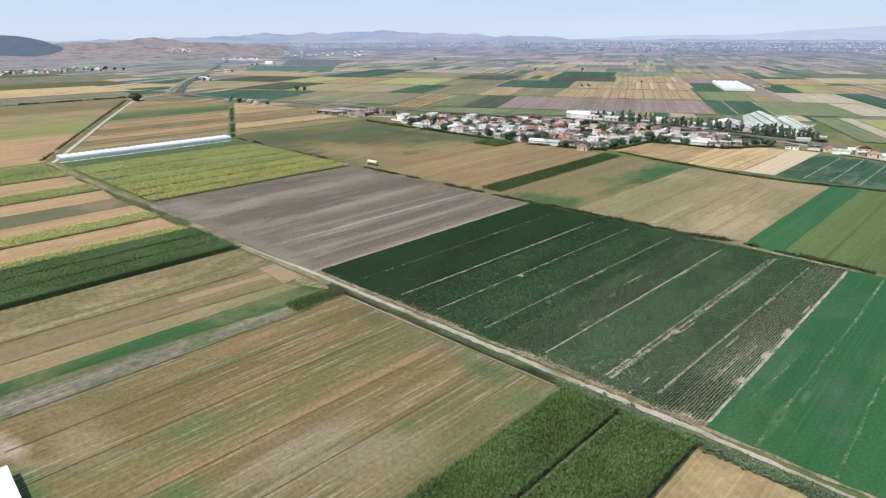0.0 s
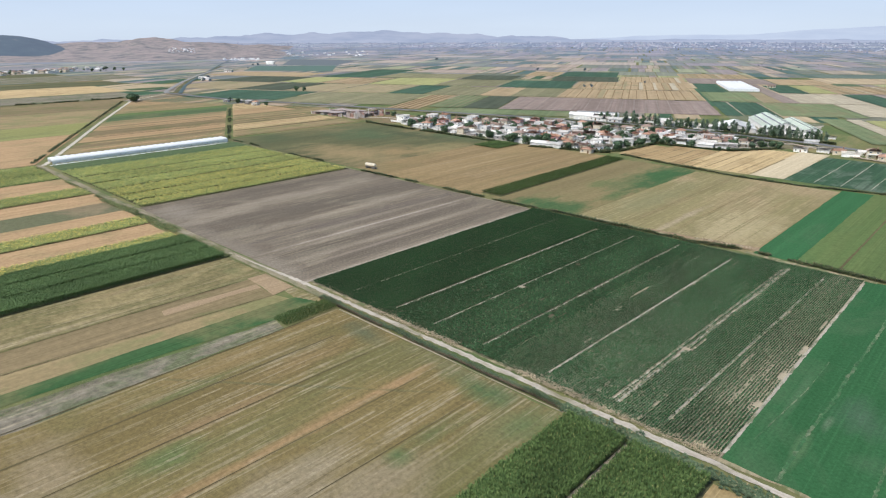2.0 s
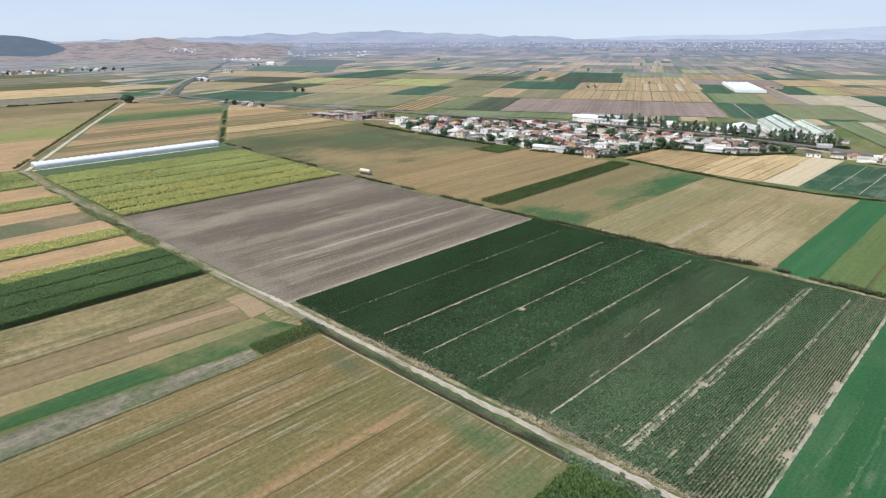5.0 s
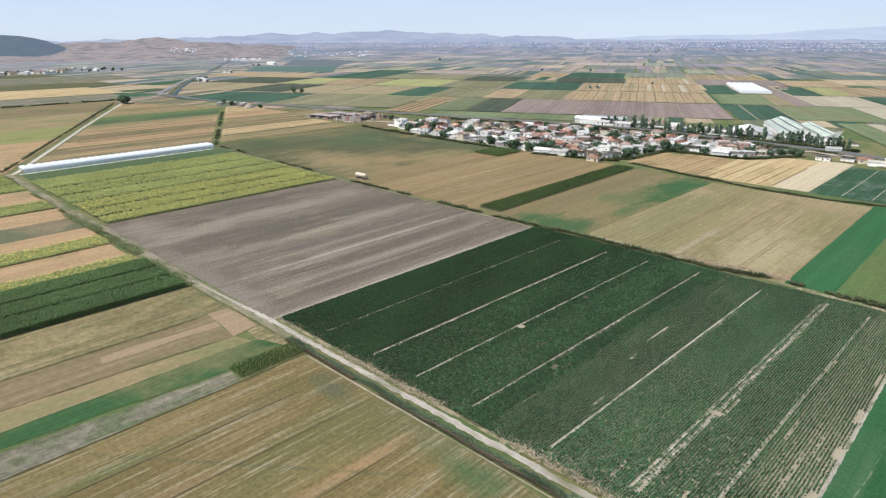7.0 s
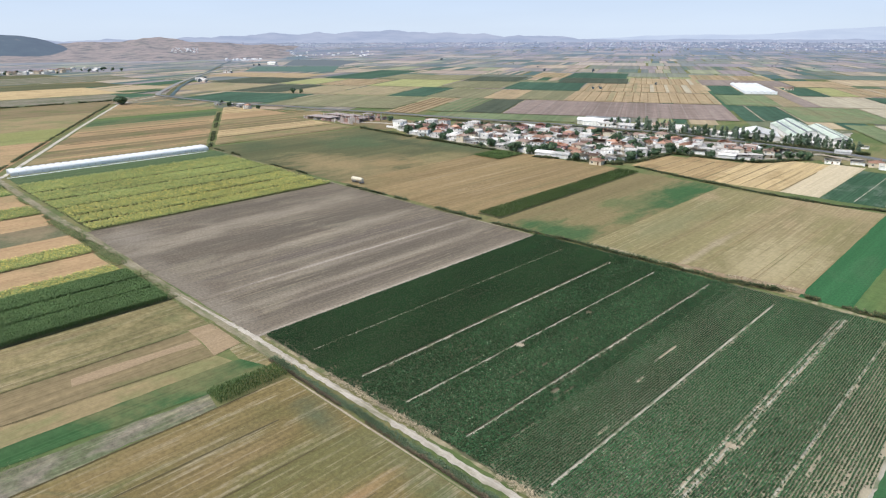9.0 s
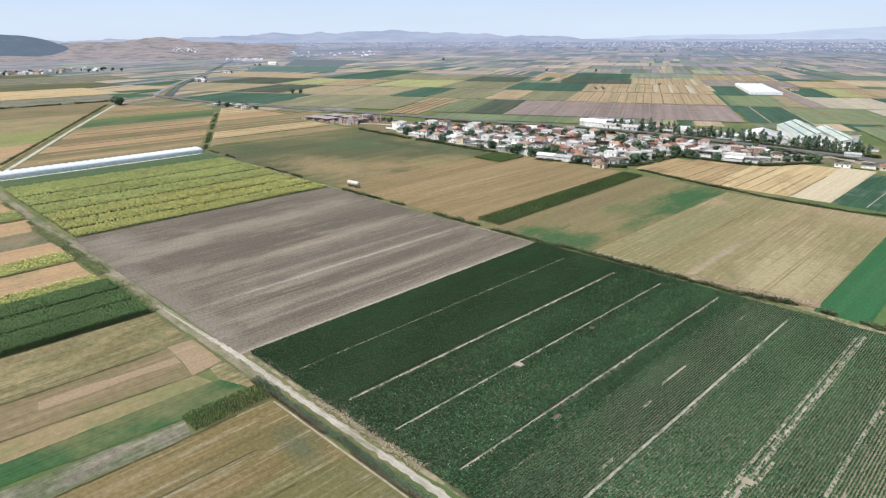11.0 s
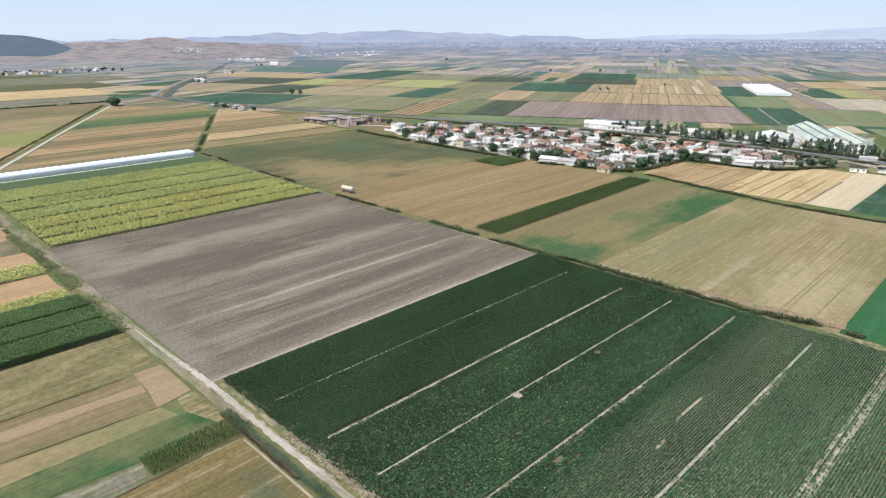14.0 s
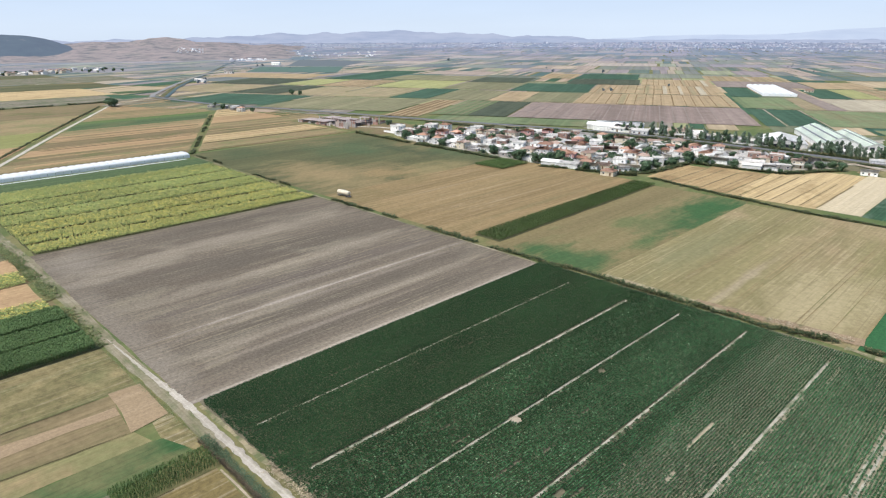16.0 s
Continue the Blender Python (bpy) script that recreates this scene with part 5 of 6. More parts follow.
for i, (a, b, w, k) in enumerate([((-300, 137.5), (-158, 133.2), 1.8, 0.2), ((-158, 132.6), (-91, 132.6), 2.4, -0.3), ((-91, 132.6), (-17, 131.8), 2.6, -0.6), ((-17, 132), (18, 133.6), 2.4, -0.7),
                                  ((18, 133.6), (76, 133.0), 2.4, -0.9), ((76, 133.0), (102, 137), 2.6, -0.6), ((102, 137), (150, 133.5), 3.0, -0.9), ((150, 133.5), (300, 133), 3.4, -0.7)]):
    belt("hedge", a, b, w, 2.6, shrub, [M["bush"]], "ragged hedge of shrubs and brambles", k, (0.4, 1.05), "hedge", 20 + i)
ribbon("hedge_path", [(-300, 135.5), (-158, 130.8), (0, 129.8)], 0.9, "dry_path", "faint dry path along the hedge", 0.12, "path", 0.5)
ribbon("straw_edge", [(98, 134.4), (112, 133.2), (142, 131.6)], 2.4, "straw_dry", "dry rank grass behind the crop", 0.14, "verge", 0.5, 2.0)
ribbon("weedy_edge", [(56, 137.6), (80, 138.6), (101, 141.5)], (1.5, 4.2, 4.6), "rust_verge", "rust-brown dead weeds behind the hedge", 0.2, "verge", 0.5, 2.0)
ribbon("straw_edge", [(24, 136.5), (62, 136), (100, 139.5)], 2.6, "straw_dry", "dry rank grass behind the hedge", 0.14, "verge", 0.6)
belt("dead_grass", (62, 136.6), (101, 140.5), 3.4, 3.0, grass, [M["straw"]], "pale dead grass along the hedge", -0.5, (0.8, 1.8), "dry grass", 34)
belt("dead_grass", (66, 136.0), (98, 138.5), 2.6, 2.4, grass, [M["rust"]], "dead reddish shrubs and grass by the hedge", 0.0, (0.8, 1.7), "dry grass", 33)
for i, (a, b, w) in enumerate([((-39, 293), (11, 280), 4), ((11, 280), (50, 273), 3.5), ((50, 273), (76, 272), 3.2), ((76, 272), (126, 281), 3.2), ((126, 281), (260, 284), 3.2)]):
    belt("hedge", a, b, w, 2.8, shrub, [M["bush"]], "low dark hedge between the plots", -2.5, (0.35, 0.95), "hedge", 40 + i)
belt("hedge", (-309, 138), (-518, 252), 3.0, 1.4, shrub, [M["bush"]], "scrub along the ditch", -0.5, (0.4, 1.0), "hedge", 50)
belt("hedge", (-309, -3), (-702, 201), 2.6, 2.2, shrub, [M["bush"]], "dark scrub beside the farm lane", -1.0, (0.4, 0.9), "hedge", 51)
belt("hedge", (-742, 90), (-744, 217), 5.0, 0.7, shrub, [M["bush"]], "hedge at the far end of the plots", -0.9, (0.8, 1.8), "hedge", 52)
belt("hedge", (-310, 284), (-239, 279), 4.5, 1.8, shrub, [M["bush"]], "scrub along the edge of the village", -1.6, (0.5, 1.4), "hedge", 53)
belt("hedge", (-239, 279), (-145, 278), 4.5, 2.0, shrub, [M["bush"]], "scrub along the edge of the village", -1.6, (0.5, 1.4), "hedge", 54)
belt("hedge", (-108, 277), (-48, 292), 4.5, 2.0, shrub, [M["bush"]], "scrub along the edge of the village", -1.6, (0.5, 1.4), "hedge", 55)
for i, (a, b) in enumerate([((-168, 418), (-100, 430)), ((-100, 430), (-30, 427)), ((-30, 427), (50, 421)), ((50, 421), (95, 402)), ((-140, 449), (-40, 446)), ((-40, 446), (60, 440))]):
    belt("hedge", a, b, 5.5, 1.3, shrub, [M["bush"]], "dusty scrub along the main road", -1.2, (0.5, 1.5), "hedge", 70 + i)
belt("hedge", (-310, 368), (-190, 413), 5.0, 1.6, shrub, [M["bush"]], "low dusty scrub along the main road", -0.8, (0.5, 1.3), "hedge", 57)
for i, (a, b) in enumerate([((-62, 284), (-47, 306)), ((-47, 306), (-43, 348)), ((-43, 352), (12, 358)), ((12, 358), (34, 394))]):
    belt("hedge", a, b, 4.0, 2.2, shrub, [M["bush"]], "rank bushes behind the village gardens", -1.2, (0.5, 1.5), "hedge", 58 + i)
ribbon("farm_lane", [(-296, 0), (-303, 4), (-394, 51), (-494, 102), (-690, 206), (-776, 292)], 2.9, "chalk", "pale chalky farm lane running to the junction", 0.2, "dirt track", 0.15)
ribbon("farm_track", [(-293.5, 3), (-294, 128)], 1.7, "white_sheet", "white sheeting laid out before the greenhouse", 0.14, "path", 0.2)

# ---- buildings ----
def empty(name, label, category, group=""):
    return tagged(new(name), label, category, group)


def window_meshes(w, h):
    """A frame as one ring, and its pane."""
    bm = bmesh.new()
    t, loops = 0.13, []
    for y in (-0.09, 0.05):
        for k in (0, t):
            loops.append([bm.verts.new(p) for p in ((-w / 2 + k, y, k), (w / 2 - k, y, k), (w / 2 - k, y, h - k), (-w / 2 + k, y, h - k))])
    for a, b in ((0, 1), (1, 3), (3, 2), (2, 0)):
        for i in range(4):
            bm.faces.new((loops[a][i], loops[a][(i + 1) % 4], loops[b][(i + 1) % 4], loops[b][i]))
    bmesh.ops.recalc_face_normals(bm, faces=bm.faces[:])
    ring = bpy.data.meshes.new("window")
    bm.to_mesh(ring)
    bm.free()
    ring.materials.append(M["white_wall"])
    bm = bmesh.new()
    box(bm, -w / 2 + t, w / 2 - t, -0.04, 0.02, t, h - t)
    pane = bpy.data.meshes.new("pane")
    bm.to_mesh(pane)
    bm.free()
    pane.materials.append(M["glass"])
    return ring, pane


def door_mesh():
    bm = bmesh.new()
    box(bm, -0.55, 0.55, -0.07, 0.05, 0, 2.1, 0)
    me = bpy.data.meshes.new("door")
    bm.to_mesh(me)
    bm.free()
    me.materials.append(M["wood"])
    me.materials.append(M["white_wall"])
    return me


(WIN, PANE), DOOR = window_meshes(1.4, 1.2), door_mesh()


def put(name, me, parent, m):
    ob = new(name, me)
    ob.parent = parent
    ob.matrix_basis = m
    if name == "window":
        put("pane", PANE, ob, Matrix())
    return ob


def roof_bm(w, d, z, kind, rise):
    """Roof shells with thickness and an overhang."""
    bm = bmesh.new()
    o = 0.5
    x, y = w / 2 + o, d / 2 + o
    if kind == "flat":
        box(bm, -w / 2 - 0.3, w / 2 + 0.3, -d / 2 - 0.3, d / 2 + 0.3, z, z + 0.22)
        return bm
    if kind == "mono":
        pts = [(-x, -y, z), (x, -y, z), (x, y, z + rise), (-x, y, z + rise)]
        quads = [(0, 1, 2, 3)]
    elif kind == "gable":
        pts = [(-x, -y, z), (x, -y, z), (x, 0, z + rise), (-x, 0, z + rise), (x, y, z), (-x, y, z)]
        quads = [(0, 1, 2, 3), (3, 2, 4, 5)]
    else:
        k = max(0.3, (w - d) / 2)
        pts = [(-x, -y, z), (x, -y, z), (x, y, z), (-x, y, z), (-k, 0, z + rise), (k, 0, z + rise)]
        quads = [(0, 1, 5, 4), (1, 2, 5), (2, 3, 4, 5), (3, 0, 4)]
    vs = [bm.verts.new(p) for p in pts]
    for q in quads:
        bm.faces.new([vs[i] for i in q])
    bmesh.ops.solidify(bm, geom=bm.faces[:], thickness=0.18)
    bmesh.ops.recalc_face_normals(bm, faces=bm.faces[:])
    return bm


def wall_bm(w, d, z, kind, rise):
    bm = bmesh.new()
    box(bm, -w / 2, w / 2, -d / 2, d / 2, -0.2, z)
    if kind == "gable":
        for s in (-1, 1):
            x = s * (w / 2 - 0.02)
            a = [bm.verts.new((x - s * q, yy, zz)) for q in (0, 0.3) for yy, zz in ((-d / 2, z), (d / 2, z), (0, z + rise * 0.93))]
            bm.faces.new(a[:3])
            bm.faces.new(a[3:][::-1])
            for i in range(3):
                j = (i + 1) % 3
                bm.faces.new((a[i], a[3 + i], a[3 + j], a[j]))
    elif kind == "mono":
        a = [bm.verts.new(p) for p in ((-w / 2, d / 2, z), (w / 2, d / 2, z), (w / 2, d / 2, z + rise * 0.9), (-w / 2, d / 2, z + rise * 0.9), (-w / 2, -d / 2, z), (w / 2, -d / 2, z))]
        for q in ((0, 1, 2, 3), (0, 3, 4), (1, 5, 2)):
            bm.faces.new([a[i] for i in q])
    bmesh.ops.recalc_face_normals(bm, faces=bm.faces[:])
    return bm


def house(w, d, floors, kind, wall, roof, label, name="house", rise=1.5, openings=True, chimney=False, balcony=False, posts=False, group="village houses", category="house"):
    root = empty(name, label, category, group)
    z = 2.75 * floors if floors >= 1 else 2.3
    body = part("wall", wall_bm(w, d, z, kind, rise), M[wall], root)
    part("roof", roof_bm(w, d, z, kind, rise), M[roof], root)
    if openings:
        for fl in range(max(1, int(floors))):
            n = max(2, int(w / 3.2))
            for i in range(n):
                x = -w / 2 + w * (i + 0.5) / n
                if not (fl == 0 and i == n // 2):
                    put("window", WIN, root, pose(x, -d / 2, 0.9 + 2.75 * fl))
                if i % 2 == 0:
                    put("window", WIN, root, pose(x, d / 2, 0.9 + 2.75 * fl, 0, 0, 180))
            for s in (-1, 1):
                put("window", WIN, root, pose(s * w / 2, 0.4, 0.9 + 2.75 * fl, 0, 0, 90 * s))
        put("door", DOOR, root, pose(-w / 2 + w * (int(max(2, int(w / 3.2)) // 2) + 0.5) / max(2, int(w / 3.2)), -d / 2, 0))
    if chimney:
        bm = bmesh.new()
        box(bm, w * 0.2, w * 0.2 + 0.7, 0.6, 1.3, z, z + rise + 0.7)
        box(bm, w * 0.2 - 0.1, w * 0.2 + 0.8, 0.5, 1.4, z + rise + 0.7, z + rise + 0.9)
        part("chimney", bm, M["brick_wall"], root)
    if balcony:
        bm = bmesh.new()
        box(bm, -w / 2 + 0.4, w / 2 - 0.4, -d / 2 - 1.5, -d / 2, 2.6, 2.77)
        box(bm, -w / 2 + 0.4, w / 2 - 0.4, -d / 2 - 1.5, -d / 2 - 1.38, 2.77, 3.6)
        part("balcony", bm, M["white_wall"], root)
        for s in (-1, 1):
            bm = bmesh.new()
            box(bm, s * (w / 2 - 0.7) - 0.15, s * (w / 2 - 0.7) + 0.15, -d / 2 - 1.45, -d / 2 - 1.15, -0.2, 2.6)
            part("pillar", bm, M["white_wall"], root)
    if posts:
        for sx in (-1, 0, 1):
            for sy in (-1, 1):
                bm = bmesh.new()
                x, y = sx * (w / 2 - 0.3), sy * (d / 2 - 0.3)
                box(bm, x - 0.15, x + 0.15, y - 0.15, y + 0.15, z + 0.22, z + 1.3)
                part("pillar", bm, M["concrete"], root)
        for y0, y1 in ((-d / 2 - 0.2, -d / 2), (d / 2, d / 2 + 0.2)):
            bm = bmesh.new()
            box(bm, -w / 2, w / 2, y0, y1, z + 0.22, z + 0.7)
            part("parapet", bm, M[wall], root)
    return root


PROTO = [
    house(8.5, 7.5, 2, "hip", "white_wall", "tile_roof", "white two-storey house with a terracotta hip roof", balcony=True, chimney=True),
    house(8, 7, 1, "hip", "cream_wall", "tile_roof", "low cream house with a terracotta hip roof", chimney=True),
    house(8.5, 8, 2, "flat", "white_wall", "concrete", "white two-storey house with a flat concrete roof", balcony=True, posts=True),
    house(7.5, 6, 1, "flat", "grey_wall", "concrete", "low house of bare blocks with a flat roof"),
    house(10.5, 6.5, 1, "gable", "cream_wall", "old_roof", "long low house with a faded tile roof", chimney=True),
    house(8.5, 7.5, 2, "hip", "pink_wall", "tile_roof", "pink two-storey house with a terracotta hip roof", balcony=True),
    house(11, 5, 1, "gable", "white_wall", "tin_roof", "white outbuilding with a grey sheet roof", "outbuilding", 1.5, category="outbuilding"),
    house(8, 7.5, 2, "flat", "brick_wall", "concrete", "unfinished brick house with bare pillars on its roof", posts=True),
    house(12, 7, 1, "gable", "white_wall", "white_roof", "white shed with a white sheet roof", "shed", 1.3, False, category="shed"),
    house(6, 4.5, 0, "mono", "grey_wall", "tin_roof", "small block shed with a rusty sheet roof", "shed", 0.8, False, category="shed"),
    house(9, 8, 2, "hip", "cream_wall", "old_roof", "cream two-storey house with a faded hip roof", balcony=True, chimney=True),
    house(8, 4.5, 0, "mono", "white_wall", "white_roof", "small white shed with a white sheet roof", "shed", 0.7, False, category="shed"),
]
for i, p in enumerate(PROTO):
    p.matrix_basis = pose(-262 + 15 * i, 346 + 4.0 * i, 0.17, 0, 0, 195)

VILLAGE = [(-285, 346), (-282, 304), (-250, 287), (-191, 284), (-162, 283), (-108, 281), (-67, 285), (-53, 302), (-47, 345), (-30, 358), (10, 362), (20, 384), (34, 398), (20, 406),
           (-40, 404), (-110, 408), (-165, 394), (-235, 368)]


def inside(x, y, poly):
    hit = False
    for (ax, ay), (bx, by) in zip(poly, poly[1:] + poly[:1]):
        if (ay > y) != (by > y) and x < (bx - ax) * (y - ay) / (by - ay) + ax:
            hit = not hit
    return hit


plot("waste_ground", [(-352, 287), (-310, 286), (-284, 292), (-286, 346), (-330, 352)], "brown", "brown waste ground before the village", 0.15, 2.0, "waste ground")
plot("works_yard", [(-185, 444), (-100, 449), (-30, 446), (38, 442), (38, 478), (30, 520), (22, 566), (-40, 520), (-62, 492), (-185, 474)], "yard", "dusty grey ground round the halls and works", 0.30, 1.5, "yard")
plot("waste_ground", [(-235, 366), (-165, 393), (-110, 407), (-40, 403), (20, 405), (34, 397), (62, 397), (88, 408), (50, 425), (-30, 432), (-100, 435), (-165, 426), (-300, 387)], "fallow", "weedy waste ground between village and road", 0.12, 1.5, "waste ground")
ribbon("dirt_track", [(-345, 300), (-322, 317), (-300, 323), (-282, 330)], 4.0, "chalk", "pale dusty track to the building site", 0.25, "dirt track", 0.4)
ribbon("dirt_track", [(20, 417), (47, 418.5), (68, 420), (98, 397), (140, 384)], (2, 5, 6, 7, 5), "chalk", "pale dusty track beside the main road", 0.34, "dirt track", 0.4, 3.0)
plot("dry_grass_plot", [(42, 392), (66, 390), (64, 414), (46, 414)], "tan", "dry beige grass between track and houses", 0.32, 1.0, "field")
plot("village_yards", VILLAGE, "yard", "dusty yards and gardens of the village", 0.16, 1.5, "yard")
taken = [(p.matrix_basis.translation.x, p.matrix_basis.translation.y, 9) for p in PROTO]


def free(x, y, r):
    return all((x - a) ** 2 + (y - b) ** 2 > (r + c) ** 2 for a, b, c in taken)


def set_house(k, x, y, turn, size=1.0):
    m = pose(x, y, 0.17, 0, 0, turn)
    ob = copy_thing(PROTO[k], m)
    ob.scale = (size, size, size)
    taken.append((x, y, (9, 8, 9, 7, 9, 9, 9, 8, 9.5, 5, 9.5, 6)[k] * 0.62))
    return ob


# the houses that stand out, then the rest of the village
KNOWN = [(2, -155, 314, 20), (6, -158, 292, 20), (8, -271, 312, 15), (11, -245, 291, 10), (2, -270, 337, 15), (5, -236, 316, 15), (0, -76, 334, 22), (1, -98, 308, 18), (5, -104, 303, 18), (1, -72, 375, 15)]
KNOWN += [(10, -76, 404, 15), (0, -24, 397, 12), (8, -104, 284, 14), (8, -92, 286, 16), (11, -125, 287, 14), (6, -62, 296, 30), (8, -60, 303, 25), (10, -190, 350, 12), (6, -200, 296, 10), (1, -62, 283, 10),
                      (4, -110, 312, 18), (1, -88, 300, 20), (11, -48, 352, 20), (8, -30, 364, 12), (1, -46, 382, 12), (6, -10, 372, 10)]
for k, x, y, turn in KNOWN:
    set_house(k, x, y, turn)
r_v = np.random.default_rng(5)
tries = 0
while tries < 9000 and len(taken) < 300:
    tries += 1
    x, y = r_v.uniform(-306, 32), r_v.uniform(286, 426)
    k = int(r_v.choice(12, p=[0.07, 0.10, 0.07, 0.09, 0.10, 0.025, 0.13, 0.025, 0.09, 0.12, 0.06, 0.12]))
    size = r_v.uniform(0.8, 1.15)
    rad = (9, 8, 9, 7, 9, 9, 9, 8, 9.5, 5, 9.5, 6)[k] * 0.62 * size
    if inside(x, y, VILLAGE) and inside(x + 6, y - 5, VILLAGE) and free(x, y, rad * 0.62):
        set_house(k, x, y, 15 + r_v.normal(0, 7) + (90 if r_v.random() < 0.35 else 0) + (180 if r_v.random() < 0.3 else 0), size)
# lean-tos and sheds squeezed into the yards
tries, sheds = 0, 0
while tries < 4000 and sheds < 110:
    tries += 1
    x, y = r_v.uniform(-300, 28), r_v.uniform(286, 410)
    size = r_v.uniform(0.45, 0.75)
    if inside(x, y, VILLAGE) and inside(x + 4, y - 4, VILLAGE) and free(x, y, 0.2):
        set_house(int(r_v.choice([9, 11, 3, 6], p=[0.4, 0.3, 0.15, 0.15])), x, y, 15 + r_v.normal(0, 9) + 90 * int(r_v.integers(0, 4)), size)
        sheds += 1
# buildings outside the village: by the road, the farm, across the fields
OUTLYING = [(8, -311, 332, 15, 0.8), (6, 49, 390, 10, 0.8), (1, 72, 397, 12, 1.0), (10, 92, 398, 14, 0.9), (6, 86, 405, 12, 0.8), (1, 100, 392, 12, 1.0), (8, 50, 470, 20, 0.55), (8, 45, 433, 20, 0.8),
                         (0, -528, 292, 25, 0.8), (9, -548, 292, 25, 0.9), (9, -558, 300, 30, 1.2), (3, -592, 288, 25, 0.9), (9, -575, 296, 25, 1.0), (8, -172, 450, 18, 1.5), (6, -150, 446, 12, 1.1), (6, -128, 444, 12, 1.2)]
OUTLYING += [(10, -96, 452, 12, 1.0), (8, -118, 458, 12, 1.2), (8, -72, 458, 12, 1.1), (6, 12, 462, 12, 1.0), (8, -1535, 936, 30, 2.0), (8, -1010, 470, 35, 1.3), (6, -1045, 480, 35, 1.2), (6, -1240, 640, 35, 1.6), (4, -152, 983, 25, 1.1)]
for k, x, y, turn, s in OUTLYING:
    set_house(k, x, y, turn, s)


for k, x, y, turn, s in [(8, -140, 455, 8, 1.0), (11, -124, 452, 8, 1.2), (8, -100, 460, 8, 1.1), (6, -84, 457, 6, 1.0), (8, -58, 460, 6, 1.0), (11, -46, 456, 6, 1.3), (11, 22, 456, 5, 1.1), (8, 34, 460, 5, 1.0), (11, 3, 452, 5, 1.0), 
                         (11, -18, 372, 12, 1.0), (8, -8, 362, 12, 0.9), (11, 2, 366, 14, 1.0), (6, -22, 386, 12, 0.9), (11, 62, 396, 12, 1.0), (8, 80, 392, 12, 0.9), (11, 110, 388, 12, 1.2), (6, 118, 394, 12, 1.2)]:
    set_house(k, x, y, turn, s)
# sheds and the cream works between the road and the mauve field
for k, x, y, turn, s in [(8, -164, 447, 12, 1.5), (9, -150, 452, 10, 1.6), (3, -142, 455, 8, 1.3), (9, -135, 449, 8, 1.5), (4, -101, 459, 10, 1.5), (8, -90, 466, 8, 1.3), (8, -66, 462, 8, 1.2), (9, -30, 458, 8, 1.4)]:
    set_house(k, x, y, turn, s)


def yard_wall(x, y, turn, length):
    root = empty("yard_wall", "low whitewashed yard wall", "wall", "yard walls")
    root.matrix_basis = pose(x, y, 0.1, 0, 0, turn)
    bm = bmesh.new()
    box(bm, -length / 2, length / 2, -0.12, 0.12, -0.2, 1.7)
    body = part("wall", bm, M["white_wall"], root)
    bm = bmesh.new()
    box(bm, -length / 2 - 0.05, length / 2 + 0.05, -0.18, 0.18, 1.7, 1.8)
    part("coping", bm, M["concrete"], root)


for x, y, turn, ln in [(-285, 303, 5, 18), (-205, 293, -4, 20), (-160, 293, -6, 16), (-95, 287, 0, 18), (-120, 325, 18, 20), (-90, 355, 15, 22), (-60, 398, 12, 20), (-150, 385, 16, 24), (-200, 370, 16, 22), (-240, 352, 16, 18), (-20, 364, 8, 16), (0, 396, 10, 20), (-180, 330, 14, 18), (-225, 318, 12, 18), (-40, 447, 2, 26), (-100, 449, 4, 36), (-152, 443, 12, 26)]:
    yard_wall(x, y, turn, ln)


def hall(x, y, turn, length, width, eave, ridge, roof, label, ribs=3):
    root = empty("hall", label, "hall")
    root.matrix_basis = pose(x, y, 0, 0, 0, turn)
    rise = ridge - eave
    part("wall", wall_bm(length, width, eave, "gable", rise), M["white_wall"], root)
    part("roof", roof_bm(length, width, eave, "gable", rise), M[roof], root)
    for i in range(ribs):
        for s in (-1, 1):
            bm = bmesh.new()
            p = 0.25 + 0.4 * i
            lo, hi = [(s * q * (width / 2 + 0.5), eave + rise * (1 - q) + 0.2) for q in (p + 0.03, p - 0.03)]
            a = [bm.verts.new((xx, yy, zz + h)) for h in (-0.1, 0.25) for xx, (yy, zz) in ((-length / 2, lo), (length / 2, lo), (length / 2, hi), (-length / 2, hi))]
            for f in ((0, 1, 2, 3), (4, 5, 6, 7), (0, 1, 5, 4), (1, 2, 6, 5), (2, 3, 7, 6), (3, 0, 4, 7)):
                bm.faces.new([a[j] for j in f])
            bmesh.ops.recalc_face_normals(bm, faces=bm.faces[:])
            part("roof_vent", bm, M["steel"], root, "dark grey vent strip")
    # Solid dark panels stand in for the shade inside open gateways.
    for i in range(2):
        bm = bmesh.new()
        box(bm, -length / 2 - 0.12, -length / 2 + 0.1, (-0.28 + 0.34 * i) * width, (-0.06 + 0.34 * i) * width, -0.1, min(4.4, eave - 0.4))
        part("door", bm, M["glass"], root, "dark panel painted in for a shaded gateway")
    return root


hall(-6, 511, 118, 82, 28, 4.0, 9.4, "hall_roof", "long hall with a pale green sheet roof", 2)
hall(14, 523, 118, 78, 14, 2.8, 5.2, "hall_roof", "lower long hall with a pale green sheet roof", 1)
hall(-27, 474, 112, 38, 32, 3.2, 6.8, "hall_white", "white hall with a broad white sheet roof", 0)
hall(-158, 462, 18, 40, 16, 4.6, 6.4, "hall_white", "white warehouse by the road", 1)


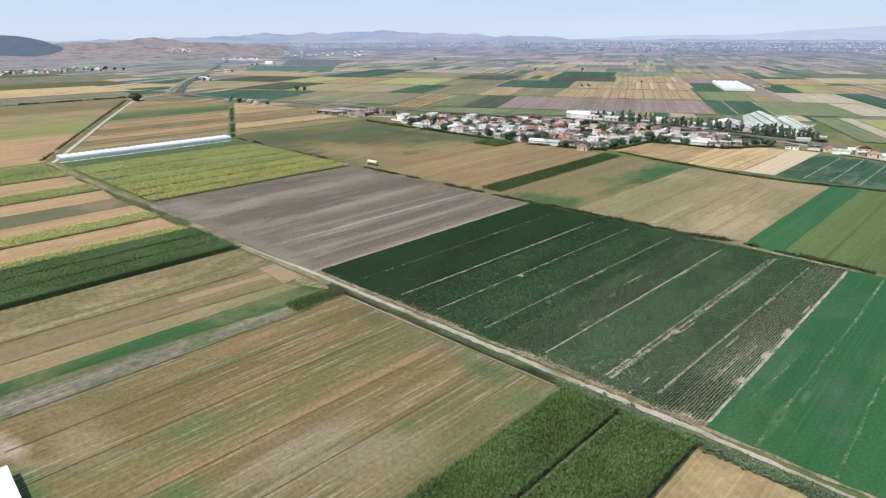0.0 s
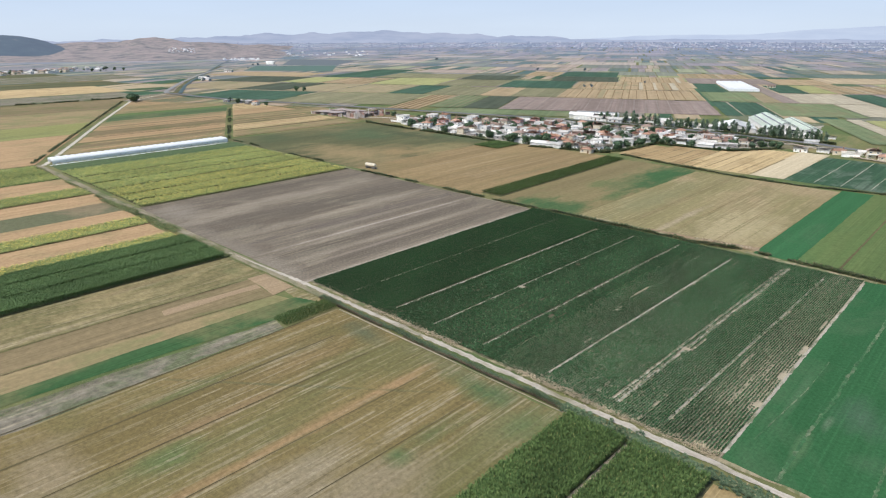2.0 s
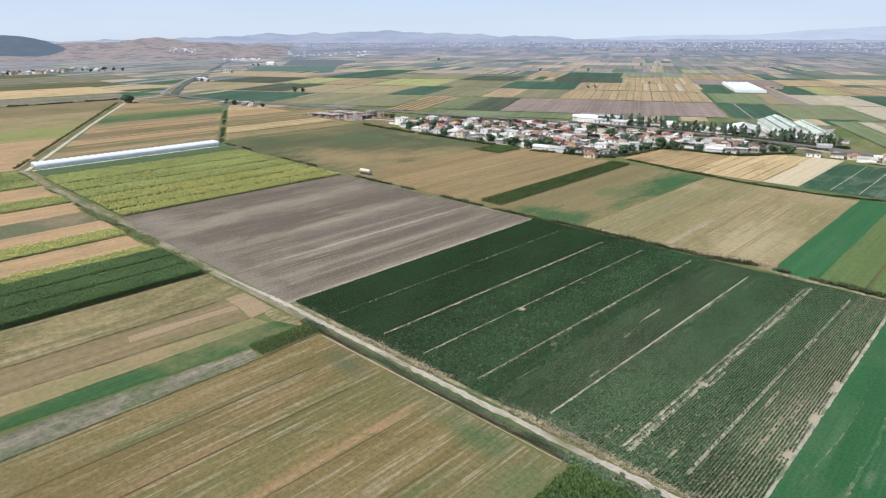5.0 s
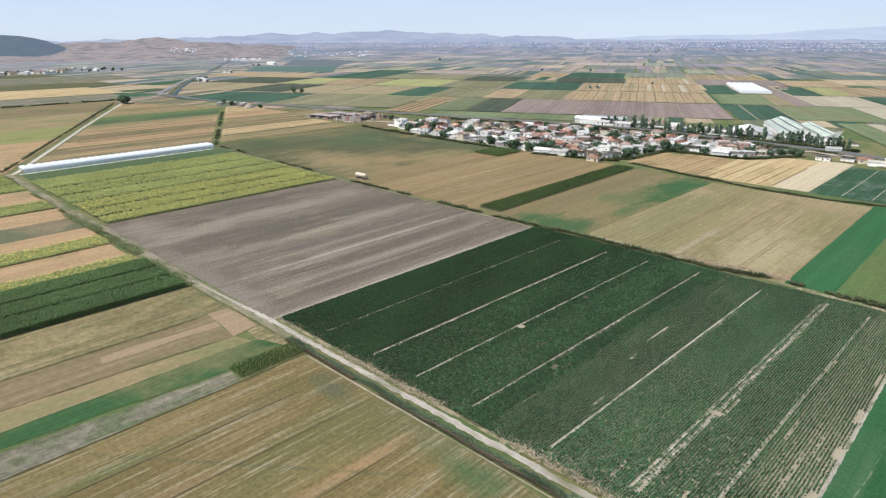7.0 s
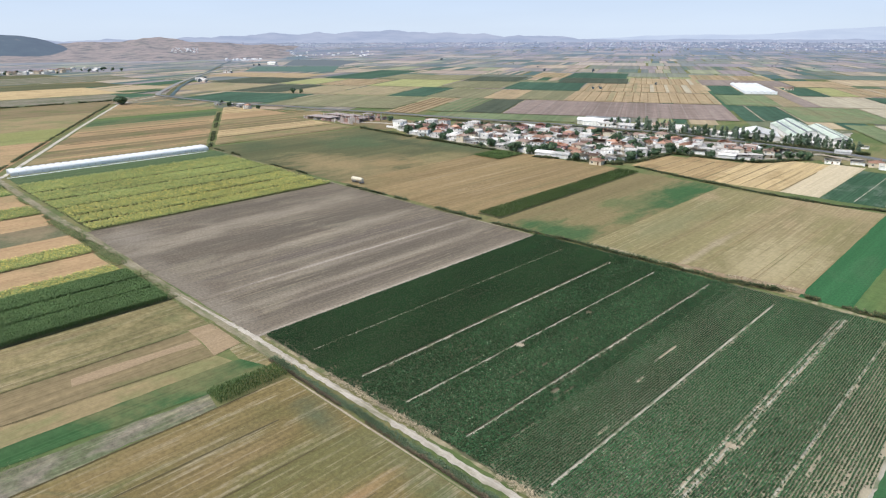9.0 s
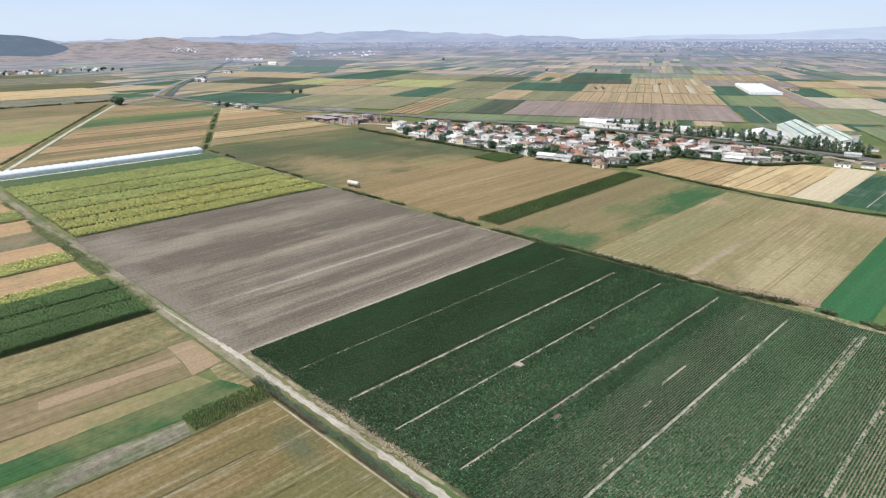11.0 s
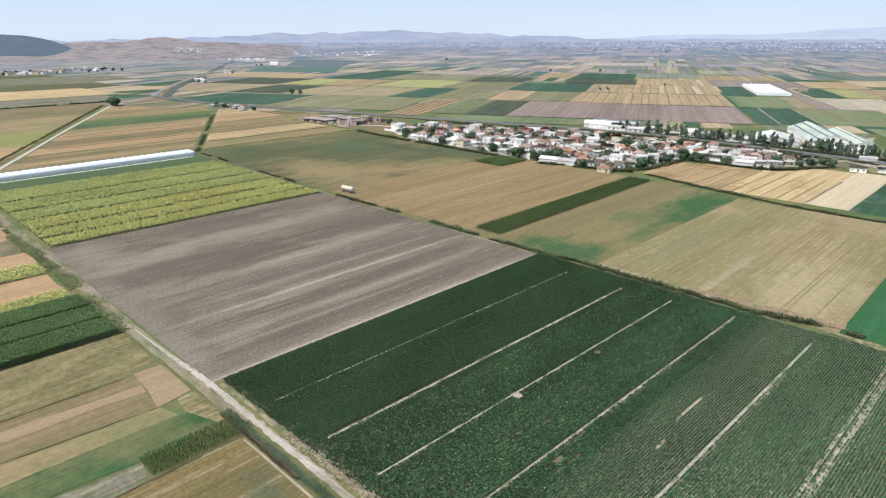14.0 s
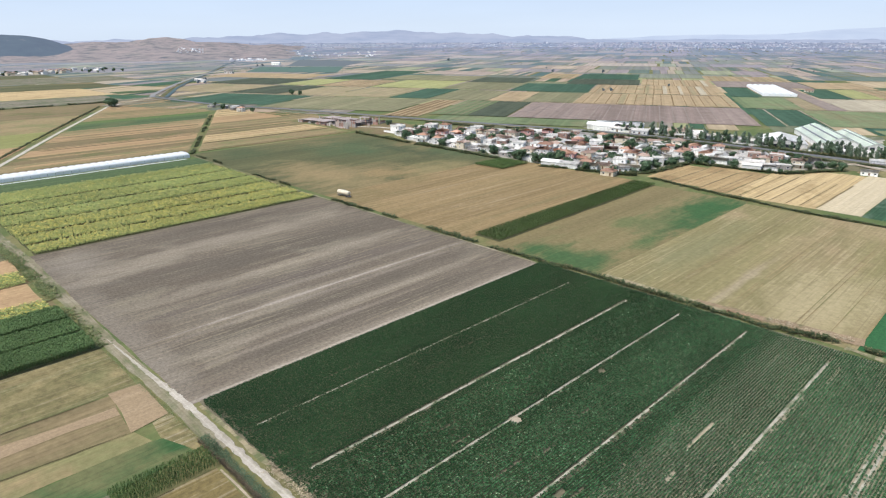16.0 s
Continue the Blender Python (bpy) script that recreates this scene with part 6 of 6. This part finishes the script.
def ruin():
    r = np.random.default_rng(77)
    root = empty("unfinished_building", "unfinished brick and concrete building with bare columns", "building site")
    root.matrix_basis = pose(-372, 312, 0, 0, 0, 3)
    for i in range(11):
        for j in range(6):
            if r.random() < 0.25:
                continue
            bm = bmesh.new()
            x, y = -36 + i * 7, -22 + j * 8.5
            top = r.uniform(2.0, 3.8) if i < 8 else r.uniform(4.5, 7.6)
            box(bm, x - 0.25, x + 0.25, y - 0.25, y + 0.25, -0.2, top)
            part("column", bm, M["concrete" if r.random() < 0.7 else "brick_wall"], root)
    for x0, x1, y0, y1, z in [(-34, -18, -20, -6, 2.6), (-16, 2, -20, -4, 2.9), (-30, -12, 2, 16, 2.8), (-8, 12, 2, 16, 3.0), (16, 33, -12, 2, 3.4), (20, 33, 4, 14, 3.4), (22, 32, 5, 12, 6.6)]:
        bm = bmesh.new()
        box(bm, x0, x1, y0, y1, z, z + 0.28, 0, 0.05)
        part("slab", bm, M["rubble"], root)
    for k in range(170):
        i, j = int(r.integers(0, 11)), int(r.integers(0, 6))
        x, y = -36 + i * 7, -22 + j * 8.5
        h = r.uniform(0.7, 2.6) if i < 8 else r.uniform(1.5, 5.8)
        ln = r.uniform(3, 7)
        bm = bmesh.new()
        if r.random() < 0.5:
            box(bm, x + 0.3, x + 0.3 + ln, y - 0.15 + 0.01 * k, y + 0.15 + 0.01 * k, -0.2, h)
        else:
            box(bm, x - 0.15 + 0.01 * k, x + 0.15 + 0.01 * k, y + 0.3, y + 0.3 + ln, -0.2, h)
        part("brick_wall", bm, M[str(r.choice(["brick_wall", "rubble", "grey_wall", "rubble"]))], root)
    for k in range(14):
        bm = bmesh.new()
        x, y, w = r.uniform(-36, 34), r.uniform(-22, 20), r.uniform(1.2, 3.2)
        bmesh.ops.create_icosphere(bm, subdivisions=2, radius=w)
        for v in bm.verts:
            v.co = Vector((v.co.x * 1.4 + x, v.co.y + y, max(-0.2, v.co.z * 0.45 * (1 + 0.6 * noise.noise(v.co * 1.3)))))
        part("rubble_heap", bm, M["rubble"], root)


ruin()


def greenhouse(x, y0, y1, spans, depth, label):
    root = empty("greenhouse", label, "greenhouse")
    root.matrix_basis = pose(x, y0, 0)
    w = (y1 - y0) / spans
    for i in range(spans):
        bm = bmesh.new()
        rows = []
        for k in range(9):
            a = math.pi * k / 8
            yy, zz = w * i + w / 2 - math.cos(a) * (w / 2 - 0.06), 2.8 + 0.55 * math.sin(a)
            # Sloped hood, added so the front film catches sun and looks white.
            hood = 1.9 + 0.15 * math.sin(a)
            rows.append([bm.verts.new(q) for q in ((0, yy, hood), (-1.2, yy, hood + 0.55 * (zz - hood)), (-2.8, yy, zz), (-depth, yy, zz))])
        for p, q in zip(rows, rows[1:]):
            for j in range(3):
                bm.faces.new((p[j], q[j], q[j + 1], p[j + 1])).smooth = True
        bm.faces.new([r[0] for r in rows][::-1])
        bm.faces.new([r[3] for r in rows])
        part("film_roof", bm, M["foil"], root)
        bm = bmesh.new()
        box(bm, -0.03, 0.0, w * i + 0.06, w * i + w - 0.06, -0.1, 1.9)
        part("side_wall", bm, M["foil"], root)
        bm = bmesh.new()
        box(bm, -depth, 0.03 - depth, w * i + 0.06, w * i + w - 0.06, -0.1, 2.8)
        part("side_wall", bm, M["foil"], root)
        bm = bmesh.new()
        box(bm, -0.02, 0.06, w * i - 0.05, w * i + 0.05, 0, 1.4)
        part("post", bm, M["steel"], root)
    return root


greenhouse(-299, 6, 132, 29, 9, "long white film greenhouse of many arched bays")
bm_root = empty("greenhouse", "broad low greenhouse under white film, far off", "greenhouse")
bm_root.matrix_basis = pose(*far(260, 948), 0, 0, 0, FT)
for i in range(5):
    bm = bmesh.new()
    x0 = -21 + i * 8.4
    vs = [bm.verts.new((x0 + 4.1 - 4.1 * math.cos(math.pi * k / 6), yy, 3.0 + 1.4 * math.sin(math.pi * k / 6))) for yy in (-86, 86) for k in range(7)]
    for k in range(6):
        bm.faces.new((vs[k], vs[k + 1], vs[k + 8], vs[k + 7]))
    bm.faces.new(vs[:7][::-1])
    bm.faces.new(vs[7:])
    for y0 in (-86, 85.9):
        box(bm, x0, x0 + 8.2, y0, y0 + 0.1, -0.1, 3.0)
    if i in (0, 4):
        xx = x0 if i == 0 else x0 + 8.1
        box(bm, xx, xx + 0.1, -85.8, 85.8, -0.1, 3.0)
    bmesh.ops.recalc_face_normals(bm, faces=bm.faces[:])
    part("bay", bm, M["foil"], bm_root)
# the white roof at the edge of the stubble
root = empty("farm_shed", "white flat-roofed farm shed beside the stubble field", "shed")
root.matrix_basis = pose(56.0, -111.0, 0, 0, 0, -3)
bm = bmesh.new()
box(bm, -8.8, 8.8, -5.2, 5.2, -0.2, 2.4)
part("wall", bm, M["white_wall"], root)
bm = bmesh.new()
box(bm, -9, 9, -5.4, 5.4, 2.4, 2.6, 0, 0.05)
part("roof", bm, M["white_roof"], root)


def tank_trailer(x, y, turn):
    root = empty("tank_trailer", "old cream-coloured tank trailer parked by the hedge", "trailer")
    root.matrix_basis = pose(x, y, 0.06, 0, 0, turn)
    bm = bmesh.new()
    n, ring = 14, []
    for x0, k in ((-4.4, 0.55), (-4.2, 0.9), (-3.9, 1.0), (3.9, 1.0), (4.2, 0.9), (4.4, 0.55)):
        ring.append([bm.verts.new((x0, 1.25 * k * math.cos(2 * math.pi * i / n), 2.25 + 1.1 * k * math.sin(2 * math.pi * i / n))) for i in range(n)])
    for a, b in zip(ring, ring[1:]):
        for i in range(n):
            bm.faces.new((a[i], a[(i + 1) % n], b[(i + 1) % n], b[i])).smooth = True
    bm.faces.new(ring[0][::-1])
    bm.faces.new(ring[-1])
    bmesh.ops.recalc_face_normals(bm, faces=bm.faces[:])
    part("tank", bm, M["tank"], root)
    bm = bmesh.new()
    for s in (-0.6, 0.6):
        box(bm, -4.4, 4.8, s - 0.09, s + 0.09, 0.85, 1.12)
    box(bm, 3.4, 4.9, -0.7, 0.7, 0.75, 0.9)
    part("chassis", bm, M["steel"], root)
    bm = bmesh.new()
    bmesh.ops.create_cone(bm, segments=14, radius1=0.4, radius2=0.36, depth=0.3, cap_ends=True, matrix=Matrix.Translation((0.4, 0, 3.42)))
    part("hatch", bm, M["steel"], root)
    for px in (-3.2, -2.1, 3.2):
        for s in (-1, 1):
            bm = bmesh.new()
            bmesh.ops.create_cone(bm, segments=18, radius1=0.5, radius2=0.5, depth=0.34, cap_ends=True, matrix=pose(px, s * 1.0, 0.5, 90))
            wheel = part("wheel", bm, M["rubber"], root)
            bm = bmesh.new()
            bmesh.ops.create_cone(bm, segments=12, radius1=0.26, radius2=0.22, depth=0.06, cap_ends=True, matrix=pose(px, s * 1.19, 0.5, 90 if s < 0 else -90))
            part("rim", bm, M["steel"], wheel)
    return root


tank_trailer(-133, 140.5, 2)

# ---- trees ----
def tree(name, height, radius, slim, leaf, label, leaves=420, size=0.55, seed=0, trunk_h=0.3, category="tree", group="trees"):
    r = np.random.default_rng(seed)
    root = empty(name, label, category, group)
    bm = bmesh.new()
    rings = []
    for k in range(5):
        z, rad = height * 0.72 * k / 4, max(0.05, 0.035 * height * (1 - k / 4.6) / (1.6 if slim else 1.0))
        ox, oy = 0.03 * height * math.sin(k * 1.3 + seed), 0.02 * height * math.cos(k * 1.7 + seed)
        rings.append([bm.verts.new((ox * k / 4 + rad * math.cos(a), oy * k / 4 + rad * math.sin(a), z - 0.2)) for a in np.linspace(0, 2 * math.pi, 8)[:-1]])
    for a, b in zip(rings, rings[1:]):
        for i in range(7):
            bm.faces.new((a[i], a[(i + 1) % 7], b[(i + 1) % 7], b[i])).smooth = True
    for i in range(6):
        a = i * 2.4 + seed
        z0 = height * (0.3 + 0.07 * i)
        end = Vector((math.cos(a) * radius * 0.6, math.sin(a) * radius * 0.6, z0 + height * (0.25 if slim else 0.14)))
        start, side = Vector((0, 0, z0)), Vector((-math.sin(a), math.cos(a), 0)) * height * 0.01
        upv = Vector((0, 0, height * 0.012))
        tip = bm.verts.new(end)
        tri = [bm.verts.new(start + q) for q in (side, -side, upv)]
        for p, q in ((0, 1), (1, 2), (2, 0)):
            bm.faces.new((tri[p], tri[q], tip))
    bmesh.ops.recalc_face_normals(bm, faces=bm.faces[:])
    part("trunk", bm, M["bark"], root)
    clumps = []
    for i in range(9 if not slim else 8):
        if slim:
            c = np.array((r.normal(0, radius * 0.25), r.normal(0, radius * 0.25), height * (trunk_h + (0.95 - trunk_h) * (i + 0.5) / 8)))
            rr = radius * (0.95 - 0.55 * abs(i / 7 - 0.4)) * r.uniform(0.75, 1.15)
            rz = height * 0.13
        else:
            a, q = i * 2.4 + r.uniform(-0.4, 0.4), radius * 0.62 * math.sqrt((i + 0.4) / 9)
            c = np.array((math.cos(a) * q, math.sin(a) * q, height * r.uniform(0.16, 0.72)))
            rr, rz = radius * r.uniform(0.36, 0.70), height * r.uniform(0.13, 0.24)
            if i < 2:
                c, rr, rz = np.array((0, 0, height * (0.42 + 0.2 * i))), radius * (0.85 - 0.2 * i), height * 0.27
        clumps.append((c, rr, rz))
    V, F = [], []
    for i in range(leaves):
        c, rr, rz = clumps[int(r.integers(0, len(clumps)))]
        d = r.normal(0, 1, 3)
        d /= np.linalg.norm(d)
        p = c + d * np.array((rr, rr, rz)) * r.uniform(0.55, 1.08)
        u = np.cross(d, r.normal(0, 1, 3))
        u /= np.linalg.norm(u) + 1e-6
        w = np.cross(d + r.normal(0, 0.35, 3), u)
        w /= np.linalg.norm(w) + 1e-6
        s = size * r.uniform(0.6, 1.3)
        k = len(V)
        V += [p - u * s, p - w * s * 0.7, p + u * s, p + w * s * 0.7]
        F.append((k, k + 1, k + 2, k + 3))
    crown = new("crown", mesh_of("crown", V, F, [M[leaf]]))
    crown.parent = root
    return root


TREES = [tree("broadleaf_tree", 6.0, 3.0, False, "tree_leaf", "dark round-crowned garden tree", seed=1), tree("broadleaf_tree", 4.5, 2.4, False, "poplar_leaf", "small green garden tree", seed=2, leaves=320),
         tree("broadleaf_tree", 8.5, 4.2, False, "tree_leaf", "large dark spreading tree", seed=3, leaves=620, size=0.7), tree("poplar_tree", 12.0, 2.3, True, "poplar_leaf", "tall grey-green poplar by the road", seed=4, leaves=620, trunk_h=0.12),
         tree("poplar_tree", 10.0, 2.7, True, "tree_leaf", "dark upright roadside tree", seed=5, leaves=560, trunk_h=0.15),
         tree("broadleaf_tree", 7.0, 3.8, False, "plain_leaf", "dark lone tree far on the plain", seed=6, leaves=420)]
for i, (x, y) in enumerate([(-118, 291), (-122, 293), (-129, 283), (-112, 449), (-60, 450), far(-123, 1376)]):
    TREES[i].matrix_basis = pose(x, y, 0.1)
r_t = np.random.default_rng(9)


def plant(k, x, y, s=1.0):
    ob = copy_thing(TREES[k], pose(x, y, 0.0, 0, 0, r_t.uniform(0, 360)))
    q = s * r_t.uniform(0.8, 1.2)
    ob.scale = (q * r_t.uniform(0.9, 1.1), q * r_t.uniform(0.9, 1.1), q)


for x, y in [(-146, 448), (-141, 451), (-136, 447), (-131, 450), (-120, 449), (-114, 452), (-108, 448), (-91, 450), (-86, 447), (-80, 452), (-76, 449), (-71, 452), (-66, 449), (-58, 453), (-52, 449), (-47, 452), (-42, 448), (-37, 452),
             (-26, 449), (-21, 452), (-12, 449), (6, 446), (10, 449), (14, 445), (19, 448), (23, 451), (26, 446), (30, 449), (34, 447), (37, 451), (41, 448), (44, 452), (-101, 446), (-96, 449), (-63, 446), (-33, 446), (-30, 451), (-17, 447), (-7, 447), (2, 450), (12, 452), (17, 444), (28, 452), (48, 447), (52, 444)]:
    plant(3 if r_t.random() < 0.6 else 4, x, y, 0.78)
n_t = 0
while n_t < 300:
    x, y = r_t.uniform(-308, 34), r_t.uniform(284, 440)
    if inside(x, y, VILLAGE) and free(x, y, -1.2):
        plant(int(r_t.choice([0, 1, 2], p=[0.45, 0.4, 0.15])), x, y, r_t.uniform(0.5, 1.0))
        n_t += 1
LONE_TREES = [(-116, 283, 2, 0.9), (-113, 286, 0, 1.1), (-134, 284, 2, 0.8), (-140, 286, 0, 1), (-30, 356, 2, 0.5), (-38, 352, 0, 0.7), (4, 356, 2, 0.45), (10, 358, 0, 0.6), (-16, 355, 0, 0.7), (-48, 340, 2, 0.7), (-44, 350, 2, 0.6), (-40, 362, 2, 0.7), (34, 392, 0, 0.9), (28, 398, 0, 0.8)]
LONE_TREES += [(-62, 288, 0, 0.9), (-80, 286, 0, 0.9), (-94, 284, 1, 1), (-54, 298, 1, 1), (-326, 334, 0, 1), (-330, 340, 1, 1.2),
                   (-684, 208, 2, 1.2), (-690, 214, 2, 1.3), (-694, 208, 2, 1.1), (-657, 451, 2, 0.95), (-667, 444, 2, 1.05), (-566, 290, 0, 1.1), (-540, 300, 0, 1), (-518, 300, 0, 1.1), (-600, 296, 1, 1.4), (-1510, 862, 5, 1.0), (-1495, 870, 5, 0.9), (-1393, 1501, 5, 1.3),
                   (-990, 455, 5, 0.9), (-975, 460, 5, 0.8), (-1060, 500, 5, 0.9), (-1220, 640, 5, 0.9)]
for x, y, k, s in LONE_TREES:
    plant(k, x, y, s)
for u, v, s in [(36, 889, 0.8), (25, 887, 0.65), (-12, 1380, 1.0), (120, 1010, 0.6)]:
    plant(5, *far(u, v), s)

# ---- roads and canal beyond ----
ribbon("road", [(-780, 292), (-690, 296), (-600, 306), (-500, 340), (-377, 372), (-300, 392), (-165, 431), (-100, 440), (-30, 437), (50, 431), (85, 418), (200, 372)], 8.0, "asphalt", "grey main road past the village", 0.80, "road")
ribbon("road_shoulder", [(-780, 287), (-600, 300), (-500, 333), (-377, 365), (-300, 385), (-165, 424), (-100, 433), (-30, 430), (50, 424), (85, 411), (200, 365)], 3.5, "dry_path", "dusty weedy road shoulder", 0.77, "road edge", 0.3)
ribbon("side_road", [(20, 428), (32, 421), (61, 404), (85, 388), (160, 362)], 4.5, "soil_pale", "pale unpaved side road", 0.7, "road")
ribbon("canal", [(-752, 300), (-899, 377), (-1011, 443), (-1241, 586), (-1606, 812), (-2300, 1260)], 6, "canal", "straight irrigation canal with still water", 0.8, "canal")
ribbon("canal_road", [(-776, 291), (-807, 304), (-983, 410), (-1160, 527), (-1405, 707), (-1700, 925)], 7, "pale_asphalt", "pale grey road along the canal", 0.85, "road")
ribbon("canal_bank", [(-765, 300), (-850, 345), (-990, 425), (-1200, 556), (-1520, 770)], 8, "meadow", "grassy canal bank", 0.74, "canal bank")


# ---- hamlets and towns far off ----
def far_house(w, d, h, wall, roof, label):
    return house(w, d, h, "hip", wall, roof, label, "house", 2.2, False, group="far hamlet")


FAR = [far_house(11, 9, 2, "white_wall", "tin_roof", "white house of a distant hamlet"), far_house(10, 10, 2, "cream_wall", "old_roof", "cream house of a distant hamlet"), far_house(14, 8, 1, "white_wall", "white_roof", "long white building of a distant hamlet")]
for i, p in enumerate(FAR):
    p.matrix_basis = pose(-1500 - 20 * i, 300 + 30 * i, 0, 0, 0, 40)
r_h = np.random.default_rng(21)
for i in range(46):
    t = r_h.random() ** 1.3
    x, y = -1470 - 160 * t + r_h.normal(0, 22), 190 + 300 * t + r_h.normal(0, 16)
    ob = copy_thing(FAR[int(r_h.integers(0, 3))], pose(x, y, 0, 0, 0, r_h.uniform(0, 180)))
for i in range(40):
    x, y = -1500 - 170 * r_h.random(), 150 + 380 * r_h.random()
    plant(int(r_h.integers(0, 3)), x, y, 0.9)


def town(name, count, s0, s1, r0, r1, label, seed, spread=1.0, mats=("hazy_wall", "hazy_roof"), on_hill=False):
    """Tiny far buildings, each a box with a pitched lid, as one sheet of a town."""
    r = np.random.default_rng(seed)
    V, F, I = [], [], []
    for _ in range(count):
        s, rr = r.uniform(s0, s1), r.uniform(r0, r1)
        a = bearing(s)
        cx, cy = EX + rr * math.cos(a), EY + rr * math.sin(a)
        z0 = (brown_h(s, (rr - 2350) / 1950, rr) if on_hill else rise((cx, cy))) - 0.5
        w, d, h, tn = r.uniform(7, 16) * spread, r.uniform(7, 11) * spread, r.uniform(3, 6.5) * spread, r.uniform(0, 3)
        c, sn, k = math.cos(tn), math.sin(tn), len(V)
        for x, y, z in ((-w, -d, 0), (w, -d, 0), (w, d, 0), (-w, d, 0), (-w, -d, h), (w, -d, h), (w, d, h), (-w, d, h), (-w, 0, h * 1.35), (w, 0, h * 1.35)):
            V.append((cx + (x * c - y * sn) / 2, cy + (x * sn + y * c) / 2, z0 + z))
        for f in ((0, 1, 5, 4), (2, 3, 7, 6)):
            F.append([k + i for i in f]); I.append(0)
        for f in ((1, 2, 6, 9, 5), (3, 0, 4, 8, 7)):
            F.append([k + i for i in f]); I.append(0)
        for f in ((4, 5, 9, 8), (6, 7, 8, 9)):
            F.append([k + i for i in f]); I.append(1 if r.random() < 0.5 else 0)
    tagged(new(name, mesh_of(name, V, F, [M[q] for q in mats], I)), label, "town", kind="stuff")


def far_trees(name, count, s0, s1, r0, r1, label, seed, size=1.0, leaf="tree_leaf"):
    r = np.random.default_rng(seed)
    t = [leafy(12, 9 * size, 5.5 * size, 0.6, 0.5, 0.6, 80 + i) for i in range(3)]
    s, rr = r.uniform(s0, s1, count), r.uniform(r0, r1, count)
    a = np.array([bearing(q) for q in s])
    X, Y = EX + rr * np.cos(a), EY + rr * np.sin(a)
    P = np.c_[X, Y, [rise(q) - 0.5 for q in zip(X, Y)]]
    tagged(new(name, scatter_mesh(name, P, t, [M[leaf]], [slots(q, 0) for q in t])), label, "trees", kind="stuff")


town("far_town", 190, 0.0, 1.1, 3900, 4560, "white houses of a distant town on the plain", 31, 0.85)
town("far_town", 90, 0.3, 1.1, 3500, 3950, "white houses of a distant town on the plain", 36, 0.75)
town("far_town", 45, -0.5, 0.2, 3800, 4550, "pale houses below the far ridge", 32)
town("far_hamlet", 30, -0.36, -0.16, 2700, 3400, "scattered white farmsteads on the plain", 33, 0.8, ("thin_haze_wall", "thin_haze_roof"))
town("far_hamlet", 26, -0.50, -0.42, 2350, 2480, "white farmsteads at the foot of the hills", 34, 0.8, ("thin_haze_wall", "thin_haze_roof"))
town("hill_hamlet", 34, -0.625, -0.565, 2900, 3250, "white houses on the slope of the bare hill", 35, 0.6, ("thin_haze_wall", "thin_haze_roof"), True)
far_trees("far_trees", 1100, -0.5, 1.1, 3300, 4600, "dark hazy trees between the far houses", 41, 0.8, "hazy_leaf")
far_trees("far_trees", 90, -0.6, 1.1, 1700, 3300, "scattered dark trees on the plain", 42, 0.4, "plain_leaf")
